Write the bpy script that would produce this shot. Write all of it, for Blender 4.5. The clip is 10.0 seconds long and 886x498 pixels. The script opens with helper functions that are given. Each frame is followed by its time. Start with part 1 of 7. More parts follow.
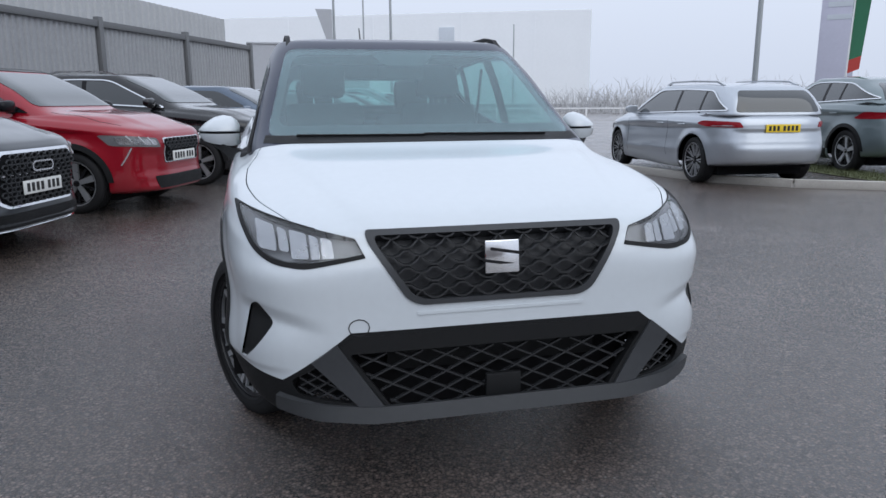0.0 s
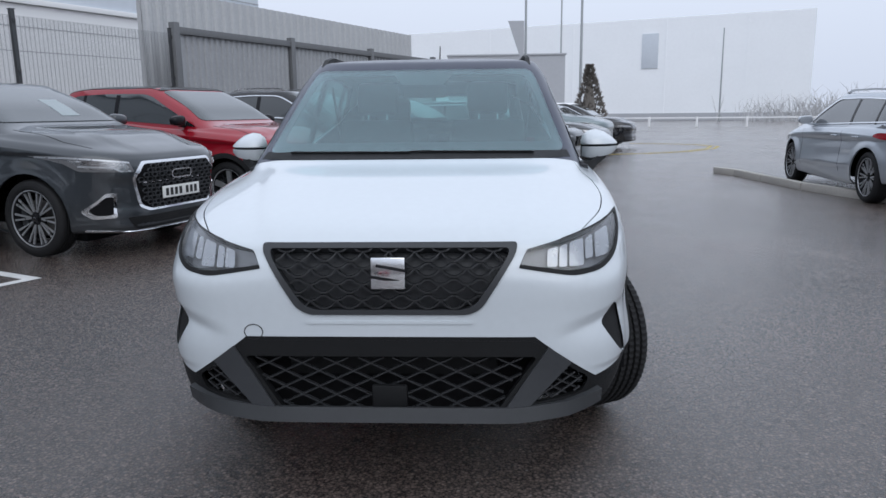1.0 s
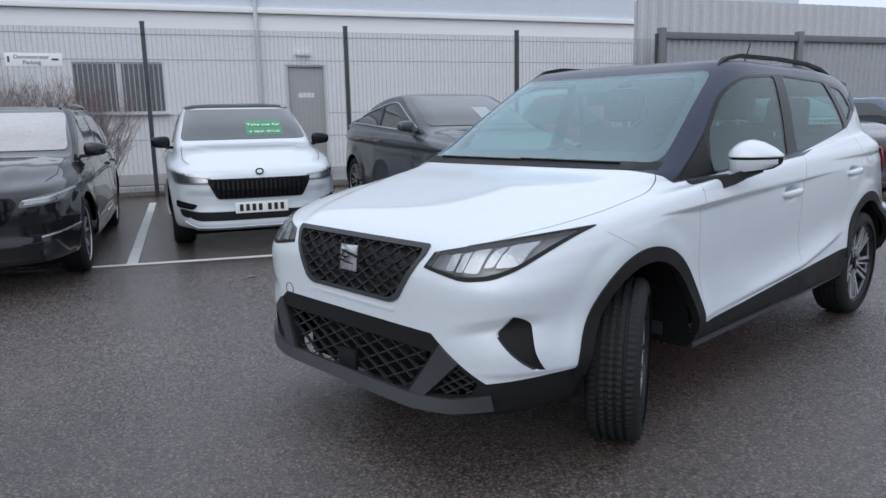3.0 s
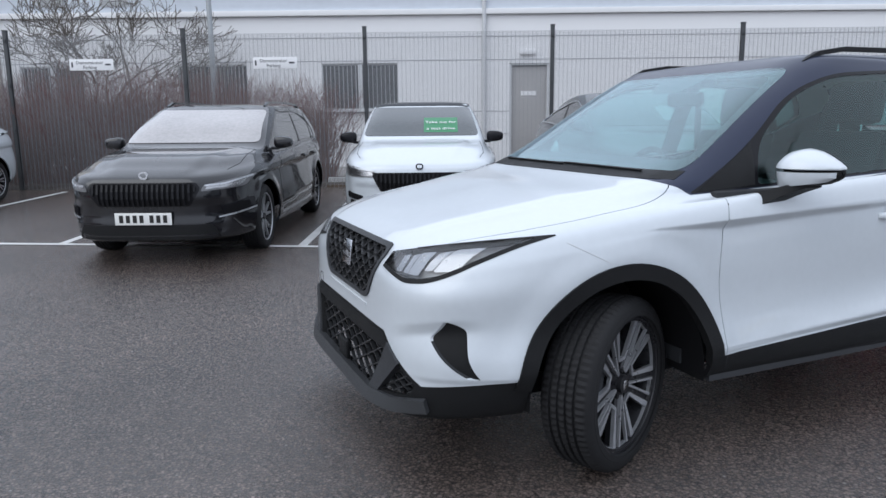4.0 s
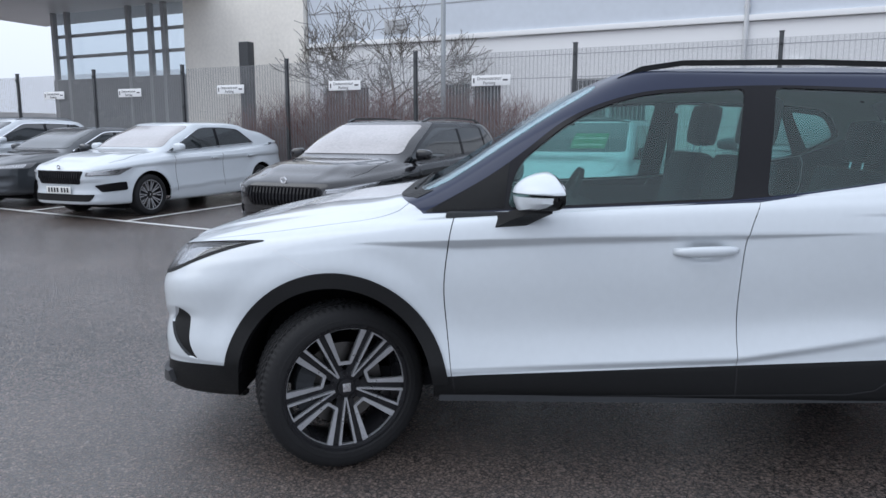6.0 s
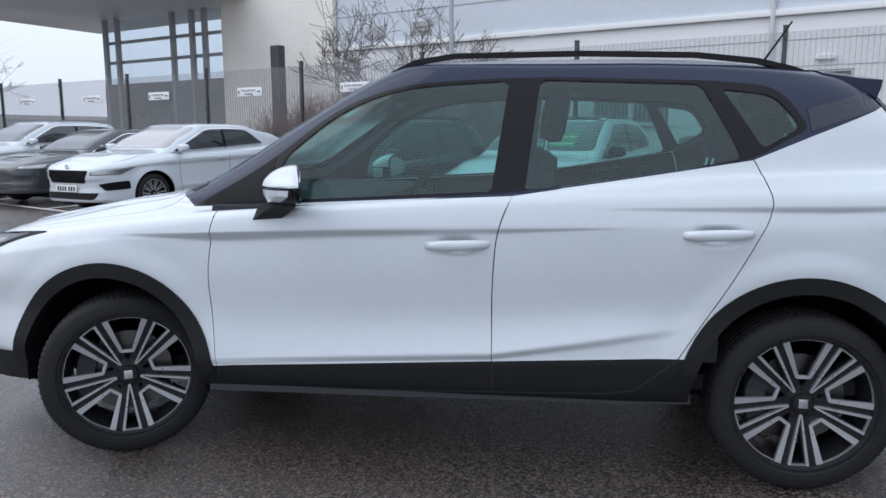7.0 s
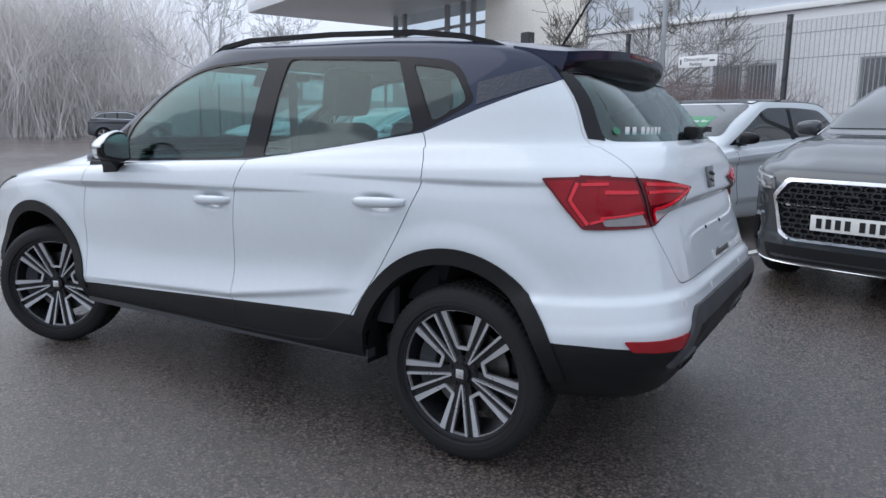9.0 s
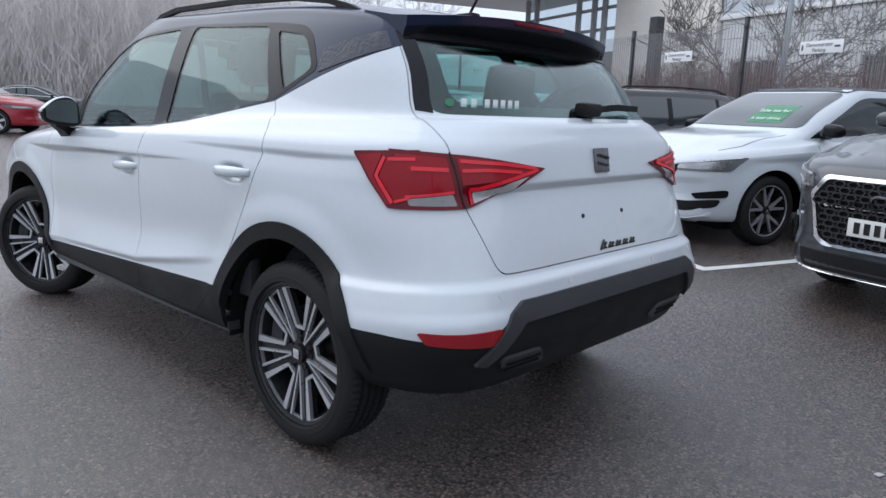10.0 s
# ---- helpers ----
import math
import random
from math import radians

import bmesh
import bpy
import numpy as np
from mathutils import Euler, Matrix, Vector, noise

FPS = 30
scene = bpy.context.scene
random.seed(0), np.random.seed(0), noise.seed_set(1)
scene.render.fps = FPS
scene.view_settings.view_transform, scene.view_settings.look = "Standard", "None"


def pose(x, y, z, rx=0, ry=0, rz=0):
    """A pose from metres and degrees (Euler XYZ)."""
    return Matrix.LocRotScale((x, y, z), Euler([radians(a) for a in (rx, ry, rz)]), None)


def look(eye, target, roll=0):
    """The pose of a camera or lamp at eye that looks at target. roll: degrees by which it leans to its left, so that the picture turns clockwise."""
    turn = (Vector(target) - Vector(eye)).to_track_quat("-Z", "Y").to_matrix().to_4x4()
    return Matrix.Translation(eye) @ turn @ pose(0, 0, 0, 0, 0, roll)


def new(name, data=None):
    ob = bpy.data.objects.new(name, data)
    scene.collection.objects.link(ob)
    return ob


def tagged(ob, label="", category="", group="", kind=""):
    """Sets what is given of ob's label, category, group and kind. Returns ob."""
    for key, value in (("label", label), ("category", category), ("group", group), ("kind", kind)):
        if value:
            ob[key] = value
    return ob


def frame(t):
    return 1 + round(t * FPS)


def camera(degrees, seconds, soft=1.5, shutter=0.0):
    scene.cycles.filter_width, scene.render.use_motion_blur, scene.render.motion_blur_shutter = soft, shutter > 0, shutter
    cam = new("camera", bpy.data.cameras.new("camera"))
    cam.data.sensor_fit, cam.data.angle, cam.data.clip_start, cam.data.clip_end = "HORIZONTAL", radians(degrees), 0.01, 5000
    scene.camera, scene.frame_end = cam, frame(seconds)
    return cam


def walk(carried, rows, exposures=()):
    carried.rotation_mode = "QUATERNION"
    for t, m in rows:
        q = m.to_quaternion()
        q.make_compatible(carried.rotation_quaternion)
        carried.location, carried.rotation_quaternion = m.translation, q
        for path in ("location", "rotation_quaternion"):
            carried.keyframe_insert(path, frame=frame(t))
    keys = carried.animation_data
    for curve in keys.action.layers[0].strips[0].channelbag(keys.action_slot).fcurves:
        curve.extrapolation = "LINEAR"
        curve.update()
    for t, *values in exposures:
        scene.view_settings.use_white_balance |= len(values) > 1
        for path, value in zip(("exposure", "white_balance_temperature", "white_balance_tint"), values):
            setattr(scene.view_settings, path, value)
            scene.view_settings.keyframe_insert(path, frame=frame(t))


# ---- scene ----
cam = camera(63.8, 10.0)
PATH = [
    (0, (-0.683, -4.176, 1.238), (-0.232, -2.271, 0.829), -0.3),
    (0.5, (-0.225, -4.245, 1.266), (-0.025, -2.294, 0.872), -0.6),
    (1, (0.295, -4.346, 1.275), (0.196, -2.385, 0.895), -0.7),
    (1.5, (0.806, -4.335, 1.243), (0.362, -2.421, 0.867), -0.8),
    (2, (1.327, -4.252, 1.251), (0.517, -2.461, 0.885), -1.2),
    (2.5, (1.851, -4.073, 1.27), (0.697, -2.48, 0.911), -1.3),
    (3, (2.285, -3.724, 1.286), (0.849, -2.377, 0.93), -1.2),
    (3.2, (2.445, -3.582, 1.283), (0.917, -2.343, 0.924), -0.9),
    (4.3, (3.001, -2.614, 1.294), (1.127, -2.009, 0.942), -0.3),
    (4.5, (3.113, -2.459, 1.303), (1.211, -1.952, 0.948), -0.0),
    (5, (3.325, -1.963, 1.338), (1.374, -1.697, 0.989), 0.3),
    (5.2, (3.361, -1.745, 1.316), (1.4, -1.56, 0.967), 0.4),
    (6.3, (3.488, -0.465, 1.292), (1.516, -0.597, 0.985), -0.0),
    (6.5, (3.458, -0.256, 1.282), (1.488, -0.407, 0.971), 0.0),
    (7, (3.407, 0.328, 1.27), (1.447, 0.078, 0.962), -0.1),
    (7.5, (3.339, 0.927, 1.265), (1.397, 0.567, 0.951), -0.2),
    (8, (3.249, 1.473, 1.27), (1.351, 0.934, 0.941), -0.3),
    (8.5, (3.178, 2.023, 1.261), (1.37, 1.238, 0.922), -0.1),
    (9, (2.975, 2.531, 1.227), (1.296, 1.503, 0.878), 0.7),
    (9.5, (2.669, 2.99, 1.22), (1.12, 1.78, 0.852), 1.6),
    (10, (2.225, 3.273, 1.194), (0.789, 1.938, 0.802), 2.2),
]
walk(cam, [(t, look(eye, target, roll)) for t, eye, target, roll in PATH], ((0, 0.31), (2, 0.34), (3, 0.47), (4.5, 0.65), (5.5, 0.66), (7, 0.60), (8.5, 0.60), (10, 0.60)))

# ---------- world and light ----------
world = bpy.data.worlds.new("foggy_sky")
scene.world = world
world.use_nodes = True
wn, wl = world.node_tree.nodes, world.node_tree.links
wn.clear()
w_out, w_bg = wn.new("ShaderNodeOutputWorld"), wn.new("ShaderNodeBackground")
w_sky = wn.new("ShaderNodeTexSky")
w_sky.sky_type, w_sky.sun_disc = "NISHITA", False
w_sky.sun_elevation, w_sky.sun_rotation = radians(45), radians(162)
w_sky.air_density, w_sky.dust_density = 2.0, 6.0
w_co, w_sep, w_ramp = wn.new("ShaderNodeTexCoord"), wn.new("ShaderNodeSeparateXYZ"), wn.new("ShaderNodeValToRGB")
w_mix = wn.new("ShaderNodeMix")
w_mix.data_type = "RGBA"
w_mix.inputs["Factor"].default_value = 0.004
w_ramp.color_ramp.elements[0].position, w_ramp.color_ramp.elements[0].color = 0.0, (0.50, 0.555, 0.67, 1)
w_ramp.color_ramp.elements[1].position, w_ramp.color_ramp.elements[1].color = 1.0, (0.86, 0.945, 1.11, 1)
e_mid = w_ramp.color_ramp.elements.new(0.36)
e_mid.color = (0.68, 0.755, 0.905, 1)
wl.new(w_co.outputs["Generated"], w_sep.inputs[0])
wl.new(w_sep.outputs["Z"], w_ramp.inputs[0])
wl.new(w_ramp.outputs[0], w_mix.inputs["A"])
wl.new(w_sky.outputs[0], w_mix.inputs["B"])
wl.new(w_mix.outputs["Result"], w_bg.inputs[0])
w_bg.inputs[1].default_value = 1.0
wl.new(w_bg.outputs[0], w_out.inputs[0])

sun = new("sun", bpy.data.lights.new("sun", "SUN"))
sun.data.energy, sun.data.angle, sun.data.color = 0.66, radians(60), (0.95, 0.98, 1.0)
sun.matrix_world = look((1.3, -4, 4.2), (0, 0, 0))


# ---------- materials ----------
def surf(name, col, rough=0.5, metal=0.0, var=0.1, scale=6.0, bump=0.0, bscale=150.0, coat=0.0, rvar=0.08, rand=0.0, emit=0.0):
    """A surface with variation at two scales, a fine relief and, where wanted, a tone of its own for each piece."""
    m = bpy.data.materials.new(name)
    m.use_nodes = True
    n, l = m.node_tree.nodes, m.node_tree.links
    b = n["Principled BSDF"]
    co = n.new("ShaderNodeTexCoord")
    n1, n2 = n.new("ShaderNodeTexNoise"), n.new("ShaderNodeTexNoise")
    n1.inputs["Scale"].default_value, n1.inputs["Detail"].default_value = scale, 5
    n2.inputs["Scale"].default_value, n2.inputs["Detail"].default_value = scale * 11, 3
    l.new(co.outputs["Object"], n1.inputs["Vector"])
    l.new(co.outputs["Object"], n2.inputs["Vector"])
    add = n.new("ShaderNodeMath")
    add.operation = "ADD"
    l.new(n1.outputs[0], add.inputs[0])
    l.new(n2.outputs[0], add.inputs[1])
    src = add.outputs[0]
    if rand:
        oi, ma = n.new("ShaderNodeObjectInfo"), n.new("ShaderNodeMath")
        ma.operation = "MULTIPLY_ADD"
        ma.inputs[1].default_value = rand
        l.new(oi.outputs["Random"], ma.inputs[0])
        l.new(src, ma.inputs[2])
        src = ma.outputs[0]
    mr = n.new("ShaderNodeMapRange")
    mr.inputs["From Min"].default_value, mr.inputs["From Max"].default_value = 0.55, 1.45 + rand
    l.new(src, mr.inputs["Value"])
    mx = n.new("ShaderNodeMix")
    mx.data_type = "RGBA"
    mx.inputs["A"].default_value = (*[c * (1 - var) for c in col], 1)
    mx.inputs["B"].default_value = (*[min(1.0, c * (1 + var)) for c in col], 1)
    l.new(mr.outputs[0], mx.inputs["Factor"])
    l.new(mx.outputs["Result"], b.inputs["Base Color"])
    rr = n.new("ShaderNodeMapRange")
    rr.inputs["From Min"].default_value, rr.inputs["From Max"].default_value = 0.3, 0.7
    rr.inputs["To Min"].default_value, rr.inputs["To Max"].default_value = max(0.02, rough - rvar), min(1, rough + rvar)
    l.new(n1.outputs[0], rr.inputs["Value"])
    l.new(rr.outputs[0], b.inputs["Roughness"])
    b.inputs["Metallic"].default_value = metal
    b.inputs["Coat Weight"].default_value = coat
    b.inputs["Coat Roughness"].default_value = 0.04
    if emit:
        b.inputs["Emission Color"].default_value, b.inputs["Emission Strength"].default_value = (*col, 1), emit
    if bump:
        n3, bp = n.new("ShaderNodeTexNoise"), n.new("ShaderNodeBump")
        n3.inputs["Scale"].default_value, n3.inputs["Detail"].default_value = bscale, 4
        bp.inputs["Strength"].default_value, bp.inputs["Distance"].default_value = bump, 0.01
        l.new(co.outputs["Object"], n3.inputs["Vector"])
        l.new(n3.outputs[0], bp.inputs["Height"])
        l.new(bp.outputs[0], b.inputs["Normal"])
    return m


def paint(name, col, flake=0.0, rough=0.35):
    """Car paint under a clear coat, slightly filmed with damp."""
    return surf(name, col, rough, flake, 0.03, 3.0, 0.0, 0, 1.0, 0.05)


def glass(name, tint, graze=0.5, face=0.035, gloss=(1, 1, 1)):
    """A clear pane: light goes through tinted, and the sky mirrors in it by Fresnel."""
    m = bpy.data.materials.new(name)
    m.use_nodes = True
    n, l = m.node_tree.nodes, m.node_tree.links
    n.remove(n["Principled BSDF"])
    tr, gl, mx = (n.new("ShaderNode" + k) for k in ("BsdfTransparent", "BsdfGlossy", "MixShader"))
    tr.inputs[0].default_value = (*tint, 1)
    gl.inputs[0].default_value, gl.inputs["Roughness"].default_value = (*gloss, 1), 0.015
    lw, pw, ml = n.new("ShaderNodeLayerWeight"), n.new("ShaderNodeMath"), n.new("ShaderNodeMath")
    lw.inputs["Blend"].default_value = 0.5
    pw.operation, ml.operation = "POWER", "MULTIPLY_ADD"
    pw.inputs[1].default_value = 4.0
    ml.inputs[1].default_value, ml.inputs[2].default_value = graze, face
    l.new(lw.outputs["Facing"], pw.inputs[0])
    l.new(pw.outputs[0], ml.inputs[0])
    l.new(ml.outputs[0], mx.inputs[0])
    l.new(tr.outputs[0], mx.inputs[1])
    l.new(gl.outputs[0], mx.inputs[2])
    l.new(mx.outputs[0], n["Material Output"].inputs[0])
    return m


def wet_asphalt():
    m = bpy.data.materials.new("wet_asphalt")
    m.use_nodes = True
    n, l = m.node_tree.nodes, m.node_tree.links
    b, g = n["Principled BSDF"], n.new("ShaderNodeNewGeometry")

    def noise_at(scale, detail=5, rough=0.6):
        t = n.new("ShaderNodeTexNoise")
        t.inputs["Scale"].default_value, t.inputs["Detail"].default_value, t.inputs["Roughness"].default_value = scale, detail, rough
        l.new(g.outputs["Position"], t.inputs["Vector"])
        return t.outputs[0]

    def mapped(src, a, bb, c, d):
        r = n.new("ShaderNodeMapRange")
        for k, v in zip(("From Min", "From Max", "To Min", "To Max"), (a, bb, c, d)):
            r.inputs[k].default_value = v
        l.new(src, r.inputs["Value"])
        return r.outputs[0]

    def maths(op, a, c):
        k = n.new("ShaderNodeMath")
        k.operation = op
        for i, v in enumerate((a, c)):
            if isinstance(v, float):
                k.inputs[i].default_value = v
            else:
                l.new(v, k.inputs[i])
        return k.outputs[0]

    patchy, grain, fine, worn = noise_at(0.35), noise_at(60.0, 5, 0.8), noise_at(300.0, 2), noise_at(4.0, 6, 0.7)
    vor = n.new("ShaderNodeTexVoronoi")
    vor.inputs["Scale"].default_value = 88.0
    l.new(g.outputs["Position"], vor.inputs["Vector"])
    stone = mapped(vor.outputs["Distance"], 0.05, 0.65, 1.0, 0.0)
    cell = n.new("ShaderNodeSeparateColor")
    l.new(vor.outputs["Color"], cell.inputs[0])
    pits = mapped(grain, 0.40, 0.60, 0.0, 1.0)
    tone = maths("ADD", maths("ADD", maths("MULTIPLY", patchy, 0.20), maths("MULTIPLY", worn, 0.08)), maths("ADD", maths("MULTIPLY", maths("MULTIPLY", stone, pits), 0.48), maths("MULTIPLY", maths("POWER", cell.outputs[0], 3.0), 0.22)))
    ramp = n.new("ShaderNodeValToRGB")
    ramp.color_ramp.elements[0].position, ramp.color_ramp.elements[0].color = 0.12, (0.003, 0.0022, 0.0018, 1)
    ramp.color_ramp.elements[1].position, ramp.color_ramp.elements[1].color = 0.80, (0.52, 0.39, 0.33, 1)
    l.new(tone, ramp.inputs[0])
    # single pale chips among the stones
    chips = n.new("ShaderNodeMix")
    chips.data_type = "RGBA"
    chips.inputs["B"].default_value = (0.42, 0.40, 0.38, 1)
    l.new(maths("MULTIPLY", mapped(cell.outputs[1], 0.996, 0.998, 0.0, 1.0), stone), chips.inputs["Factor"])
    l.new(ramp.outputs[0], chips.inputs["A"])
    l.new(chips.outputs["Result"], b.inputs["Base Color"])
    l.new(maths("ADD", mapped(patchy, 0.35, 0.65, 0.45, 0.65), mapped(fine, 0.3, 0.7, -0.06, 0.12)), b.inputs["Roughness"])
    b.inputs["Specular IOR Level"].default_value = 0.25
    bp = n.new("ShaderNodeBump")
    bp.inputs["Strength"].default_value, bp.inputs["Distance"].default_value = 1.0, 0.008
    l.new(maths("ADD", maths("MULTIPLY", stone, 0.7), pits), bp.inputs["Height"])
    l.new(bp.outputs[0], b.inputs["Normal"])
    film = n.new("ShaderNodeBump")
    film.inputs["Strength"].default_value, film.inputs["Distance"].default_value = 0.5, 0.003
    l.new(maths("ADD", maths("MULTIPLY", stone, 0.5), pits), film.inputs["Height"])
    l.new(film.outputs[0], b.inputs["Coat Normal"])
    l.new(mapped(patchy, 0.35, 0.65, 0.11, 0.26), b.inputs["Coat Roughness"])
    b.inputs["Coat Weight"].default_value, b.inputs["Coat IOR"].default_value = 1.0, 1.95
    return m


ASPHALT = wet_asphalt()
WHITE = paint("white_paint", (0.535, 0.573, 0.603))
NAVY = paint("dark_blue_roof_paint", (0.015, 0.021, 0.045), 0.2)
GREY = paint("dark_grey_paint", (0.036, 0.041, 0.047), 0.3)
RED = paint("red_paint", (0.27, 0.003, 0.013), 0.2)
BLACK = paint("black_paint", (0.009, 0.009, 0.011), 0.1, 0.25)
SILVER = paint("silver_paint", (0.42, 0.45, 0.49), 0.7)
BLUE = paint("slate_blue_paint", (0.075, 0.105, 0.15), 0.5)
TEAL = paint("grey_green_paint", (0.16, 0.20, 0.21), 0.5)
PLASTIC = surf("black_grained_plastic", (0.009, 0.0093, 0.010), 0.55, 0, 0.12, 5, 0.25, 900)
SATIN = surf("grey_satin_plastic", (0.040, 0.042, 0.046), 0.45, 0.1, 0.1, 5, 0.1, 700)
GLOSSBLACK = surf("gloss_black_plastic", (0.010, 0.010, 0.012), 0.12, 0, 0.1, 5)
# Black of liners; also puts the shade of openings onto solid faces.
VOID = surf("black_liner_and_cavity_shade", (0.010, 0.010, 0.011), 0.9)
TRIM = surf("dark_cabin_trim", (0.03, 0.032, 0.035), 0.75, 0, 0.15, 9, 0.15, 400)
CLOTH = surf("charcoal_seat_cloth", (0.035, 0.036, 0.041), 0.9, 0, 0.2, 14, 0.1, 300)
LINER = surf("pale_grey_headlining", (0.42, 0.43, 0.43), 0.9, 0, 0.05, 9)
RUBBER = surf("tyre_rubber", (0.017, 0.017, 0.018), 0.7, 0, 0.2, 10, 0.2, 300)
GRILLEBAR = surf("dark_grey_grille_plastic", (0.026, 0.027, 0.029), 0.3, 0.1, 0.1, 5)
LIPGREY = surf("grey_lip_plastic", (0.034, 0.036, 0.039), 0.5, 0, 0.12, 5, 0.2, 600)
# White card painted grey: the windscreen's dimming is in its colour.
CARDGREY = surf("glass_dimmed_card", (0.30, 0.34, 0.35), 0.5, 0, 0.1, 12)
ALLOY = surf("machined_alloy", (0.50, 0.51, 0.53), 0.32, 0.7, 0.06, 12)
ALLOYDARK = surf("gloss_black_alloy", (0.016, 0.016, 0.018), 0.3, 0.1, 0.1, 12)
CHROME = surf("chrome", (0.75, 0.76, 0.78), 0.10, 1.0, 0.04, 8)
DARKCHROME = surf("dark_chrome", (0.16, 0.165, 0.17), 0.25, 0.6, 0.1, 8)
STEEL = surf("brake_steel", (0.13, 0.125, 0.12), 0.4, 1.0, 0.2, 20)
SEAM = surf("panel_gap", (0.012, 0.012, 0.014), 0.8)
LENS = glass("clear_lamp_lens", (0.93, 0.94, 0.95))
PANE = glass("tinted_car_glass", (0.64, 0.80, 0.785))
DARKPANE = surf("dark_tinted_glass", (0.012, 0.016, 0.018), 0.04, 0, 0.15, 2, 0, 0, 1.0, 0.02)
SCREENGLASS = glass("windscreen_glass", (0.70, 0.84, 0.83), 0.8, 0.085, (0.84, 0.94, 1.0))
REDLENS = surf("red_lamp_lens", (0.25, 0.002, 0.009), 0.3, 0, 0.15, 14, 0, 0, 1.0, 0.03)
REDDEEP = surf("deep_red_lamp_lens", (0.12, 0.002, 0.007), 0.25, 0, 0.15, 14, 0, 0, 1.0, 0.03)
# The sky's reflection is put into these opaque panes' grey base colours.
SCREENPANE = surf("sky_grey_windscreen", (0.045, 0.053, 0.057), 0.08, 0, 0.2, 2.5, 0, 0, 1.0, 0.05)
SKYPALEPANE = surf("sky_pale_windscreen", (0.29, 0.275, 0.27), 0.12, 0, 0.2, 2.5, 0, 0, 1.0, 0.05)
REDDARK = surf("dark_red_reflector", (0.27, 0.008, 0.014), 0.2, 0, 0.15, 20)
REDGLOW = surf("lit_red_lamp_strip", (0.55, 0.004, 0.018), 0.2, 0, 0.1, 10, emit=0.07)
LAMPGREY = surf("smoked_lamp_lens", (0.20, 0.19, 0.19), 0.15, 0.2, 0.2, 30)
REVLENS = surf("clear_ribbed_lamp_lens", (0.46, 0.45, 0.45), 0.2, 0.3, 0.3, 40)
LAMPBED = surf("lamp_inner_bezel", (0.16, 0.16, 0.165), 0.35, 0.4, 0.2, 25)
REFLECTOR = surf("lamp_reflector", (0.38, 0.38, 0.385), 0.22, 0.9, 0.1, 30, 0.2, 60)
PLATEWHITE = surf("plate_white", (0.75, 0.75, 0.72), 0.4, 0, 0.03, 5)
PLATEYELLOW = surf("plate_yellow", (0.80, 0.56, 0.03), 0.4, 0, 0.03, 5)
INK = surf("plate_black", (0.012, 0.012, 0.012), 0.5)
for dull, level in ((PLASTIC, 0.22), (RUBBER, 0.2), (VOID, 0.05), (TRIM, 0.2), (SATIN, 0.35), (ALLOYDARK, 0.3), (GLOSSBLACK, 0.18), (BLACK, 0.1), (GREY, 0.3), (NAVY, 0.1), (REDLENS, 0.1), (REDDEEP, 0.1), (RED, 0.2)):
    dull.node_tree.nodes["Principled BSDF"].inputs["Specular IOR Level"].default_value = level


NAVY.node_tree.nodes["Principled BSDF"].inputs["Coat Weight"].default_value = 0.45
SCREENPANE.node_tree.nodes["Principled BSDF"].inputs["Coat Weight"].default_value = 0.5
for lens in (REDLENS, REDDEEP):
    lens.node_tree.nodes["Principled BSDF"].inputs["Coat Weight"].default_value = 0.35


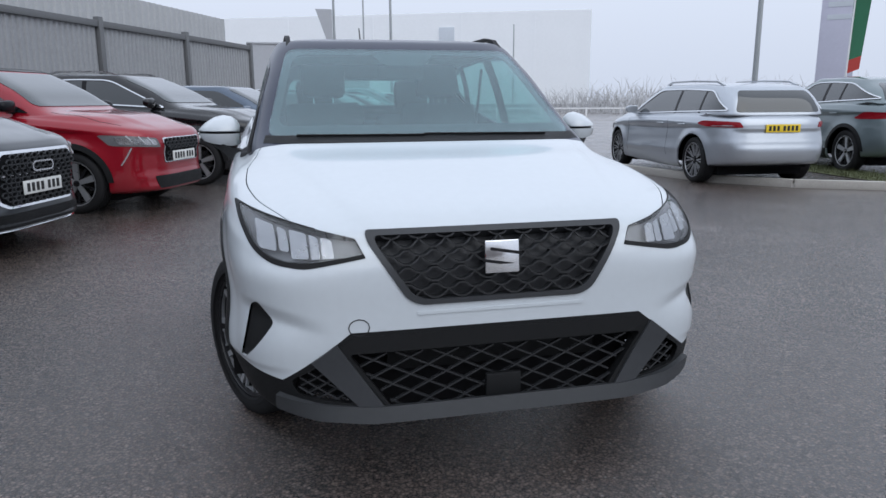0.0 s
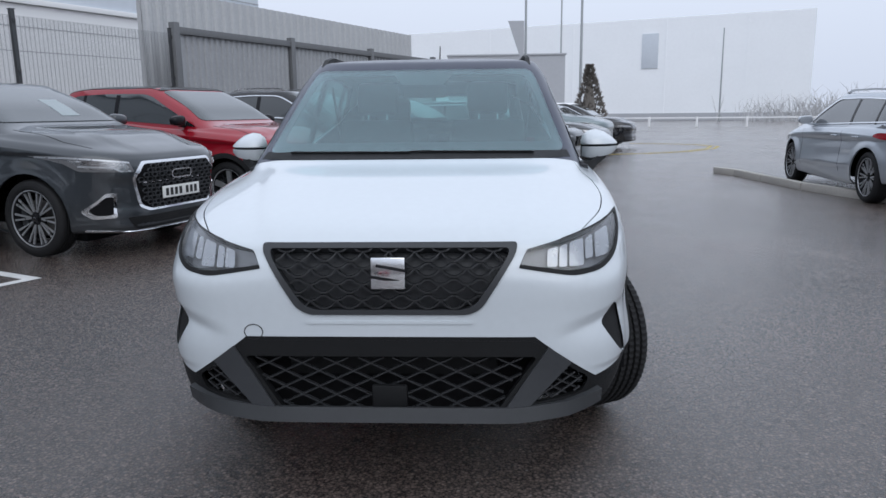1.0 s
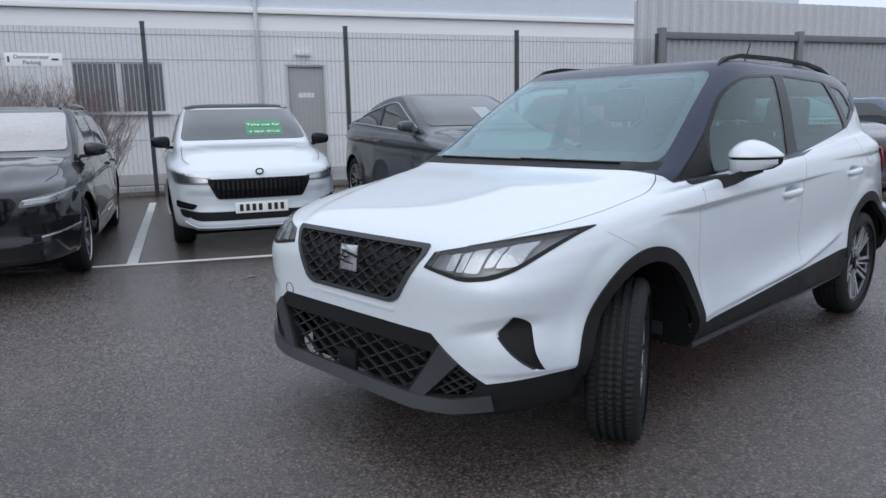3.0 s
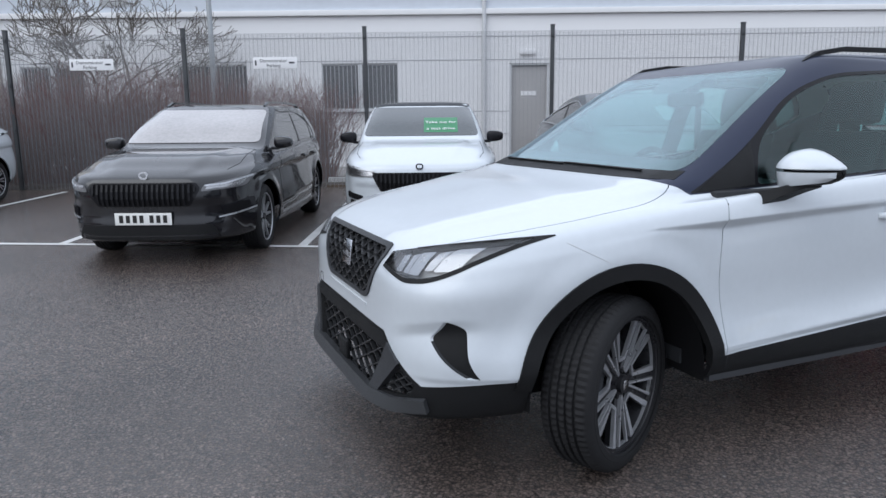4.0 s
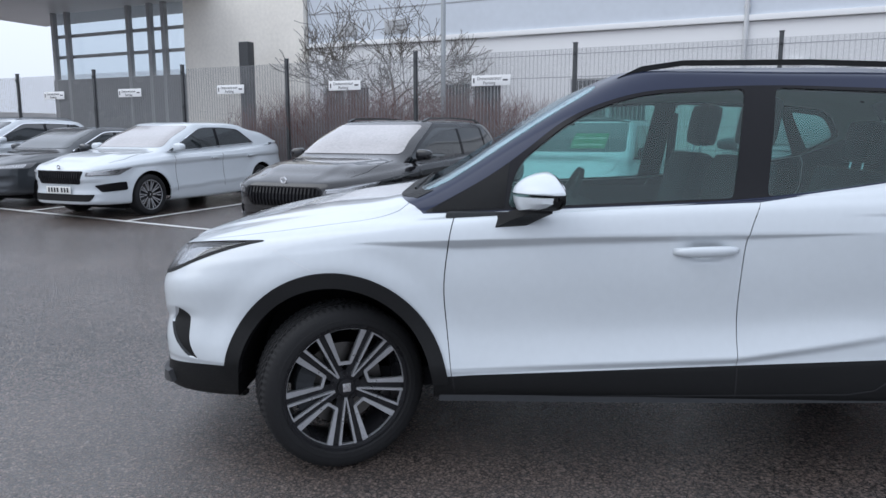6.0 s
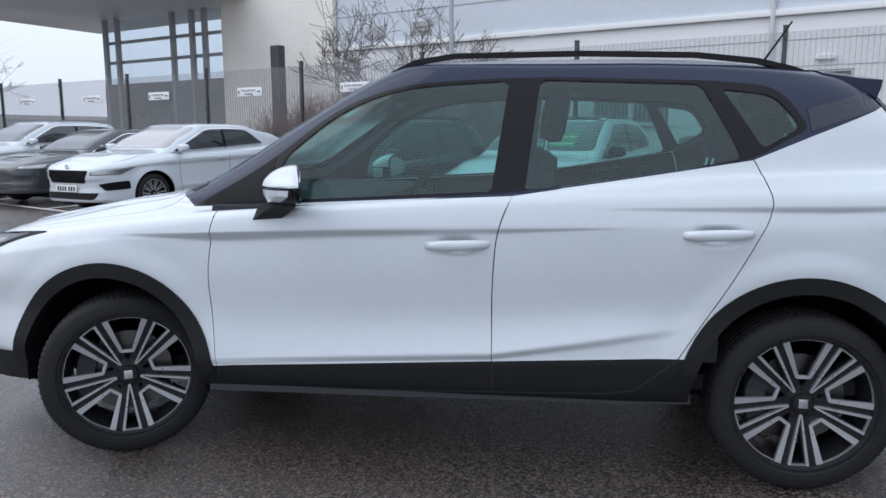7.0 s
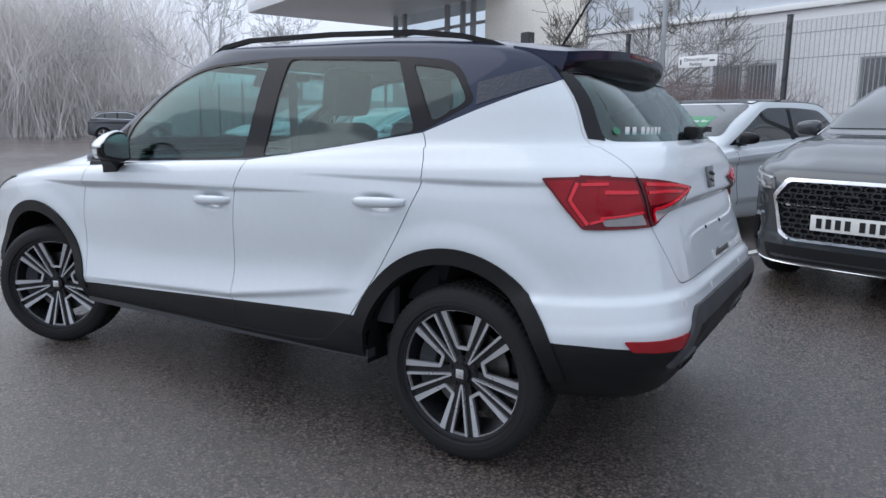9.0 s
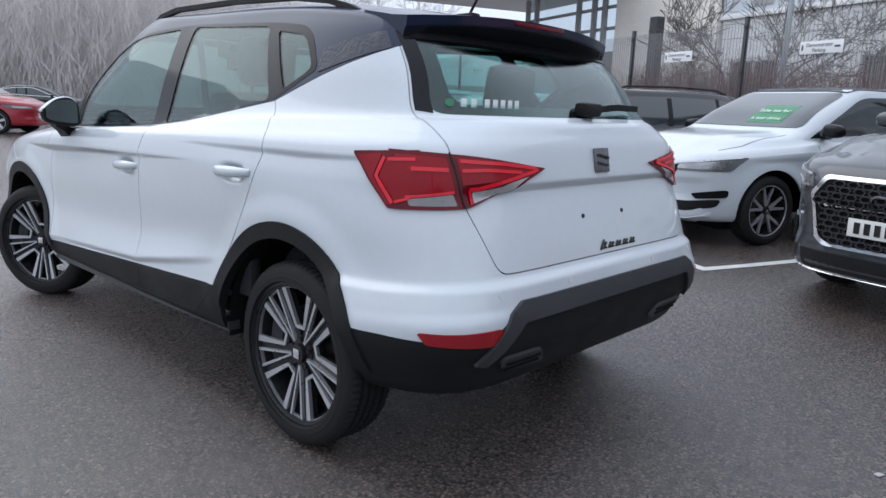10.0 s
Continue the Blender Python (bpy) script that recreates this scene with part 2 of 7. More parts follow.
# ---------- mesh tools ----------
class Geo:
    """Gathers vertices and faces of one mesh."""

    def __init__(self):
        self.v, self.f = [], []

    def add(self, v, f):
        k = len(self.v)
        self.v += [tuple(p) for p in v]
        self.f += [tuple(i + k for i in q) for q in f]
        return self

    def box(self, c, s, m=None, b=0.0):
        """A box about c with sizes s; b chamfers its edges."""
        hx, hy, hz = (k / 2 for k in s)
        if not b:
            v = [(x, y, z) for x in (-hx, hx) for y in (-hy, hy) for z in (-hz, hz)]
            f = [(0, 1, 3, 2), (4, 6, 7, 5), (0, 4, 5, 1), (2, 3, 7, 6), (0, 2, 6, 4), (1, 5, 7, 3)]
        else:
            b = min(b, hx * 0.9, hy * 0.9, hz * 0.9)
            bm = bmesh.new()
            bmesh.ops.create_cube(bm, size=1)
            for p in bm.verts:
                p.co = Vector((p.co.x * 2 * hx, p.co.y * 2 * hy, p.co.z * 2 * hz))
            bmesh.ops.bevel(bm, geom=bm.edges[:], offset=b, segments=2, affect="EDGES", profile=0.6)
            bm.verts.index_update()
            v = [tuple(p.co) for p in bm.verts]
            f = [[p.index for p in q.verts] for q in bm.faces]
            bm.free()
        m = m or Matrix.Identity(4)
        c = Vector(c)
        return self.add([m @ Vector(p) + c for p in v] if m == Matrix.Identity(4) else [m.to_3x3() @ Vector(p) + c for p in v], f)

    def blob(self, c, s, p=0.65, flat=None):
        """A rounded, slightly squared body about c with half sizes s; flat cuts its back off at that y."""
        bm = bmesh.new()
        bmesh.ops.create_icosphere(bm, subdivisions=3, radius=1)
        for v in bm.verts:
            x, y, z = (math.copysign(abs(t) ** p, t) for t in v.co)
            if flat is not None and y > flat:
                y = flat + (y - flat) * 0.12
            v.co = Vector((c[0] + s[0] * x, c[1] + s[1] * y, c[2] + s[2] * z * (1 - 0.14 * x * (1 if c[0] > 0 else -1))))
        bm.verts.index_update()
        self.add([q.co.copy() for q in bm.verts], [[q.index for q in f.verts] for f in bm.faces])
        bm.free()
        return self

    def rod(self, a, b, r, r2=None, n=8, cap=True):
        a, b = Vector(a), Vector(b)
        q = (b - a).to_track_quat("Z", "Y").to_matrix() if (b - a).length > 1e-9 else Matrix.Identity(3)
        r2 = r if r2 is None else r2
        ring = [q @ Vector((math.cos(t), math.sin(t), 0)) for t in (2 * math.pi * i / n for i in range(n))]
        v = [a + r * p for p in ring] + [b + r2 * p for p in ring]
        f = [(i, (i + 1) % n, n + (i + 1) % n, n + i) for i in range(n)]
        if cap:
            f += [tuple(range(n))[::-1], tuple(range(n, 2 * n))]
        return self.add(v, f)

    def lathe(self, profile, n=48, m=None):
        """Turns (radius, along) pairs round the x axis."""
        m = m or Matrix.Identity(4)
        k = len(profile)
        v = [m @ Vector((a, r * math.cos(t), r * math.sin(t))) for t in (2 * math.pi * i / n for i in range(n)) for r, a in profile]
        f = [(i * k + j, i * k + j + 1, ((i + 1) % n) * k + j + 1, ((i + 1) % n) * k + j) for i in range(n) for j in range(k - 1)]
        return self.add(v, f)

    def sweep(self, path, w, h, up=(0, 0, 1), closed=False):
        """A bar of section w (sideways) by h (along up) along a path."""
        path = [Vector(p) for p in path]
        k, v = len(path), []
        ups = up if isinstance(up, list) else [Vector(up)] * k
        for i, p in enumerate(path):
            d = (path[(i + 1) % k] - path[i - 1]) if closed else (path[min(i + 1, k - 1)] - path[max(i - 1, 0)])
            d.normalize()
            s = d.cross(ups[i]).normalized()
            t = s.cross(d).normalized()
            v += [p + s * w / 2 - t * h / 2, p + s * w / 2 + t * h / 2, p - s * w / 2 + t * h / 2, p - s * w / 2 - t * h / 2]
        f = [(4 * i + j, 4 * ((i + 1) % k) + j, 4 * ((i + 1) % k) + (j + 1) % 4, 4 * i + (j + 1) % 4) for i in range(k if closed else k - 1) for j in range(4)]
        if not closed:
            f += [(3, 2, 1, 0), tuple(4 * (k - 1) + j for j in range(4))]
        return self.add(v, f)

    def mirrored(self):
        return Geo().add([(-x, y, z) for x, y, z in self.v], [q[::-1] for q in self.f])

    def moved(self, m):
        return Geo().add([m @ Vector(p) for p in self.v], self.f)

    def mesh(self, name, sharp=35):
        me = bpy.data.meshes.new(name)
        me.from_pydata(self.v, [], self.f)
        me.update()
        if sharp:
            me.polygons.foreach_set("use_smooth", [True] * len(me.polygons))
            me.set_sharp_from_angle(angle=radians(sharp))
        return me


def part(name, geo, material, parent=None, label="", sharp=35):
    me = geo if isinstance(geo, bpy.types.Mesh) else geo.mesh(name, sharp)
    if not me.materials:
        me.materials.append(material)
    ob = new(name, me)
    if parent:
        ob.parent = parent
    if label:
        ob["label"] = label
    return ob


def thing(name, label, category, m=None, group="", kind=""):
    ob = new(name)
    ob.empty_display_size = 0.1
    if m:
        ob.matrix_basis = m
    return tagged(ob, label, category, group, kind)


def fillet(poly, r, n=4):
    """Rounds the corners of a polygon in the plane; r may be one radius or one a corner."""
    out, k = [], len(poly)
    rs = r if isinstance(r, (list, tuple)) else [r] * k
    for i in range(k):
        p, a, b = Vector(poly[i]), Vector(poly[i - 1]), Vector(poly[(i + 1) % k])
        if rs[i] <= 0:
            out.append(p)
            continue
        da, db = (a - p), (b - p)
        q = min(rs[i], da.length * 0.45, db.length * 0.45)
        s, e = p + da.normalized() * q, p + db.normalized() * q
        for j in range(n + 1):
            t = j / n
            out.append((1 - t) ** 2 * s + 2 * t * (1 - t) * p + t * t * e)
    return [tuple(p) for p in out]


def dense(poly, step, closed=True):
    out, k = [], len(poly)
    for i in range(k if closed else k - 1):
        a, b = Vector(poly[i]), Vector(poly[(i + 1) % k])
        n = max(1, int((b - a).length / step))
        out += [tuple(a.lerp(b, j / n)) for j in range(n)]
    return out if closed else out + [tuple(poly[-1])]


def inside(p, poly):
    c, (x, y) = False, p
    for (x1, y1), (x2, y2) in zip(poly, poly[1:] + poly[:1]):
        if (y1 > y) != (y2 > y) and x < (x2 - x1) * (y - y1) / (y2 - y1) + x1:
            c = not c
    return c


def spline(xs, ys, x):
    """Catmull-Rom through (xs, ys) at the array x."""
    xs, ys, x = np.asarray(xs, float), np.asarray(ys, float), np.asarray(x, float)
    m = np.gradient(ys, xs)
    i = np.clip(np.searchsorted(xs, x) - 1, 0, len(xs) - 2)
    h = xs[i + 1] - xs[i]
    t = np.clip((x - xs[i]) / h, 0, 1)
    return (2 * t**3 - 3 * t**2 + 1) * ys[i] + (t**3 - 2 * t**2 + t) * h * m[i] + (3 * t**2 - 2 * t**3) * ys[i + 1] + (t**3 - t**2) * h * m[i + 1]


from mathutils.bvhtree import BVHTree
from mathutils.geometry import delaunay_2d_cdt


class Skin:
    """A car's outer skin, lofted through levels from sill to roof. A level: front y, rear y, half width, squareness of the
    front and rear corners in plan, and its height at the front, at a quarter, at three quarters and at the rear."""

    def __init__(self, levels, around=56, between=5, shape=None):
        rows = []
        for yf, yr, w, pf, pr, *zs in levels:
            yc = 0.5 * (yf + yr)
            half = []
            for p, ye in ((pf, yf), (pr, yr)):
                t = np.linspace(0, math.pi / 2, 400)
                x, y = w * np.sin(t) ** (2 / p), yc + (ye - yc) * np.cos(t) ** (2 / p)
                s = np.concatenate([[0], np.cumsum(np.hypot(np.diff(x), np.diff(y)))])
                k = np.linspace(0, s[-1], around + 1)
                half.append((np.interp(k, s, x), np.interp(k, s, y)))
            x = np.concatenate([half[0][0], half[1][0][-2::-1]])
            y = np.concatenate([half[0][1], half[1][1][-2::-1]])
            d = yr - yf
            rows.append(np.stack([x, y, spline([yf, yf + d / 4, yr - d / 4, yr], zs, y)], 1))
        rows = np.array(rows)
        k = np.arange(len(rows), dtype=float)
        m = np.gradient(rows, axis=0)
        grid = []
        for i in range(len(rows) - 1):
            for t in np.arange(between) / between:
                grid.append((2 * t**3 - 3 * t**2 + 1) * rows[i] + (t**3 - 2 * t**2 + t) * m[i] + (3 * t**2 - 2 * t**3) * rows[i + 1] + (t**3 - t**2) * m[i + 1])
        grid.append(rows[-1])
        self.grid = np.array(grid) if shape is None else shape(np.array(grid))
        g = self.grid
        nr, nc = g.shape[:2]
        other = g[:, -2:0:-1] * np.array([-1, 1, 1])
        full = np.concatenate([g, other], 1)
        n = full.shape[1]
        v = full.reshape(-1, 3)
        f = [(r * n + c, r * n + (c + 1) % n, (r + 1) * n + (c + 1) % n, (r + 1) * n + c) for r in range(nr - 1) for c in range(n)]
        self.bm_solid, self.bvh, self.n = None, None, n
        bm = bmesh.new()
        vs = [bm.verts.new(p) for p in v]
        for q in f:
            try:
                bm.faces.new([vs[i] for i in q])
            except ValueError:
                pass
        bmesh.ops.remove_doubles(bm, verts=bm.verts[:], dist=2e-4)
        bmesh.ops.recalc_face_normals(bm, faces=bm.faces[:])
        bm.normal_update()
        bm.verts.ensure_lookup_table()
        if sum(q.normal.z * q.calc_area() for q in bm.faces) < 0:
            bmesh.ops.reverse_faces(bm, faces=bm.faces[:])
            bm.normal_update()
        bm.verts.index_update()
        self.v = [p.co.copy() for p in bm.verts]
        self.vn = [p.normal.copy() for p in bm.verts]
        self.f = [[p.index for p in q.verts] for q in bm.faces]
        self.edge = [tuple(p.index for p in e.verts) for e in bm.edges if e.is_boundary]
        self.edge_dir = []
        for e in bm.edges:
            if e.is_boundary:
                lp = e.link_loops[0]
                self.edge_dir.append((lp.vert.index, lp.link_loop_next.vert.index))
        bm.free()
        self.bvh = BVHTree.FromPolygons(self.v, self.f)

    def shell(self, thick=0.02):
        """The skin as a closed solid of that thickness."""
        k = len(self.v)
        g = Geo()
        g.add(self.v, self.f)
        g.v += [tuple(p - q * thick) for p, q in zip(self.v, self.vn)]
        g.f += [tuple(i + k for i in q[::-1]) for q in self.f]
        g.f += [(b, a, a + k, b + k) for a, b in self.edge_dir]
        return g

    def normal(self, p):
        co, no, i, d = self.bvh.find_nearest(p)
        if co is None:
            return None, None
        ids = self.f[i]
        w = [1 / ((self.v[j] - co).length + 1e-5) ** 2 for j in ids]
        return (sum((self.vn[j] * k for j, k in zip(ids, w)), Vector()) / sum(w)).normalized(), d

    def cast(self, a, b, way):
        """The place and smooth normal where a ray meets the skin: 'side' (y, z), 'front' or 'rear' (x, z), 'top' (x, y)."""
        o, d = {"side": ((3, a, b), (-1, 0, 0)), "front": ((a, -5, b), (0, 1, 0)), "rear": ((a, 5, b), (0, -1, 0)), "top": ((a, b, 4), (0, 0, -1))}[way]
        co, no, i, _ = self.bvh.ray_cast(Vector(o), Vector(d))
        if co is None:
            co, no, i, _ = self.bvh.find_nearest(Vector(o) + Vector(d) * (2.2 if way == "side" else 3.0))
        n, _ = self.normal(co)
        return co, n

    def patch(self, poly, way, off=0.003, thick=0.008, step=0.04, holes=()):
        """A slab on the skin with that outline."""
        b = dense(poly, step)
        pts, edges = [Vector(p) for p in b], [(i, (i + 1) % len(b)) for i in range(len(b))]
        rims = [b]
        for h in holes:
            hb = dense(h, step)
            k = len(pts)
            pts += [Vector(p) for p in hb]
            edges += [(k + i, k + (i + 1) % len(hb)) for i in range(len(hb))]
            rims.append(hb)
        nb = len(pts)
        x0, x1 = min(p[0] for p in b), max(p[0] for p in b)
        y0, y1 = min(p[1] for p in b), max(p[1] for p in b)
        edge_pts = np.array([tuple(p) for p in pts])
        for i in range(1, int((x1 - x0) / step) + 1):
            for j in range(1, int((y1 - y0) / step) + 1):
                p = (x0 + i * step, y0 + j * step)
                if np.min(np.hypot(edge_pts[:, 0] - p[0], edge_pts[:, 1] - p[1])) > step * 0.45:
                    pts.append(Vector(p))
        v2, e2, f2, *_ = delaunay_2d_cdt(pts, edges, [], 0, 1e-6)
        keep = []
        for q in f2:
            c = sum((v2[i] for i in q), Vector((0, 0))) / len(q)
            if inside(tuple(c), b) and not any(inside(tuple(c), r) for r in rims[1:]):
                keep.append(q)
        owner = list(range(len(v2)))

        def root(i):
            while owner[i] != i:
                i = owner[i]
            return i
        for q in keep:
            for i in q[1:]:
                owner[root(i)] = root(q[0])
        size = {}
        for q in keep:
            size[root(q[0])] = size.get(root(q[0]), 0) + 1
        keep = [q for q in keep if size[root(q[0])] * 10 > len(keep)]
        used = {i for q in keep for i in q}
        order = {i: k for k, i in enumerate(sorted(used))}
        v2, keep = [v2[i] for i in sorted(used)], [[order[i] for i in q] for q in keep]
        top, low = [], []
        for p in v2:
            co, n = self.cast(p[0], p[1], way)
            top.append(co + n * off)
            low.append(co + n * (off - thick))
        if keep:
            q = keep[0]
            fn = (top[q[1]] - top[q[0]]).cross(top[q[2]] - top[q[0]])
            ref = {"side": Vector((1, 0, 0)), "front": Vector((0, -1, 0)), "rear": Vector((0, 1, 0)), "top": Vector((0, 0, 1))}[way]
            if fn.dot(ref) < 0:
                keep = [q[::-1] for q in keep]
        k = len(top)
        count = {}
        for q in keep:
            for a, c in zip(q, list(q[1:]) + [q[0]]):
                count[(a, c)] = count.get((a, c), 0) + 1
        rim = [(a, c) for a, c in count if (c, a) not in count]
        g = Geo()
        g.v = [tuple(p) for p in top + low]
        g.f = [tuple(q) for q in keep] + [tuple(i + k for i in q[::-1]) for q in keep] + [(c, a, a + k, c + k) for a, c in rim]
        return g

    def line(self, pts, way, off=0.001, step=0.03):
        """Places and normals along a line on the skin."""
        d = dense(pts, step, False)
        r = [self.cast(a, b, way) for a, b in d]
        return [p + n * off for p, n in r], [n for p, n in r]

    def seam(self, pts, way, w=0.006, off=0.0005):
        p, n = self.line(pts, way, off)
        return Geo().sweep(p, w, 0.002, n)


def prism(poly, way, lo, hi):
    """A solid with that outline in the side, front or top view, from lo to hi across it."""
    at = {"side": lambda a, b, c: (c, a, b), "front": lambda a, b, c: (a, c, b), "top": lambda a, b, c: (a, b, c)}[way]
    k = len(poly)
    bm = bmesh.new()
    lo_v, hi_v = [bm.verts.new(at(*p, lo)) for p in poly], [bm.verts.new(at(*p, hi)) for p in poly]
    bm.faces.new(lo_v), bm.faces.new(hi_v[::-1])
    for i in range(k):
        bm.faces.new((lo_v[i], hi_v[i], hi_v[(i + 1) % k], lo_v[(i + 1) % k]))
    bmesh.ops.recalc_face_normals(bm, faces=bm.faces[:])
    bm.verts.index_update()
    g = Geo()
    g.v, g.f = [tuple(p.co) for p in bm.verts], [tuple(p.index for p in q.verts) for q in bm.faces]
    bm.free()
    return g


def carve(me, cutter, op="DIFFERENCE"):
    """The mesh less the cutter, or their common part, as a new mesh."""
    a, b = bpy.data.objects.new("a", me), bpy.data.objects.new("b", cutter.mesh("b", 0) if isinstance(cutter, Geo) else cutter)
    scene.collection.objects.link(a), scene.collection.objects.link(b)
    mod = a.modifiers.new("cut", "BOOLEAN")
    mod.operation, mod.object, mod.solver = op, b, "MANIFOLD"
    out = bpy.data.meshes.new_from_object(a.evaluated_get(bpy.context.evaluated_depsgraph_get()))
    if not out.polygons:
        mod.solver = "EXACT"
        out = bpy.data.meshes.new_from_object(a.evaluated_get(bpy.context.evaluated_depsgraph_get()))
    bpy.data.objects.remove(a), bpy.data.objects.remove(b)
    return out


def finish(me, skin, mats, thick=0.02):
    """Smooth normals from the skin, paint outside and trim inside."""
    me.materials.clear()
    for m in mats:
        me.materials.append(m)
    near = [skin.normal(v.co) for v in me.vertices]
    normals = []
    for q in me.polygons:
        q.use_smooth = True
        out = all(near[i][1] < 0.0012 for i in q.vertices)
        c = skin.bvh.find_nearest(q.center)
        q.material_index = 1 if c[3] is not None and c[3] > thick * 0.75 and len(mats) > 1 else 0
        for i in q.vertices:
            normals.append(near[i][0] if out and near[i][0].dot(q.normal) > 0.4 else q.normal.copy())
    me.normals_split_custom_set(normals)
    return me


def ring(cy, cz, r, a0=0, a1=360, n=40):
    return [(cy + r * math.cos(radians(a0 + (a1 - a0) * i / n)), cz + r * math.sin(radians(a0 + (a1 - a0) * i / n))) for i in range(n + (0 if a1 - a0 == 360 else 1))]


def loose(me):
    """The separate pieces of a mesh, each as a mesh of its own."""
    parent = list(range(len(me.vertices)))

    def root(i):
        while parent[i] != i:
            parent[i] = parent[parent[i]]
            i = parent[i]
        return i
    for e in me.edges:
        a, b = root(e.vertices[0]), root(e.vertices[1])
        parent[a] = b
    groups = {}
    for q in me.polygons:
        groups.setdefault(root(q.vertices[0]), []).append(list(q.vertices))
    out = []
    for faces in groups.values():
        ids = sorted({i for q in faces for i in q})
        at = {i: k for k, i in enumerate(ids)}
        out.append(Geo().add([me.vertices[i].co for i in ids], [[at[i] for i in q] for q in faces]).mesh("piece", 0))
    return sorted(out, key=lambda m: (round(m.vertices[0].co.x, 2), m.vertices[0].co.y))

# ---------- the large structure ----------
# site frame: X along the fence, Y from the car towards the buildings
SITE = pose(0, 0, 0, 0, 0, math.degrees(math.atan2(0.917, 0.40)))
CLAD = surf("white_cladding", (0.68, 0.69, 0.71), 0.45, 0, 0.05, 0.6, 0.05, 30)
CLADUP = surf("pale_blue_grey_cladding", (0.56, 0.60, 0.65), 0.45, 0, 0.05, 0.5)
JOINT = surf("cladding_joint", (0.33, 0.34, 0.36), 0.6)
BEIGE = surf("beige_render", (0.80, 0.765, 0.70), 0.8, 0, 0.10, 0.8, 0.2, 60)
CORRUGATED = surf("grey_corrugated_steel", (0.34, 0.345, 0.355), 0.5, 0.2, 0.12, 1.5)
CORRULIGHT = surf("pale_grey_corrugated_steel", (0.46, 0.465, 0.47), 0.55, 0.1, 0.10, 1.2)
DARKSTEEL = surf("dark_grey_painted_steel", (0.045, 0.048, 0.052), 0.5, 0.2, 0.15, 4)
WIRE = surf("dull_grey_wire", (0.27, 0.275, 0.285), 0.5, 0.5, 0.1, 3)
FRAMEGREY = surf("window_frame_grey", (0.55, 0.56, 0.57), 0.5, 0, 0.05, 3)
BARS = surf("window_bar_steel", (0.50, 0.51, 0.52), 0.5, 0.3, 0.1, 3)
OFFICEGLASS = surf("office_glass", (0.03, 0.034, 0.037), 0.06, 0, 0.3, 0.7, 0, 0, 0.6)
DOORGREY = surf("grey_door_paint", (0.36, 0.35, 0.34), 0.5, 0, 0.06, 2)
SIGNWHITE = surf("sign_white", (0.78, 0.78, 0.78), 0.4, 0, 0.03, 4)
SIGNINK = surf("sign_dark_ink", (0.05, 0.05, 0.06), 0.5)
SIGNBLUE = surf("sign_blue", (0.03, 0.12, 0.30), 0.5)
LINEPAINT = surf("worn_white_line_paint", (0.55, 0.55, 0.54), 0.6, 0, 0.25, 5, 0.3, 120)
YELLOWPAINT = surf("worn_yellow_line_paint", (0.45, 0.34, 0.06), 0.6, 0, 0.25, 5, 0.3, 120)
CONCRETE = surf("kerb_concrete", (0.36, 0.34, 0.31), 0.8, 0, 0.2, 4, 0.3, 90, rand=0.4)
BARK = surf("grey_bark", (0.13, 0.115, 0.10), 0.9, 0, 0.2, 6, 0.4, 60)
# Distance haze is put into this bark's pale base colour.
FARBARK = surf("haze_painted_bark", (0.50, 0.50, 0.50), 0.95, 0, 0.15, 3)
TWIG = surf("red_brown_twigs", (0.15, 0.062, 0.052), 0.8, 0, 0.35, 9)
SCREENSTEEL = surf("weathered_grey_steel", (0.15, 0.153, 0.157), 0.55, 0.2, 0.15, 3)
SOIL = surf("leaf_litter_soil", (0.085, 0.062, 0.045), 0.95, 0, 0.4, 6, 0.6, 50)
GRASS = surf("winter_grass", (0.075, 0.085, 0.035), 0.9, 0, 0.35, 5, 0.6, 80)
# Haze on the far buildings is put into these two raised base colours.
FARWALL = surf("haze_paled_white_cladding", (0.86, 0.88, 0.90), 0.7, 0, 0.03, 0.3)
FARGREY = surf("haze_paled_grey_wall", (0.42, 0.43, 0.455), 0.8, 0, 0.05, 0.3)
POLE = surf("galvanised_pole", (0.36, 0.38, 0.39), 0.45, 0.5, 0.1, 3)
GREENFLAG = surf("green_flag_cloth", (0.035, 0.16, 0.085), 0.8, 0, 0.1, 3)
REDFLAG = surf("red_flag_cloth", (0.45, 0.05, 0.04), 0.8, 0, 0.1, 3)
# The conifer's dark colour is lifted to stand for haze over it.
CONIFER = surf("haze_paled_conifer", (0.16, 0.145, 0.13), 0.9, 0, 0.3, 8)
LILAC = surf("pale_lilac_sign_face", (0.52, 0.52, 0.62), 0.6, 0, 0.05, 1)


def structure(name, geo, material, label, m=None, sharp=35):
    ob = part(name, geo, material, None, label, sharp)
    if m:
        ob.matrix_basis = m
    return tagged(ob, label, "", "", "structure")


# ground: one sheet out to the horizon, finer near the car
def rise(p):
    """How far the ground has risen at a place: the bays climb gently towards the fence."""
    q = SITE.inverted() @ Vector((p[0], p[1], 0))
    return 0.019 * min(max(q.y - 3.6, 0), 5.4) * min(max((16 - q.x) / 6, 0), 1)


g = Geo()
xs = [-1500, -500, -200, -100, -60, -40, -25, -15, -8, -4, 0, 4, 10, 16, 25, 40, 60, 100, 200, 500, 1500]
ys = [-1500, -500, -200, -100, -60, -40, -25, -15, -8, -4, 0, 3.6, 6, 9, 15, 25, 40, 60, 100, 500, 1500]
n = len(xs)
sheet = [SITE @ Vector((x, y, 0)) for y in ys for x in xs]
g.add([(p.x, p.y, rise(p)) for p in sheet], [(j * n + i, j * n + i + 1, (j + 1) * n + i + 1, (j + 1) * n + i) for j in range(n - 1) for i in range(n - 1)])
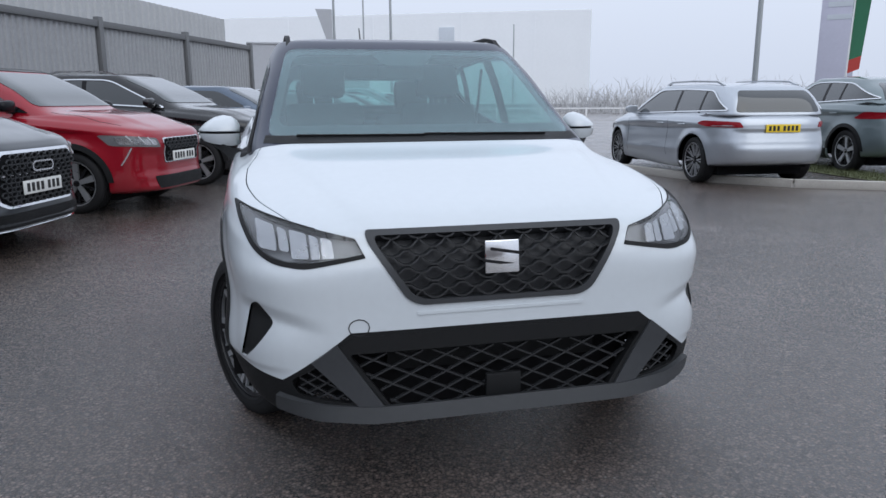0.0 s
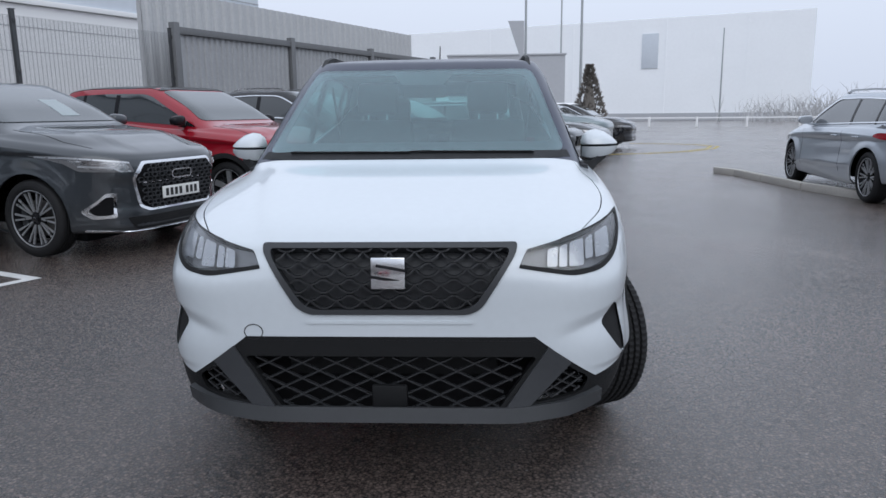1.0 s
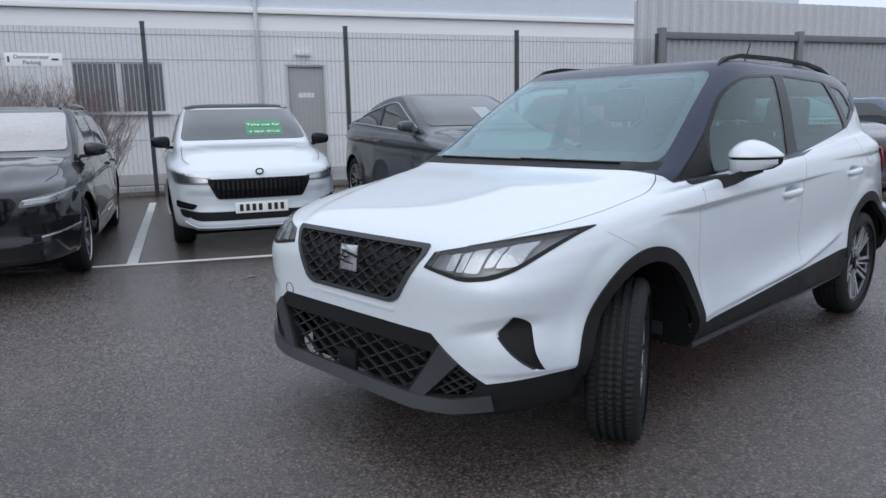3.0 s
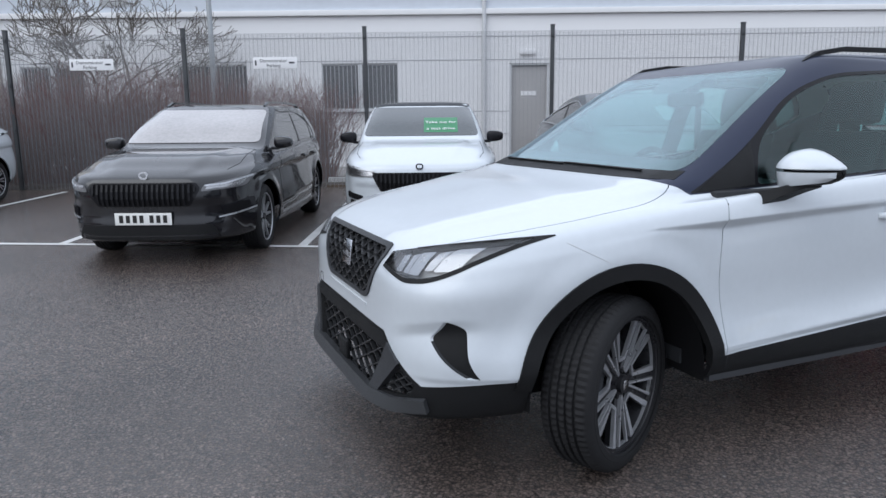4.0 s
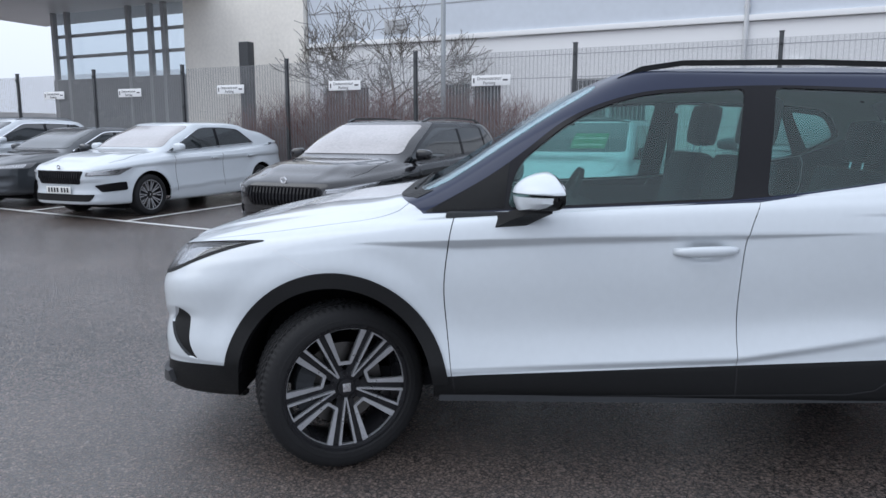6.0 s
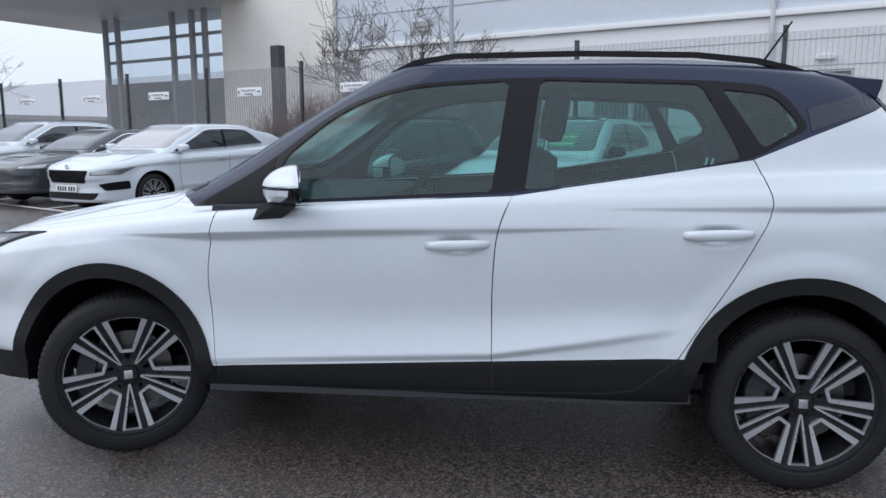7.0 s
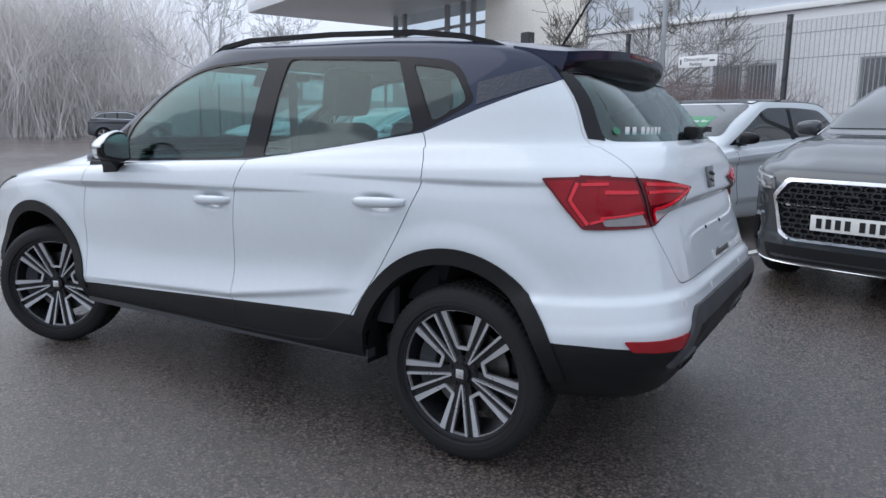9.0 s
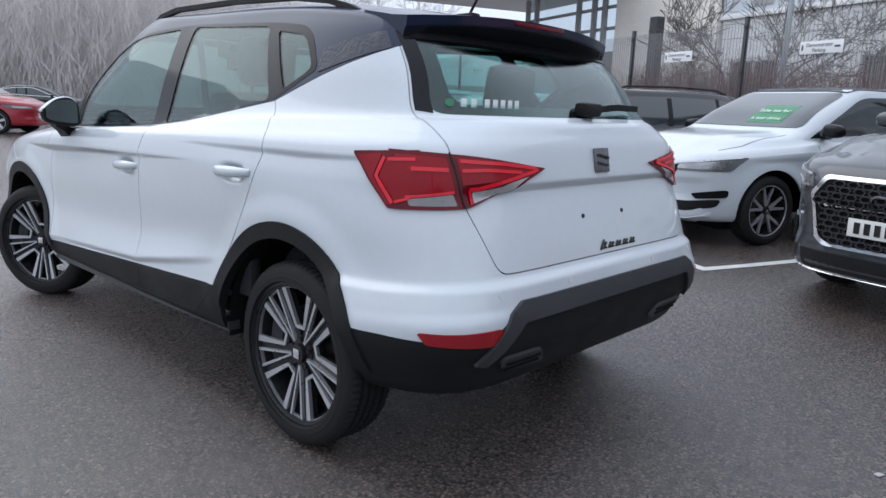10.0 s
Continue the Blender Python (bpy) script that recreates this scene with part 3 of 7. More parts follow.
ground = structure("ground", g, ASPHALT, "wet dark asphalt of the car park", None, 0)


def painted_line(pts, w, material=LINEPAINT, label="worn white painted bay line on wet asphalt"):
    g = Geo()
    run = []
    for a, b in zip(pts, pts[1:]):
        run += [Vector(a).lerp(Vector(b), i / 12) for i in range(12)]
    pts = [Vector((p.x, p.y, rise(p) + 0.004)) for p in run + [Vector(pts[-1])]]
    v = []
    for i, p in enumerate(pts):
        d = (pts[min(i + 1, len(pts) - 1)] - pts[max(i - 1, 0)]).normalized()
        s = Vector((-d.y, d.x, 0)) * w / 2
        v += [p + s, p - s]
    g.add(v, [(2 * i, 2 * i + 1, 2 * i + 3, 2 * i + 2) for i in range(len(pts) - 1)])
    return structure("bay_line", g, material, label, None, 0)


# bays: a front line and the dividers running back to the fence
BAY0, BAYD = Vector((-3.26, 1.02)), Vector((0.478, 0.878))
BAYN = Vector((-0.915, 0.403))
fl = [BAY0 + BAYD * s for s in (0.05, -5.55, -10.9, -16.5)]
painted_line([tuple(p) for p in fl], 0.10)
for k in range(-6, 1):
    a = BAY0 + BAYD * (2.70 * k)
    painted_line([tuple(a), tuple(a + BAYN * 4.9)], 0.10)


# welded mesh fence: posts, then the wire panels between them
def fence_post_at(u, h=2.97, y=9.5):
    g = Geo()
    g.box((0, 0, h / 2), (0.07, 0.07, h), None, 0.006)
    g.box((0, 0, h + 0.006), (0.085, 0.085, 0.014), None, 0.004)
    for z in (0.35, 1.2, 2.0, 2.8):
        g.box((0, -0.045, z), (0.05, 0.02, 0.07), None, 0.004)
    return g


fence = thing("mesh_fence", "grey welded-mesh security fence with dark steel posts", "fence", SITE @ Matrix.Translation((0, 9.5, 0)))
post_mesh = fence_post_at(0).mesh("post")
post_mesh.materials.append(DARKSTEEL)
us = [-34.8, -31.6, -28.3, -25.1, -21.9, -18.75, -15.68, -12.6, -9.5, -6.28, -3.0, 0.38, 3.78, 7.05]
for u in us:
    ob = part("post", post_mesh, DARKSTEEL, fence)
    ob.location = (u, 0, 0)
for a, b in zip(us, us[1:]):
    g = Geo()
    x = a + 0.05
    while x < b - 0.04:
        g.box((x, 0.0, 1.47), (0.005, 0.005, 2.82))
        x += 0.0762
    z = 0.07
    while z < 2.88:
        g.box(((a + b) / 2, 0.004, z), (b - a - 0.08, 0.0035, 0.0035))
        z += 0.0127
    part("mesh_panel", g, WIRE, fence, "", 0)

# white office building behind the fence
building = thing("white_office_building", "white clad office building with barred windows behind the fence", "building", SITE @ Matrix.Translation((0, 15.8, 0)))


def wall_with_holes(x0, x1, z0, z1, holes, depth=0.25):
    """A wall in the XZ plane, front at y 0, with rectangular openings right through it."""
    me = Geo().box(((x0 + x1) / 2, depth / 2, (z0 + z1) / 2), (x1 - x0, depth, z1 - z0)).mesh("wall", 0)
    for a, b, c, d in holes:
        me = carve(me, Geo().box(((a + b) / 2, depth / 2, (c + d) / 2), (b - a, depth * 4, d - c)))
    return me


WINS = [(-8.75, -6.9, 1.62, 2.84), (-4.88, -2.85, 1.62, 2.84), (-13.0, -11.3, 1.62, 2.84)]
DOORHOLE = (0.13, 1.2, 0.0, 2.80)
part("wall", wall_with_holes(-13.5, 17.2, 0, 4.05, WINS + [DOORHOLE]), CLAD, building, "white metal cladding", 0)
part("upper_wall", Geo().box((1.85, 0.12, 6.05), (30.7, 0.30, 3.9)), CLADUP, building, "pale blue-grey metal cladding", 0)
part("band", Geo().box((1.85, -0.05, 4.13), (30.8, 0.12, 0.14), None, 0.01), SIGNWHITE, building)
for z in (0.95, 1.55, 2.9, 3.5):
    g = Geo()
    segs = [(-13.5, 17.2)]
    for h in WINS + [DOORHOLE]:
        if h[2] < z < h[3]:
            segs = [s for a, b in segs for s in ((a, min(b, h[0])), (max(a, h[1]), b)) if s[1] - s[0] > 0.05 and (h[0] < b and h[1] > a)] or segs
    for a, b in segs:
        g.box(((a + b) / 2, -0.004, z), (b - a, 0.008, 0.018))
    part("joint", g, JOINT, building, "", 0)
for z in (5.1, 6.1):
    part("joint", Geo().box((1.85, -0.035, z), (30.7, 0.012, 0.03)), JOINT, building, "", 0)
for x in (-0.55,):
    g = Geo().rod((x, -0.09, 0), (x, -0.09, 7.9), 0.055, n=12)
    for z in (1.0, 2.6, 4.4, 6.0):
        g.box((x, -0.06, z), (0.15, 0.09, 0.05), None, 0.008)
    part("downpipe", g, FRAMEGREY, building, "pale grey downpipe")
part("roof", Geo().box((1.85, 8.0, 8.02), (30.9, 16.3, 0.12)), CLADUP, building, "", 0)
part("end_wall", Geo().box((17.08, 8.1, 4.0), (0.25, 15.6, 7.9)), CLADUP, building, "", 0)
part("back_wall", Geo().box((1.85, 16.0, 4.0), (30.7, 0.25, 7.9)), CLADUP, building, "", 0)
for a, b, c, d in WINS:
    win = part("window", Geo().sweep([(a, 0.08, c), (b, 0.08, c), (b, 0.08, d), (a, 0.08, d)], 0.09, 0.08, (0, 1, 0), True), FRAMEGREY, building, "grey-framed window with steel bars")
    part("sill", Geo().box(((a + b) / 2, -0.05, c - 0.03), (b - a + 0.16, 0.18, 0.05), None, 0.008), FRAMEGREY, win)
    part("mullion", Geo().box(((a + b) / 2, 0.07, (c + d) / 2), (0.12, 0.09, d - c), None, 0.01), FRAMEGREY, win)
    for p0, p1 in ((a, (a + b) / 2), ((a + b) / 2, b)):
        part("pane", Geo().box(((p0 + p1) / 2, 0.12, (c + d) / 2), (p1 - p0, 0.012, d - c)), OFFICEGLASS, win)
        for k in range(1, 9):
            x = p0 + (p1 - p0) * k / 9
            part("bar", Geo().rod((x, 0.01, c + 0.04), (x, 0.01, d - 0.04), 0.009, n=6), BARS, win)
door = part("door", Geo().box((0.665, 0.13, 1.37), (0.95, 0.05, 2.70), None, 0.01), DOORGREY, building, "grey flush steel fire door")
part("door_frame", Geo().sweep([(0.16, 0.07, 0), (0.16, 0.07, 2.77), (1.17, 0.07, 2.77), (1.17, 0.07, 0)], 0.07, 0.12, (0, 1, 0)), FRAMEGREY, door)
part("notice", Geo().box((0.66, 0.10, 2.02), (0.42, 0.008, 0.12)), SIGNWHITE, door, "small blue and white notice")
part("door_handle", Geo().rod((1.02, 0.06, 1.05), (0.92, 0.06, 1.05), 0.012).rod((1.02, 0.06, 1.05), (1.02, 0.11, 1.05), 0.012), BARS, door)
part("bulkhead_lamp", Geo().box((0.6, -0.05, 3.08), (0.42, 0.12, 0.12), None, 0.03), SIGNWHITE, building, "white oblong bulkhead lamp")
for x in (-12.0, -10.3):
    g = Geo().box((x, -0.02, 4.55), (0.75, 0.05, 0.42), None, 0.01)
    for k in range(7):
        g.box((x, -0.055, 4.39 + 0.055 * k), (0.66, 0.03, 0.02))
    part("vent_grille", g, BARS, building, "grey louvred wall vent")

# Fog before the entrance is put into these lightened greys.
ENTRY = surf("haze_paled_entrance_panel", (0.25, 0.26, 0.265), 0.25, 0, 0.1, 0.5)
ENTRYSTEEL = surf("haze_paled_entrance_steel", (0.36, 0.37, 0.38), 0.5, 0.1, 0.1, 2)
# beige building and its glazed entrance with the canopy
beige = thing("beige_building", "beige rendered building with a glazed entrance under a flat canopy", "building", SITE @ Matrix.Translation((0, 15.6, 0)))
part("wall", Geo().box((-16.1, 0.2, 3.75), (5.1, 0.4, 7.5)), BEIGE, beige, "weathered beige render", 0)
part("side_wall", Geo().box((-13.7, 8, 3.75), (0.3, 15.0, 7.5)), BEIGE, beige, "", 0)
part("canopy", Geo().box((-23.5, -1.2, 6.35), (12.5, 8.0, 0.5), None, 0.05), CLAD, beige, "pale grey flat canopy with a deep fascia")
for x in (-26.2, -25.4, -22.0, -20.9, -20.2):
    part("column", Geo().box((x, 0.6, 3.05), (0.18, 0.18, 6.1), None, 0.02), ENTRYSTEEL, beige, "grey steel column")
for z in (3.4, 4.4, 5.2):
    part("transom", Geo().box((-22.6, 0.75, z), (7.6, 0.09, 0.12), None, 0.01), ENTRYSTEEL, beige)
part("glazing", Geo().box((-22.6, 0.85, 3.05), (7.7, 0.02, 6.1)), glass("entrance_glass", (0.80, 0.84, 0.86)), beige, "clear entrance glazing")
part("dark_base_panel", Geo().box((-22.4, 0.55, 1.75), (7.9, 0.06, 3.5)), ENTRY, beige, "dark glass panels at the foot", 0)
pil = structure("dark_pillar", Geo().box((0, 0, 2.1), (0.36, 0.30, 4.2), None, 0.02), DARKSTEEL, "dark grey upright sign pillar behind the fence", SITE @ Matrix.Translation((-14.95, 14.5, 0)))


def corrugated(length, height, pitch=0.22, depth=0.04):
    """A sheet with trapezoid ribs, standing in the XZ plane."""
    xs, x = [], 0.0
    while x < length:
        for d, y in ((0, 0), (0.32, 0), (0.5, 1), (0.82, 1)):
            xs.append((x + d * pitch, -y * depth))
        x += pitch
    v = [(x, y, z) for x, y in xs for z in (0, height)] + [(x, y + 0.02, z) for x, y in xs for z in (0, height)]
    k = 2 * len(xs)
    f = [(2 * i, 2 * i + 2, 2 * i + 3, 2 * i + 1) for i in range(len(xs) - 1)]
    f += [tuple(j + k for j in q[::-1]) for q in f]
    f += [(2 * i + 1, 2 * i + 3, 2 * i + 3 + k, 2 * i + 1 + k) for i in range(len(xs) - 1)]
    return Geo().add(v, f)


store = thing("steel_store", "pale grey corrugated steel store behind the yard screen", "shed", SITE @ Matrix.Translation((7.1, 10.3, 0)))
part("wall", corrugated(11.4, 3.86, 0.28, 0.035), CORRULIGHT, store, "", 20)
part("body", Geo().box((5.7, 0.13, 1.9), (11.3, 0.14, 3.78)), CORRULIGHT, store, "", 0)
screen = thing("yard_screen", "grey corrugated yard screen in a dark steel frame", "fence", SITE @ Matrix.Translation((7.1, 9.5, 0)))
for a, b in ((0.1, 3.7), (3.8, 7.4), (7.5, 11.4)):
    ob = part("screen_panel", corrugated(b - a, 2.85, 0.17, 0.035), CORRUGATED, screen, "", 20)
    ob.location = (a, 0, 0.08)
    part("rail", Geo().box(((a + b) / 2, -0.06, 2.95), (b - a + 0.05, 0.09, 0.14), None, 0.01), SCREENSTEEL, screen)
for x in (0.02, 3.75, 7.45, 11.45):
    part("screen_post", Geo().box((x, -0.05, 1.55), (0.15, 0.15, 3.1), None, 0.01), SCREENSTEEL, screen)

# parking signs on the fence
def parking_sign(u, z=2.36):
    t = thing("parking_sign", "white parking sign with dark lettering fixed to the fence", "sign", SITE @ Matrix.Translation((u, 9.44, z)), "parking signs on the fence")
    part("board", Geo().box((0, 0, 0), (0.80, 0.012, 0.20), None, 0.004), SIGNWHITE, t)
    for k, (txt, dz) in enumerate((("Demonstrator", 0.035), ("Parking", -0.05))):
        cu = bpy.data.curves.new("lettering", "FONT")
        cu.body, cu.size, cu.extrude, cu.align_x, cu.align_y = txt, 0.085, 0.001, "CENTER", "CENTER"
        tmp = bpy.data.objects.new("t", cu)
        scene.collection.objects.link(tmp)
        me = bpy.data.meshes.new_from_object(tmp.evaluated_get(bpy.context.evaluated_depsgraph_get()))
        bpy.data.objects.remove(tmp)
        me.transform(pose(-0.03, -0.0085, dz, 90, 0, 0))
        part("lettering", me, SIGNINK, t)
    part("emblem", Geo().box((0.30, -0.007, 0.0), (0.10, 0.004, 0.03)), SIGNINK, t)
    part("emblem", Geo().box((-0.35, -0.007, 0.0), (0.03, 0.004, 0.09)), SIGNINK, t)


for u in (-4.62, -7.95, -11.08, -14.35, -17.2, -20.4, -23.6):
    parking_sign(u)


structure("edging", Geo().box((-3.35, 9.85, 0.20), (0.9, 0.14, 0.12), None, 0.015), SIGNWHITE, "short pale concrete edging at the fence foot", SITE)


# bare trees and shrubs
def bare_tree(name, label, m, height, seed, material, spread=1.0, depth=5, thick=0.10, thin=0.006, forks=(2, 3), trunks=1, wiggle=0.085, lean=0.25):
    rng = random.Random(seed)
    trunk, crown = Geo(), Geo()

    def grow(p, d, length, r, level):
        q, seg = p, 3
        for i in range(seg):
            d = (d + Vector((rng.gauss(0, wiggle), rng.gauss(0, wiggle), rng.gauss(0.03, 0.6 * wiggle)))).normalized()
            e = q + d * length / seg
            r2 = max(thin, r * (0.88 if i < seg - 1 else 0.78))
            (trunk if level == 0 else crown).rod(q, e, r, r2, 8 if level == 0 else 5 if level < 3 else 3, False)
            q, r = e, r2
            if level and level < depth and rng.random() < 0.55:
                side = (d + Vector((rng.gauss(0, 0.8), rng.gauss(0, 0.8), rng.gauss(0.15, 0.5))) * spread).normalized()
                grow(q, side, length * rng.uniform(0.45, 0.7), r * 0.5, level + 1)
        if level < depth:
            for _ in range(rng.randint(*forks)):
                nd = (d + Vector((rng.gauss(0, 0.45), rng.gauss(0, 0.45), rng.gauss(0.12, 0.25))) * spread).normalized()
                grow(q, nd, length * rng.uniform(0.62, 0.85), r * rng.uniform(0.6, 0.8), level + 1)

    for k in range(trunks):
        a = 2 * math.pi * k / trunks
        grow(Vector((0.12 * math.cos(a) * (trunks > 1), 0.12 * math.sin(a) * (trunks > 1), -0.05)), Vector((lean * math.cos(a) * (trunks > 1), lean * math.sin(a) * (trunks > 1), 1)).normalized(), height * 0.26, thick, 0)
    t = thing(name, label, "tree", m)
    part("trunk", trunk, material, t)
    part("crown", crown, material, t, "bare winter twigs")
    return t


def shrub(m, w, d, h, n, seed, material, label):
    rng = random.Random(seed)
    g = Geo()
    for _ in range(n):
        p = Vector((rng.uniform(-w / 2, w / 2), rng.uniform(-d / 2, d / 2), 0))
        dr = Vector((rng.gauss(0, 0.22), rng.gauss(0, 0.22), 1)).normalized()
        hh, r = h * rng.uniform(0.55, 1.05), 0.008
        q = p
        for i in range(4):
            dr = (dr + Vector((rng.gauss(0, 0.14), rng.gauss(0, 0.14), 0.02))).normalized()
            e = q + dr * hh / 4
            g.rod(q, e, r, r * 0.75, 3, False)
            if i:
                for _ in range(3):
                    s = (dr + Vector((rng.gauss(0, 0.6), rng.gauss(0, 0.6), rng.gauss(0.2, 0.3)))).normalized()
                    g.rod(e, e + s * hh * rng.uniform(0.1, 0.24), r * 0.55, 0.002, 3, False)
            q, r = e, r * 0.75
    ob = part("shrub", g, material, None, label, 0)
    ob.matrix_basis = m
    return tagged(ob, label, "shrub", "", "stuff")


structure("planting_bed", Geo().box((-8.4, 10.55, 0.13), (12.5, 1.9, 0.08), None, 0.03), SOIL, "bare soil bed with leaf litter along the fence", SITE)
structure("verge", Geo().box((0.2, 10.1, 0.12), (8.0, 1.2, 0.06), None, 0.02), SOIL, "strip of soil and dead leaves at the fence foot", SITE)
for k, (u, y, w, h) in enumerate(((-10.9, 10.7, 1.6, 1.75), (-9.5, 10.6, 1.8, 2.05), (-7.9, 10.7, 1.8, 2.1), (-6.3, 10.6, 1.6, 1.95), (-4.7, 10.6, 1.7, 1.85))):
    shrub(SITE @ Matrix.Translation((u, y, 0.05)), w, 1.3, h, 760, 5 + k, TWIG, "leafless red-twigged dogwood bush behind the fence")
bare_tree("bare_tree", "gnarled bare winter tree with three stems beside the building", SITE @ Matrix.Translation((-9.6, 13.4, 0)), 6.6, 27, BARK, 1.25, 5, 0.085, 0.007, (2, 3), 3, 0.17, 0.5)


def lamp_post(x, y, h, r, label="grey galvanised lamp post"):
    t = thing("lamp_post", label, "lamp post", Matrix.Translation((x, y, 0)))
    part("pole", Geo().rod((0, 0, 0), (0, 0, h), r, r * 0.6, 12), POLE, t)
    part("base", Geo().rod((0, 0, 0), (0, 0, 0.7), r * 1.5, r * 1.5, 12), POLE, t)
    return t


p = SITE @ Vector((-6.0, 10.2, 0))
lamp_post(p.x, p.y, 7.0, 0.06)

# ---------- cars ----------
def bar_spoke(g, a0, r0, a1, r1, w0, w1, x0, x1, th):
    """One spoke as a tapered bar in the wheel's plane."""
    p, q = Vector((x0, r0 * math.cos(a0), r0 * math.sin(a0))), Vector((x1, r1 * math.cos(a1), r1 * math.sin(a1)))
    s = Vector((1, 0, 0)).cross((q - p).normalized())
    v = []
    for c, w in ((p, w0), (q, w1)):
        v += [c + s * w / 2, c - s * w / 2, c - s * w / 2 - Vector((th, 0, 0)), c + s * w / 2 - Vector((th, 0, 0))]
    g.add(v, [(0, 1, 5, 4), (1, 2, 6, 5), (2, 3, 7, 6), (3, 0, 4, 7), (3, 2, 1, 0), (4, 5, 6, 7)])


WHEELS = {}


def wheel_set(R, rim, width, style):
    key = (R, rim, width, style)
    if key in WHEELS:
        return WHEELS[key]
    h = width / 2
    prof = [(rim - 0.012, -h * 0.80), (rim + 0.01, -h * 0.92), (R - 0.065, -h), (R - 0.030, -h * 0.965), (R - 0.011, -h * 0.87), (R - 0.002, -h * 0.74)]
    for k, a in enumerate((-0.46, -0.15, 0.15, 0.46)):
        prof += [(R, h * a - 0.007), (R - 0.010, h * a - 0.005), (R - 0.010, h * a + 0.005), (R, h * a + 0.007)]
    prof += [(R - 0.002, h * 0.74), (R - 0.011, h * 0.87), (R - 0.030, h * 0.965), (R - 0.047, h * 0.985), (R - 0.049, h), (R - 0.068, h), (rim + 0.030, h * 0.97), (rim + 0.026, h * 0.985), (rim + 0.010, h * 0.90), (rim - 0.004, h * 0.80)]
    cuts = 160 if style == "twin" else 80
    tyre = Geo().lathe(prof, cuts)
    # sipes: every second row of the ribs is sunk
    for i in range(cuts):
        for j, (r, a) in enumerate(prof):
            low = 0.0045 if i % 2 == 0 and h * 0.5 < abs(a) < h * 0.9 else 0.004 if i % 2 == 1 and abs(a) < h * 0.5 else 0
            if low and r > R - 0.02:
                px, py, pz = tyre.v[i * len(prof) + j]
                tyre.v[i * len(prof) + j] = (px, py * (r - low) / r, pz * (r - low) / r)
    x = h * 0.62
    barrel = Geo().lathe([(rim + 0.004, h * 0.84), (rim - 0.012, h * 0.80), (rim - 0.016, h * 0.55), (rim - 0.035, 0), (rim - 0.03, -h * 0.8)], 64)
    barrel.lathe([(0.075, h * 0.35), (0.075, h * 0.1), (0.0, h * 0.1)], 24)
    face, dark = Geo(), Geo()
    lip = Geo().lathe([(rim + 0.006, h * 0.84), (rim + 0.006, h * 0.87), (rim - 0.003, h * 0.87), (rim - 0.006, h * 0.80)], 72)
    ro, ri = rim - 0.006, 0.062
    if style == "twin":
        # five broad windows edged by wide stripes, five narrow ones edged by thin stripes, dark grooves between
        for a in (math.pi / 2,):
            d = math.radians
            for s in (-1, 1):
                bar_spoke(face, a + s * d(13.0), 0.094, a + s * d(18.2), ro, 0.012, 0.024, x - 0.004, x + 0.014, 0.014)
                bar_spoke(face, a + s * d(34.0), 0.046, a + s * d(28.2), ro, 0.006, 0.011, x, x + 0.014, 0.014)
                bar_spoke(dark, a + s * d(25), 0.045, a + s * d(23.4), ro, 0.040, 0.052, x - 0.014, x + 0.004, 0.03)
                for j in range(4):
                    bar_spoke(face, a + s * d(4.6 * j), ro - 0.004, a + s * d(4.6 * (j + 1) + 0.3), ro - 0.004, 0.010, 0.010, x + 0.012, x + 0.012, 0.012)
                bar_spoke(face, a + s * d(28), ro - 0.005, a + s * d(36.2), ro - 0.006, 0.012, 0.012, x + 0.010, x + 0.010, 0.012)
            bar_spoke(face, a - d(14), 0.096, a + d(14), 0.096, 0.012, 0.012, x - 0.004, x - 0.004, 0.012)
    elif style == "multi":
        for k in range(10):
            a = 2 * math.pi * k / 10
            for s in (-1, 1):
                bar_spoke(face, a + s * 0.05, ri, a + s * 0.115, ro, 0.012, 0.018, x, x + 0.012, 0.014)
    elif style == "star":
        for k in range(5):
            a = 2 * math.pi * k / 5 + math.pi / 2
            for s in (-1, 1):
                bar_spoke(face, a, ri * 0.7, a + s * 0.26, ro, 0.03, 0.02, x, x + 0.012, 0.02)
    else:
        for k in range(5):
            a = 2 * math.pi * k / 5 + math.pi / 2
            bar_spoke(face, a, ri * 0.5, a, ro, 0.05, 0.075, x, x + 0.012, 0.025)
            bar_spoke(dark, a + 0.63, ri * 0.5, a + 0.63, ro, 0.02, 0.03, x - 0.02, x - 0.01, 0.025)
    hub = Geo().lathe([(0.062, x - 0.02), (0.060, x - 0.010), (0.036, x - 0.006), (0.034, x + 0.006), (0.034, x + 0.010), (0.0, x + 0.012)], 32)
    for k in range(5):
        a = 2 * math.pi * k / 5 + math.pi / 2
        c = Vector((x - 0.008, 0.050 * math.cos(a), 0.050 * math.sin(a)))
        hub.rod(c, c + Vector((0.008, 0, 0)), 0.010, 0.009, 6)
    badge = Geo().box((x + 0.0135, 0, 0), (0.003, 0.032, 0.034), None, 0.001)
    disc = Geo().lathe([(0.06, h * 0.05), (rim * 0.66, h * 0.05), (rim * 0.66, h * 0.05 - 0.022), (0.06, h * 0.05 - 0.022)], 40)
    cal = Geo()
    for k in range(5):
        a = radians(150 + 12 * k)
        m = Matrix.Rotation(a, 4, "X")
        cal.box(m @ Vector((h * 0.05, rim * 0.64, 0)), (0.09, 0.07, 0.042), m, 0.006)
    out = dict(tyre=(tyre, RUBBER), barrel=(barrel, ALLOYDARK), lip=(lip, ALLOY), spokes=(face, ALLOY), pockets=(dark, ALLOYDARK), hub_cap=(hub, ALLOYDARK), badge=(badge, CHROME), brake_disc=(disc, STEEL), caliper=(cal, TRIM))
    out = {k: (g.mesh(k, 30), m) for k, (g, m) in out.items() if g.v}
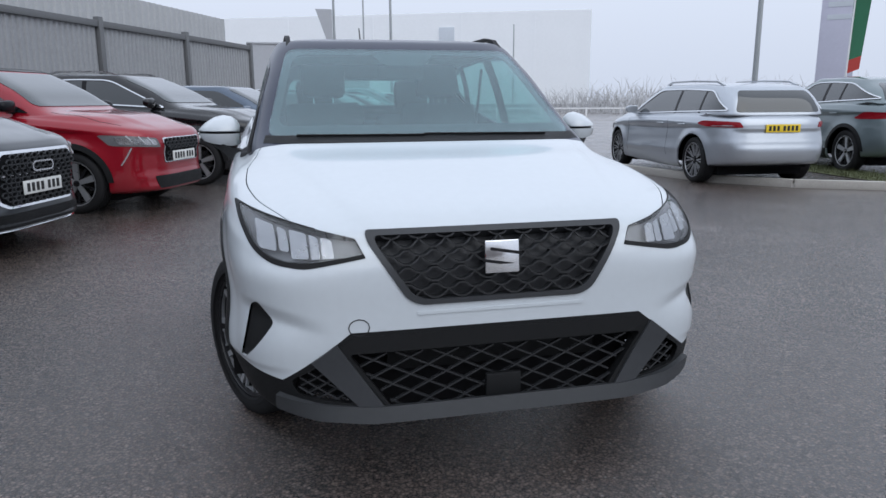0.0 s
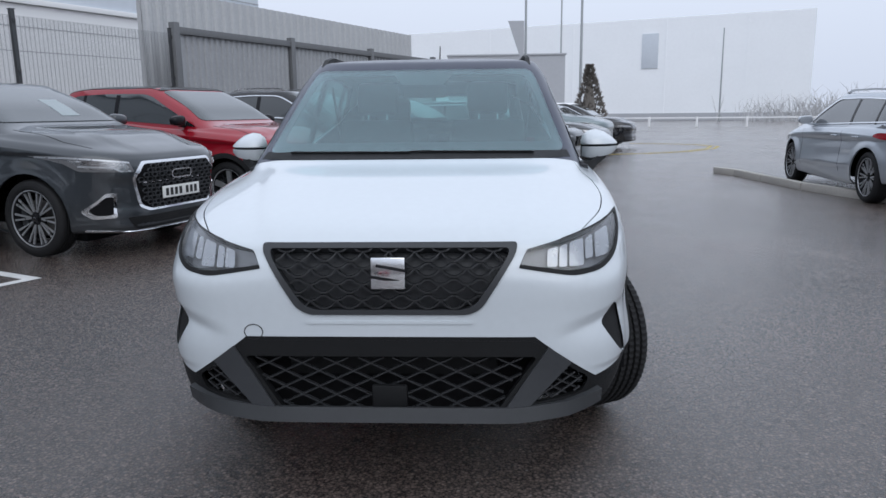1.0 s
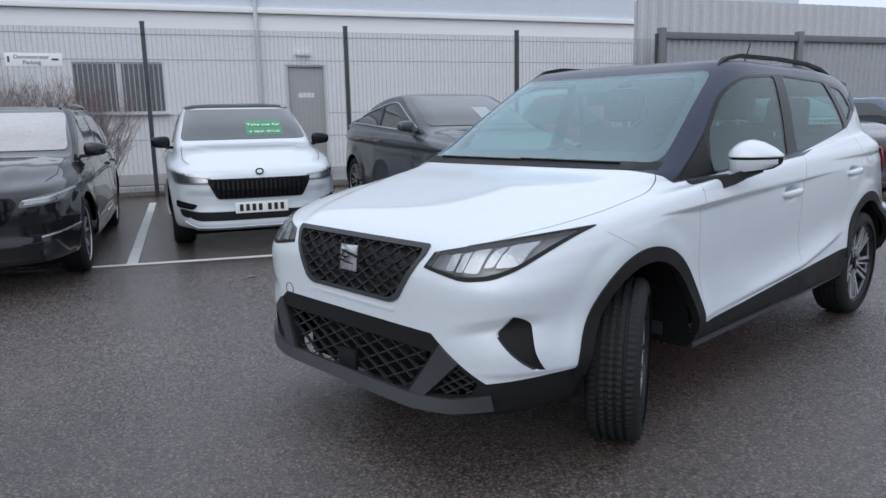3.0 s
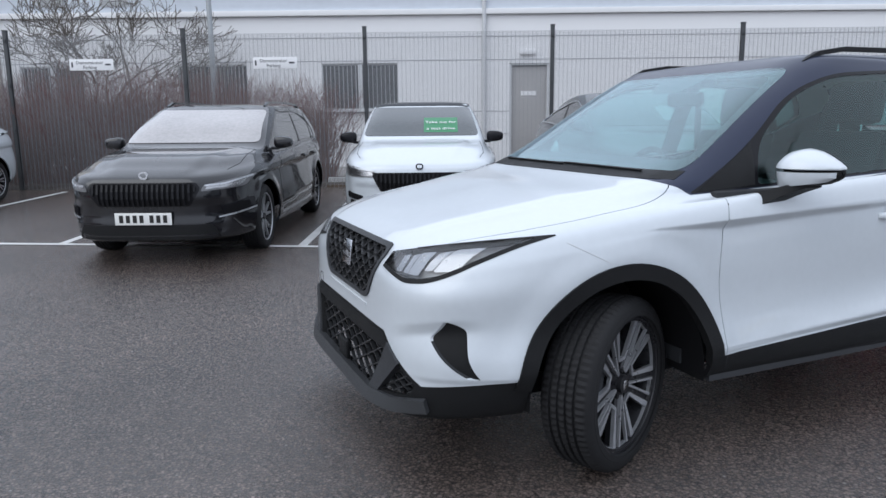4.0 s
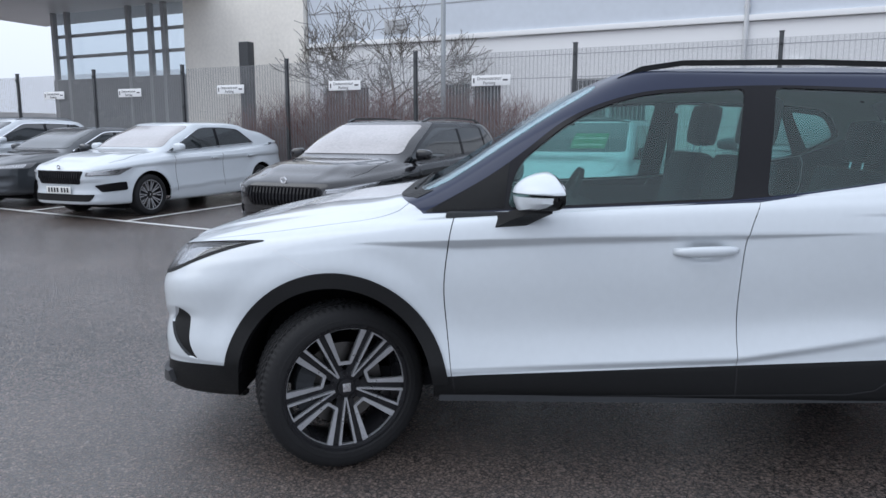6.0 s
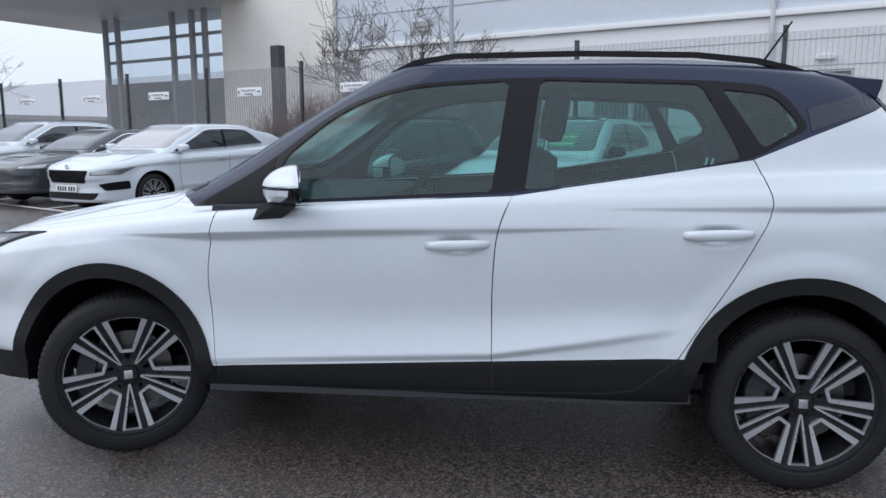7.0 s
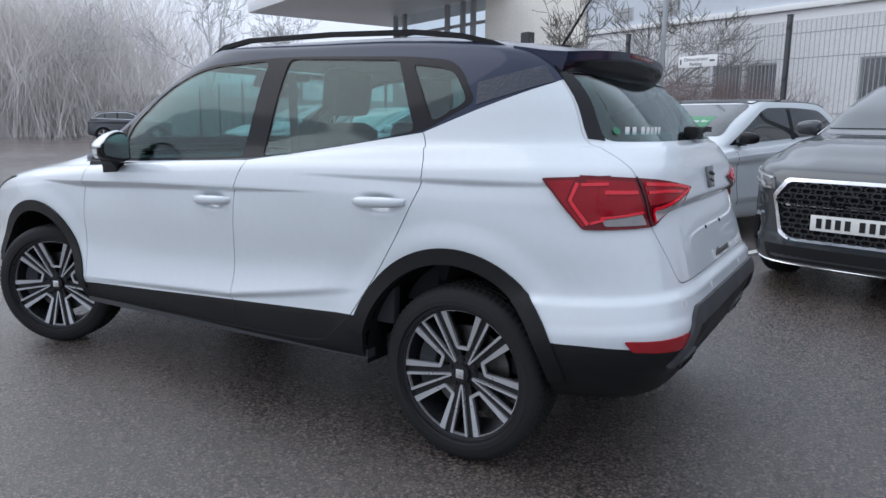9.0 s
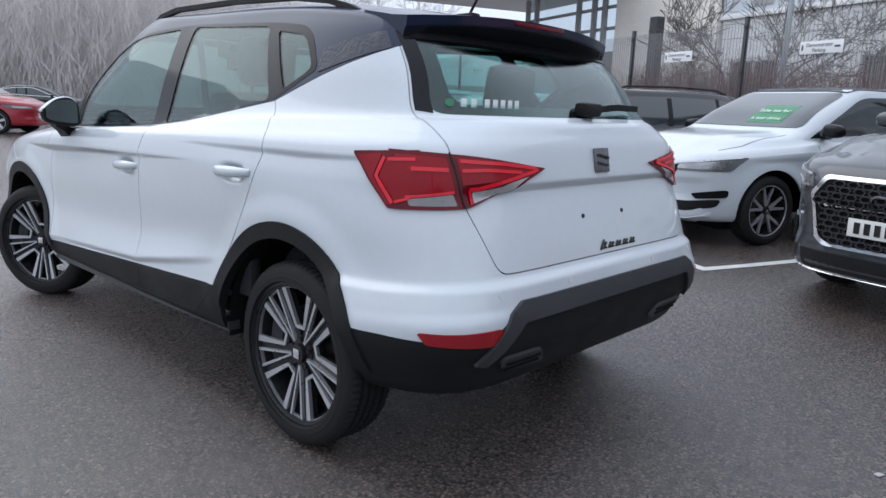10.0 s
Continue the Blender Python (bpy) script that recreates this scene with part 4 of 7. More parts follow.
    for me, m in out.values():
        me.materials.append(ALLOYDARK if style == "twin" and me is out["lip"][0] else m)
    WHEELS[key] = out
    return out


def put_wheel(car, x, y, R, rim, width, style, steer=0.0, face=None, roll=0.0):
    """A wheel whose outer face looks away from the car's middle."""
    s = wheel_set(R, rim, width, style)
    turn = 0 if x > 0 else 180
    w = part("wheel", s["barrel"][0], s["barrel"][1], car)
    w.matrix_basis = pose(x, y, R, 0, 0, turn + steer) @ pose(0, 0, 0, roll, 0, 0)
    for k, (me, m) in s.items():
        if k != "barrel":
            if face and k in ("spokes", "lip"):
                me = me.copy()
                me.materials.clear()
                m = face
            if style == "twin" and k in ("spokes", "pockets"):
                for i in range(5):
                    part(k[:-1], me, m, w).matrix_basis = pose(0, 0, 0, 72 * i, 0, 0)
            else:
                part(k, me, m, w)
    return w


def plate(car, skin, x, z, way, material=PLATEWHITE, w=0.52, h=0.111, name="number_plate", y=None):
    """A number plate with plain bars in place of its characters."""
    co, n = skin.cast(x, z, way)
    yy = (co.y if y is None else y) + (-0.032 if way == "front" else 0.014)
    s = -1 if way == "front" else 1
    t = part(name, Geo().box((x, yy, z), (w, 0.008, h), None, 0.003), material, car, "plain reflective number plate")
    for k in range(7):
        cx = (k - 3.25) * 0.062 + (0.03 if k > 3 else 0)
        part("bar", Geo().box((x + cx, yy + s * 0.0055, z), (0.036, 0.003, h * 0.62)), INK, t, "", 0)


def car_levels(yf, yr, w, nose, hood, b0, b1, H, ws0, ws1, rr, rg, rz, clr=0.2, tail=0.0, sq=4.6, sqr=5.0, fall=0.0):
    """Levels of a plain car: ends, half width, heights of nose, bonnet, belt and roof, and where the screens begin and end."""
    m = 0.5 * (nose + clr)
    return [
        (yf + 0.20, yr - 0.22, 0.865 * w, sq, sqr, clr + 0.03, clr, clr, clr + 0.10),
        (yf + 0.05, yr - 0.08, 0.955 * w, sq, sqr, clr + 0.05, clr + 0.03, clr + 0.03, clr + 0.14),
        (yf + 0.01, yr - 0.02, 0.99 * w, sq, sqr, clr + 0.14, clr + 0.14, clr + 0.14, clr + 0.24),
        (yf, yr, w, sq, sqr, m, 0.52, 0.53, 0.60),
        (yf, yr - 0.02, 0.995 * w, sq, sqr, nose - 0.17, b0 - 0.25, b1 - 0.25, rz - 0.32),
        (yf + 0.02, yr - 0.05, w, sq, sqr, nose - 0.08, b0 - 0.11, b1 - 0.11, rz - 0.20),
        (yf + 0.045, yr - 0.06, 0.99 * w, sq, sqr, nose - 0.035, b0 - 0.075, b1 - 0.075, rz - 0.13),
        (yf + 0.10, yr - 0.09, 0.962 * w, sq, sqr, nose + 0.005, b0 - 0.035, b1 - 0.02, rz - 0.06),
        (yf + 0.28, yr - 0.14 - tail * 0.3, 0.94 * w, sq, sqr, nose + 0.06, b0 - 0.01, b1 + 0.0, rz - 0.025),
        (0.5 * (yf + ws0), yr - 0.18 - tail * 0.6, 0.915 * w, 5, 6, 0.6 * hood + 0.4 * nose + 0.03, b0 + 0.01, b1 + 0.02, rz - 0.01),
        (ws0, rg, 0.885 * w, 10, 8, hood, b0 + 0.03, b1 + 0.04, rz),
        (0.5 * (ws0 + ws1) - 0.02, 0.5 * (rg + rr) + 0.03, 0.82 * w, 10, 8, 0.5 * (hood + H) - 0.02, 0.5 * (b0 + H) - 0.02, 0.5 * (b1 + H) - 0.03 - 0.4 * fall, 0.5 * (rz + H) - 0.02 - 0.5 * fall),
        (ws1, rr + 0.02, 0.73 * w, 9, 8, H - 0.06, H - 0.085, H - 0.095 - 0.55 * fall, H - 0.12 - fall),
        (ws1 + 0.14, rr - 0.08, 0.65 * w, 9, 7, H - 0.022, H - 0.028, H - 0.04 - 0.5 * fall, H - 0.07 - 0.95 * fall),
        (ws1 + 0.35, rr - 0.25, 0.36 * w, 8, 6, H - 0.004, H - 0.003, H - 0.014 - 0.45 * fall, H - 0.035 - 0.85 * fall),
        (ws1 + 0.45, rr - 0.35, 0.0, 8, 6, H, H, H - 0.012 - 0.4 * fall, H - 0.03 - 0.8 * fall),
    ]


def parked_pressing(L, wb, R):
    """The pressings common to the parked cars: shoulder crease, door fold, arch flares, bumper shelves and a raised bonnet."""
    yf, yr, w, nose, hood, b0, b1, H, ws0, ws1, rr, rg, rz = L

    def ease(a, b, t):
        k = np.clip((t - a) / (b - a), 0, 1)
        return k * k * (3 - 2 * k)

    def shape(g):
        n = np.cross(np.gradient(g, axis=1), np.gradient(g, axis=0))
        n = np.nan_to_num(n / np.maximum(np.linalg.norm(n, axis=2, keepdims=True), 1e-9))
        if n[..., 0].sum() < 0:
            n = -n
        x, y, z = g[..., 0], g[..., 1], g[..., 2]
        side = ease(0.4, 0.75, n[..., 0])
        off = np.zeros_like(x)
        d = z - np.interp(y, [yf + 0.3, yr - 0.2], [b0 - 0.15, b1 - 0.13])
        off -= side * 0.020 * ease(0.004, -0.022, d) * np.exp(np.minimum(d + 0.022, 0) / 0.14) * ease(yf + 0.5, yf + 0.9, y)
        d = z - np.interp(y, [-wb / 2 + 0.4, wb / 2 - 0.4], [0.40, 0.46])
        mid = ease(-wb / 2 + 0.3, -wb / 2 + 0.6, y) * ease(wb / 2 - 0.3, wb / 2 - 0.6, y)
        off += side * mid * np.where(d > 0, 0.022 * np.clip(1 - d / 0.2, 0, 1) ** 2, 0.022 - 0.020 * ease(0, -0.02, d))
        for cy in (-wb / 2, wb / 2):
            off += side * 0.020 * ease(1.32, 1.0, np.hypot(y - cy, z - R) / (R + 0.06)) * ease(0.2, 0.3, z)
        ahead = ease(-0.4, -0.75, n[..., 1])
        off -= ahead * 0.022 * ease(nose - 0.20, nose - 0.25, z) * ease(0.40, 0.48, z) * ease(0.95 * w, 0.75 * w, x)
        off += ahead * 0.018 * ease(0.36, 0.30, z)
        back = ease(0.4, 0.75, n[..., 1])
        off -= back * 0.025 * ease(rz - 0.20, rz - 0.23, z) * ease(0.52, 0.62, z) * ease(0.75 * w, 0.65 * w, x)
        xr = np.interp(y, [yf + 0.1, ws0], [0.40 * w, 0.66 * w])
        off += ease(0.5, 0.85, n[..., 2]) * ease(yf + 0.05, yf + 0.25, y) * ease(ws0 - 0.02, ws0 - 0.12, y) * 0.012 * ease(xr + 0.03, xr - 0.03, x)
        out = g + n * off[..., None]
        out[:, 0, 0] = out[:, -1, 0] = 0
        out[-1, :, 0] = 0
        return out
    return shape


def parked_car(name, label, m, body_paint, L, wb, R=0.33, rim=0.235, style="five", lamp=None, grille=None, intake=None, plate_z=None, tails=None, roof=None, cladding=False,
               chrome=True, rails=None, third_window=True, rear_plate=None, grille_bars="slats", group="parked cars", spoiler=False, skirt=None, mirror=None, badge=None, corner=None, corner_trim=None, strips=(), card=None, screen=None, fall=0.0):
    """A parked car: a lofted body with cut wheel arches, glazing, lamps, grille and four wheels."""
    yf, yr, w, nose, hood, b0, b1, H, ws0, ws1, rr, rg, rz = L
    car = thing(name, label, "car", m, group)
    sk = Skin(car_levels(*L, fall=fall), 52, 6, parked_pressing(L, wb, R))
    me = sk.shell(0.02).mesh("body", 0)
    for y in (-wb / 2, wb / 2):
        me = carve(me, prism(ring(y, R, R + 0.055), "side", -2, 2))
    part("body", finish(me, sk, [body_paint, TRIM]), body_paint, car)
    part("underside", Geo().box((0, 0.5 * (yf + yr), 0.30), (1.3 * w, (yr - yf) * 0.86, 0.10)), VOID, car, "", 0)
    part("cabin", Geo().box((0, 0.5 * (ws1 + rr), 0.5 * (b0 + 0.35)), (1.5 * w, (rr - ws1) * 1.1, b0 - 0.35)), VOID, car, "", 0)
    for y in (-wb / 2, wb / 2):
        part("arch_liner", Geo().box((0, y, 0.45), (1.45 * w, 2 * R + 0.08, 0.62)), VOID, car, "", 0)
        for x in (-1, 1):
            put_wheel(car, x * (w - 0.145), y, R, rim, 0.22, style)
        if cladding:
            trim = sk.patch(ring(y, R, R + 0.105, 3, 177, 28) + ring(y, R, R + 0.045, 177, 3, 28), "side", 0.008, 0.03, 0.05)
            part("arch_trim", trim, PLASTIC, car), part("arch_trim", trim.mirrored(), PLASTIC, car)
    if cladding:
        sill = sk.patch([(-wb / 2 + R + 0.09, 0.22), (wb / 2 - R - 0.09, 0.22), (wb / 2 - R - 0.09, 0.38), (-wb / 2 + R + 0.09, 0.38)], "side", 0.008, 0.03, 0.08)
        part("sill", sill, PLASTIC, car), part("sill", sill.mirrored(), PLASTIC, car)
    if roof:
        rp = sk.patch(fillet([(-0.69 * w, ws1 + 0.03), (0.69 * w, ws1 + 0.03), (0.69 * w, rr - 0.06), (-0.69 * w, rr - 0.06)], 0.08), "top", 0.007, 0.014, 0.08)
        part("roof_panel", rp, roof, car, "black roof panel")
    # glazing
    zt = H - 0.105
    k0, k1 = b0 + 0.045, b1 + 0.055
    rear_y = rg - 0.10 if third_window else rr + 0.02
    top_r = rr - 0.28 if third_window else rr - 0.34
    slope = (k1 - k0) / (rear_y - ws0)
    dlo = fillet([(ws0 + 0.20, k0), (rear_y, k1 + 0.03), (top_r, zt - 0.035 - 0.6 * fall), (0.5 * (ws1 + rr) - 0.3 * (fall > 0), zt - 0.1 * fall), (ws1 + 0.22, zt - 0.005)], [0.02, 0.06, 0.10, 0.5, 0.14], 6)
    for mir in (0, 1):
        p = sk.patch(dlo, "side", 0.005, 0.01, 0.05)
        part("side_window", p.mirrored() if mir else p, DARKPANE, car, "dark side glass")
        if chrome:
            pts, nn = sk.line(dlo + dlo[:1], "side", 0.012)
            gg = Geo().sweep(pts, 0.016, 0.010, nn)
            part("window_trim", gg.mirrored() if mir else gg, CHROME, car, "bright window surround")
        for yb, wd in ((0.5 * (ws1 + rr) - 0.22, 0.07), (rr - 0.52 if third_window else rr - 0.3, 0.05)):
            zb = k0 + slope * (yb - ws0)
            if yb + wd > top_r and not third_window:
                continue
            pp = sk.patch([(yb, zb), (yb + wd, zb), (yb + wd + 0.02, zt - 0.02), (yb + 0.02, zt - 0.02)], "side", 0.008, 0.006, 0.08)
            part("pillar", pp.mirrored() if mir else pp, GLOSSBLACK, car)
        for ys in (-wb / 2 + R + 0.22, 0.5 * (ws1 + rr) - 0.2):
            sm = sk.seam([(ys, 0.36), (ys - 0.02, 0.6), (ys, b0 - 0.02)], "side")
            part("seam", sm.mirrored() if mir else sm, SEAM, car, "", 0)
        for yh in (0.5 * (ws1 + rr) - 0.42, wb / 2 - 0.32):
            co, n = sk.cast(yh, b0 - 0.09, "side")
            hh = Geo().box((co.x + 0.018, yh, b0 - 0.09), (0.03, 0.20, 0.026), None, 0.01)
            part("door_handle", hh.mirrored() if mir else hh, body_paint, car)
        co, n = sk.cast(ws0 + 0.42, k0, "side")
        mm = Geo().blob((co.x + 0.13, ws0 + 0.36, k0 + 0.075), (0.105, 0.07, 0.066), 0.65, 0.5).box((co.x + 0.02, ws0 + 0.38, k0 + 0.012), (0.12, 0.06, 0.035), None, 0.012)
        part("mirror", mm.mirrored() if mir else mm, mirror or body_paint, car, "door mirror")
    ws = fillet([(-0.79 * w, hood + 0.04), (0.79 * w, hood + 0.04), (0.69 * w, H - 0.07), (-0.69 * w, H - 0.07)], 0.05)
    part("windscreen", sk.patch(ws, "front", 0.006, 0.012, 0.05), screen or SCREENPANE, car, "opaque windscreen with sky reflection put into its grey")
    zr0, zr1 = rz + 0.03, H - 0.14
    rw = fillet([(-0.70 * w, zr0), (0.70 * w, zr0), (0.58 * w, zr1), (-0.58 * w, zr1)], 0.06)
    part("rear_window", sk.patch(rw, "rear", 0.006, 0.012, 0.06), DARKPANE, car)
    # bonnet seam
    hs = [(0.74 * w, yf + 0.36), (0.80 * w, 0.5 * (yf + ws0)), (0.79 * w, ws0 - 0.02)]
    s1 = sk.seam(hs, "top")
    part("seam", s1, SEAM, car, "", 0), part("seam", s1.mirrored(), SEAM, car, "", 0)
    if lamp:
        lp = sk.patch(fillet(lamp, 0.02), "front", 0.006, 0.02, 0.04)
        cx, cz = sum(a for a, b in lamp) / len(lamp), sum(b for a, b in lamp) / len(lamp)
        ip = sk.patch(fillet([(cx + (a - cx) * 0.80, cz + (b - cz) * 0.62) for a, b in lamp], 0.012), "front", 0.0085, 0.02, 0.04)
        for mir in (0, 1):
            h = part("headlamp", lp.mirrored() if mir else lp, LAMPBED, car, "clear headlamp")
            part("reflector", ip.mirrored() if mir else ip, REFLECTOR, h)
    if grille:
        part("grille_frame", sk.patch(fillet(grille, 0.03), "front", 0.008, 0.03, 0.06), CHROME if grille_bars == "honeycomb" else GLOSSBLACK, car, "grille surround")
        cx, cz = 0.0, sum(b for a, b in grille) / len(grille)
        ins = [(a * 0.945, cz + (b - cz) * 0.90) for a, b in grille]
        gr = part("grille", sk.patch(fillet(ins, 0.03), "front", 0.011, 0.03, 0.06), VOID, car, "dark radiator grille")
        gg = Geo()
        x0, x1 = min(a for a, b in ins), max(a for a, b in ins)
        z0, z1 = min(b for a, b in ins), max(b for a, b in ins)
        if grille_bars == "slats":
            x = x0 + 0.04
            while x < x1:
                zz = [z for z in np.linspace(z0, z1, 24) if inside((x, z), ins)]
                if zz:
                    a, n1 = sk.line([(x, zz[0]), (x, zz[-1])], "front", 0.016, 0.06)
                    gg.sweep(a, 0.020, 0.016, n1)
                x += 0.046
            part("slats", gg, GLOSSBLACK, gr, "", 0)
        else:
            row, z = 0, z0 + 0.02
            while z < z1:
                x = x0 + (0.045 if row % 2 else 0)
                while x < x1:
                    if inside((x, z), ins) and inside((x + 0.03, z), ins) and inside((x - 0.03, z), ins):
                        co, n = sk.cast(x, z, "front")
                        gg.sweep([co + Vector((0.036 * math.cos(radians(60 * k)), 0, 0.022 * math.sin(radians(60 * k)))) + n * 0.016 for k in range(6)], 0.009, 0.012, (0, -1, 0), True)
                    x += 0.09
                z += 0.036
                row += 1
            part("honeycomb", gg, SATIN, gr, "", 0)
    if intake:
        part("lower_intake", sk.patch(fillet(intake, 0.03), "front", 0.006, 0.02, 0.06), PLASTIC, car, "black lower air intake")
    if skirt:
        part("skirt", sk.patch(fillet(skirt, 0.02), "front", 0.012, 0.03, 0.06), CHROME if chrome else body_paint, car)
    if badge:
        co, n = sk.cast(0, badge[2], "front")
        ends = [(math.copysign(badge[0] / 2 - badge[1] / 2, math.cos(a)) + badge[1] / 2 * math.cos(a), badge[1] / 2 * math.sin(a)) for a in [2 * math.pi * (k + 0.5) / 24 for k in range(24)]]
        part("badge", Geo().sweep([co + n * 0.024 + Vector((a, 0, b)) for a, b in ends], 0.014, 0.012, (0, -1, 0), True), CHROME, car, "plain chrome ring badge")
    if corner:
        cx, cz = sum(a for a, b in corner) / len(corner), sum(b for a, b in corner) / len(corner)
        rimp = sk.patch(fillet(corner, 0.02), "front", 0.010, 0.03, 0.04)
        hole = sk.patch(fillet([(cx + (a - cx) * 0.72, cz + (b - cz) * 0.72) for a, b in corner], 0.02), "front", 0.013, 0.03, 0.04)
        for mir in (0, 1):
            k = part("corner_vent_trim", rimp.mirrored() if mir else rimp, corner_trim or GLOSSBLACK, car, "bright trim round the corner vent" if corner_trim else "")
            part("corner_vent", hole.mirrored() if mir else hole, VOID, k)
    for line in strips:
        pts, nn = sk.line(line, "front", 0.012, 0.03)
        st = Geo().sweep(pts, 0.014, 0.008, nn)
        part("light_strip", st, ALLOY, car, "bright daytime light strip"), part("light_strip", st.mirrored(), ALLOY, car, "bright daytime light strip")
    if card:
        cx, cz, cw, ch, colour, words = card
        cq = [(cx - cw / 2, cz - ch / 2), (cx + cw / 2, cz - ch / 2), (cx + cw / 2, cz + ch / 2), (cx - cw / 2, cz + ch / 2)]
        cd = part("windscreen_card", sk.patch(cq, "front", 0.009, 0.004, 0.06), colour, car, "printed card in the windscreen")
        c0, c1 = sk.cast(cx, cz - ch / 2, "front")[0], sk.cast(cx, cz + ch / 2, "front")[0]
        up = (c1 - c0).normalized()
        out = Vector((1, 0, 0)).cross(up)
        for i, w_ in enumerate(words):
            cu = bpy.data.curves.new("lettering", "FONT")
            cu.body, cu.size, cu.align_x, cu.extrude = w_, 0.078, "CENTER", 0.0005
            tmp = bpy.data.objects.new("lettering", cu)
            scene.collection.objects.link(tmp)
            bpy.context.view_layer.update()
            me2 = bpy.data.meshes.new_from_object(tmp)
            bpy.data.objects.remove(tmp)
            cc = sk.cast(cx, cz + (0.012 - 0.075 * i), "front")[0] + out * 0.018
            me2.transform(Matrix((( 1, 0, 0, cx), (0, up.y, out.y, cc.y), (0, up.z, out.z, cc.z), (0, 0, 0, 1))))
            part("lettering", me2, SIGNWHITE, cd, "white lettering")
    if plate_z:
        plate(car, sk, 0, plate_z, "front")
    if rear_plate:
        plate(car, sk, 0, rear_plate, "rear", PLATEYELLOW)
    if tails:
        tp = sk.patch(fillet(tails, 0.02), "rear", 0.008, 0.02, 0.05)
        part("tail_lamp", tp, REDLENS, car, "red tail lamp"), part("tail_lamp", tp.mirrored(), REDLENS, car, "red tail lamp")
    if rails:
        for s in (-1, 1):
            x = s * 0.63 * w
            pts = [(x, y, sk.cast(x, y, "top")[0].z + dz) for y, dz in ((ws1 + 0.16, 0.0), (ws1 + 0.34, 0.04), (0.5 * (ws1 + rr), 0.045), (rr - 0.42, 0.04), (rr - 0.22, 0.0))]
            part("roof_rail", Geo().sweep(pts, 0.03, 0.025), rails, car)
    return car


def parked_at(x, y, heading, axle):
    """The pose of a car whose front axle's middle stands there; axle: its half wheelbase."""
    h = radians(heading)
    f = Vector((math.cos(h), math.sin(h)))
    za, zb = rise((x, y)), rise((x - 2 * axle * f.x, y - 2 * axle * f.y))
    return pose(x - axle * f.x, y - axle * f.y, 0.5 * (za + zb), math.degrees(math.atan2(zb - za, 2 * axle)), 0, heading + 90)


HATCH = (-2.18, 2.12, 0.895, 0.84, 1.05, 0.95, 1.00, 1.50, -1.02, -0.22, 1.55, 1.90, 1.02)
ESTATE = (-2.30, 2.38, 0.915, 0.83, 1.04, 0.95, 0.99, 1.49, -1.10, -0.25, 1.95, 2.22, 1.02)
LIFT = (-2.40, 2.46, 0.925, 0.83, 1.04, 0.96, 1.01, 1.50, -1.16, -0.28, 1.30, 2.22, 1.12)
SUVC = (-2.25, 2.25, 0.925, 0.94, 1.16, 1.08, 1.14, 1.62, -1.02, -0.15, 1.45, 1.98, 1.16)
COUPE = (-2.25, 2.25, 0.925, 0.94, 1.16, 1.08, 1.12, 1.60, -1.02, -0.15, 1.55, 2.05, 1.16)
SUVL = (-2.15, 2.15, 0.885, 0.93, 1.13, 1.05, 1.13, 1.61, -0.98, -0.15, 1.70, 1.98, 1.13)
SALOON = (-2.32, 2.38, 0.915, 0.78, 0.98, 0.92, 0.98, 1.42, -1.05, -0.22, 1.10, 1.85, 1.06)

# Green is darkened to carry the dimming of the glass.
GREENCARD = surf("glass_dimmed_green_card", (0.035, 0.20, 0.09), 0.4, 0, 0.05, 8)
LAMP_LOW = [(0.50, 0.70), (0.84, 0.70), (0.86, 0.80), (0.54, 0.745)]
parked_car("hatchback", "white hatchback with a black roof and slatted black grille", parked_at(-5.02, 0.20, -22.5, 1.32), WHITE, HATCH, 2.64, 0.33, 0.235, "star",
           [(0.46, 0.70), (0.80, 0.70), (0.84, 0.83), (0.47, 0.76)], [(-0.52, 0.75), (0.52, 0.75), (0.42, 0.55), (-0.42, 0.55)], [(-0.78, 0.45), (-0.60, 0.425), (0.60, 0.425), (0.78, 0.45), (0.76, 0.375), (0.60, 0.335), (-0.60, 0.335), (-0.76, 0.375)],
           0.46, None, GLOSSBLACK, False, False, None, False, mirror=GLOSSBLACK, badge=(0.07, 0.05, 0.80), strips=([(0.49, 0.765), (0.66, 0.785), (0.82, 0.822)],), card=(0.24, 1.21, 0.42, 0.17, GREENCARD, ("Take me for", "a test drive")), skirt=[(-0.74, 0.33), (-0.62, 0.272), (0.62, 0.272), (0.74, 0.33), (0.74, 0.30), (0.62, 0.235), (-0.62, 0.235), (-0.74, 0.30)], corner=[(0.61, 0.495), (0.80, 0.535), (0.80, 0.465), (0.65, 0.445)])
parked_car("estate_car", "black estate car with a slatted black grille", parked_at(-5.0, -2.47, -24, 1.34), BLACK, ESTATE, 2.68, 0.335, 0.24, "star",
           [(0.52, 0.70), (0.82, 0.72), (0.87, 0.82), (0.54, 0.755)], [(-0.48, 0.78), (0.48, 0.78), (0.52, 0.73), (0.42, 0.57), (-0.42, 0.57), (-0.52, 0.73)], [(-0.60, 0.40), (0.60, 0.40), (0.66, 0.27), (-0.66, 0.27)],
           0.46, None, None, False, False, BLACK, True, badge=(0.07, 0.055, 0.825), corner=[(0.66, 0.56), (0.86, 0.60), (0.86, 0.48), (0.68, 0.46)], strips=([(0.55, 0.75), (0.70, 0.762), (0.85, 0.805)], [(0.64, 0.455), (0.76, 0.475), (0.87, 0.50)]), screen=SKYPALEPANE)
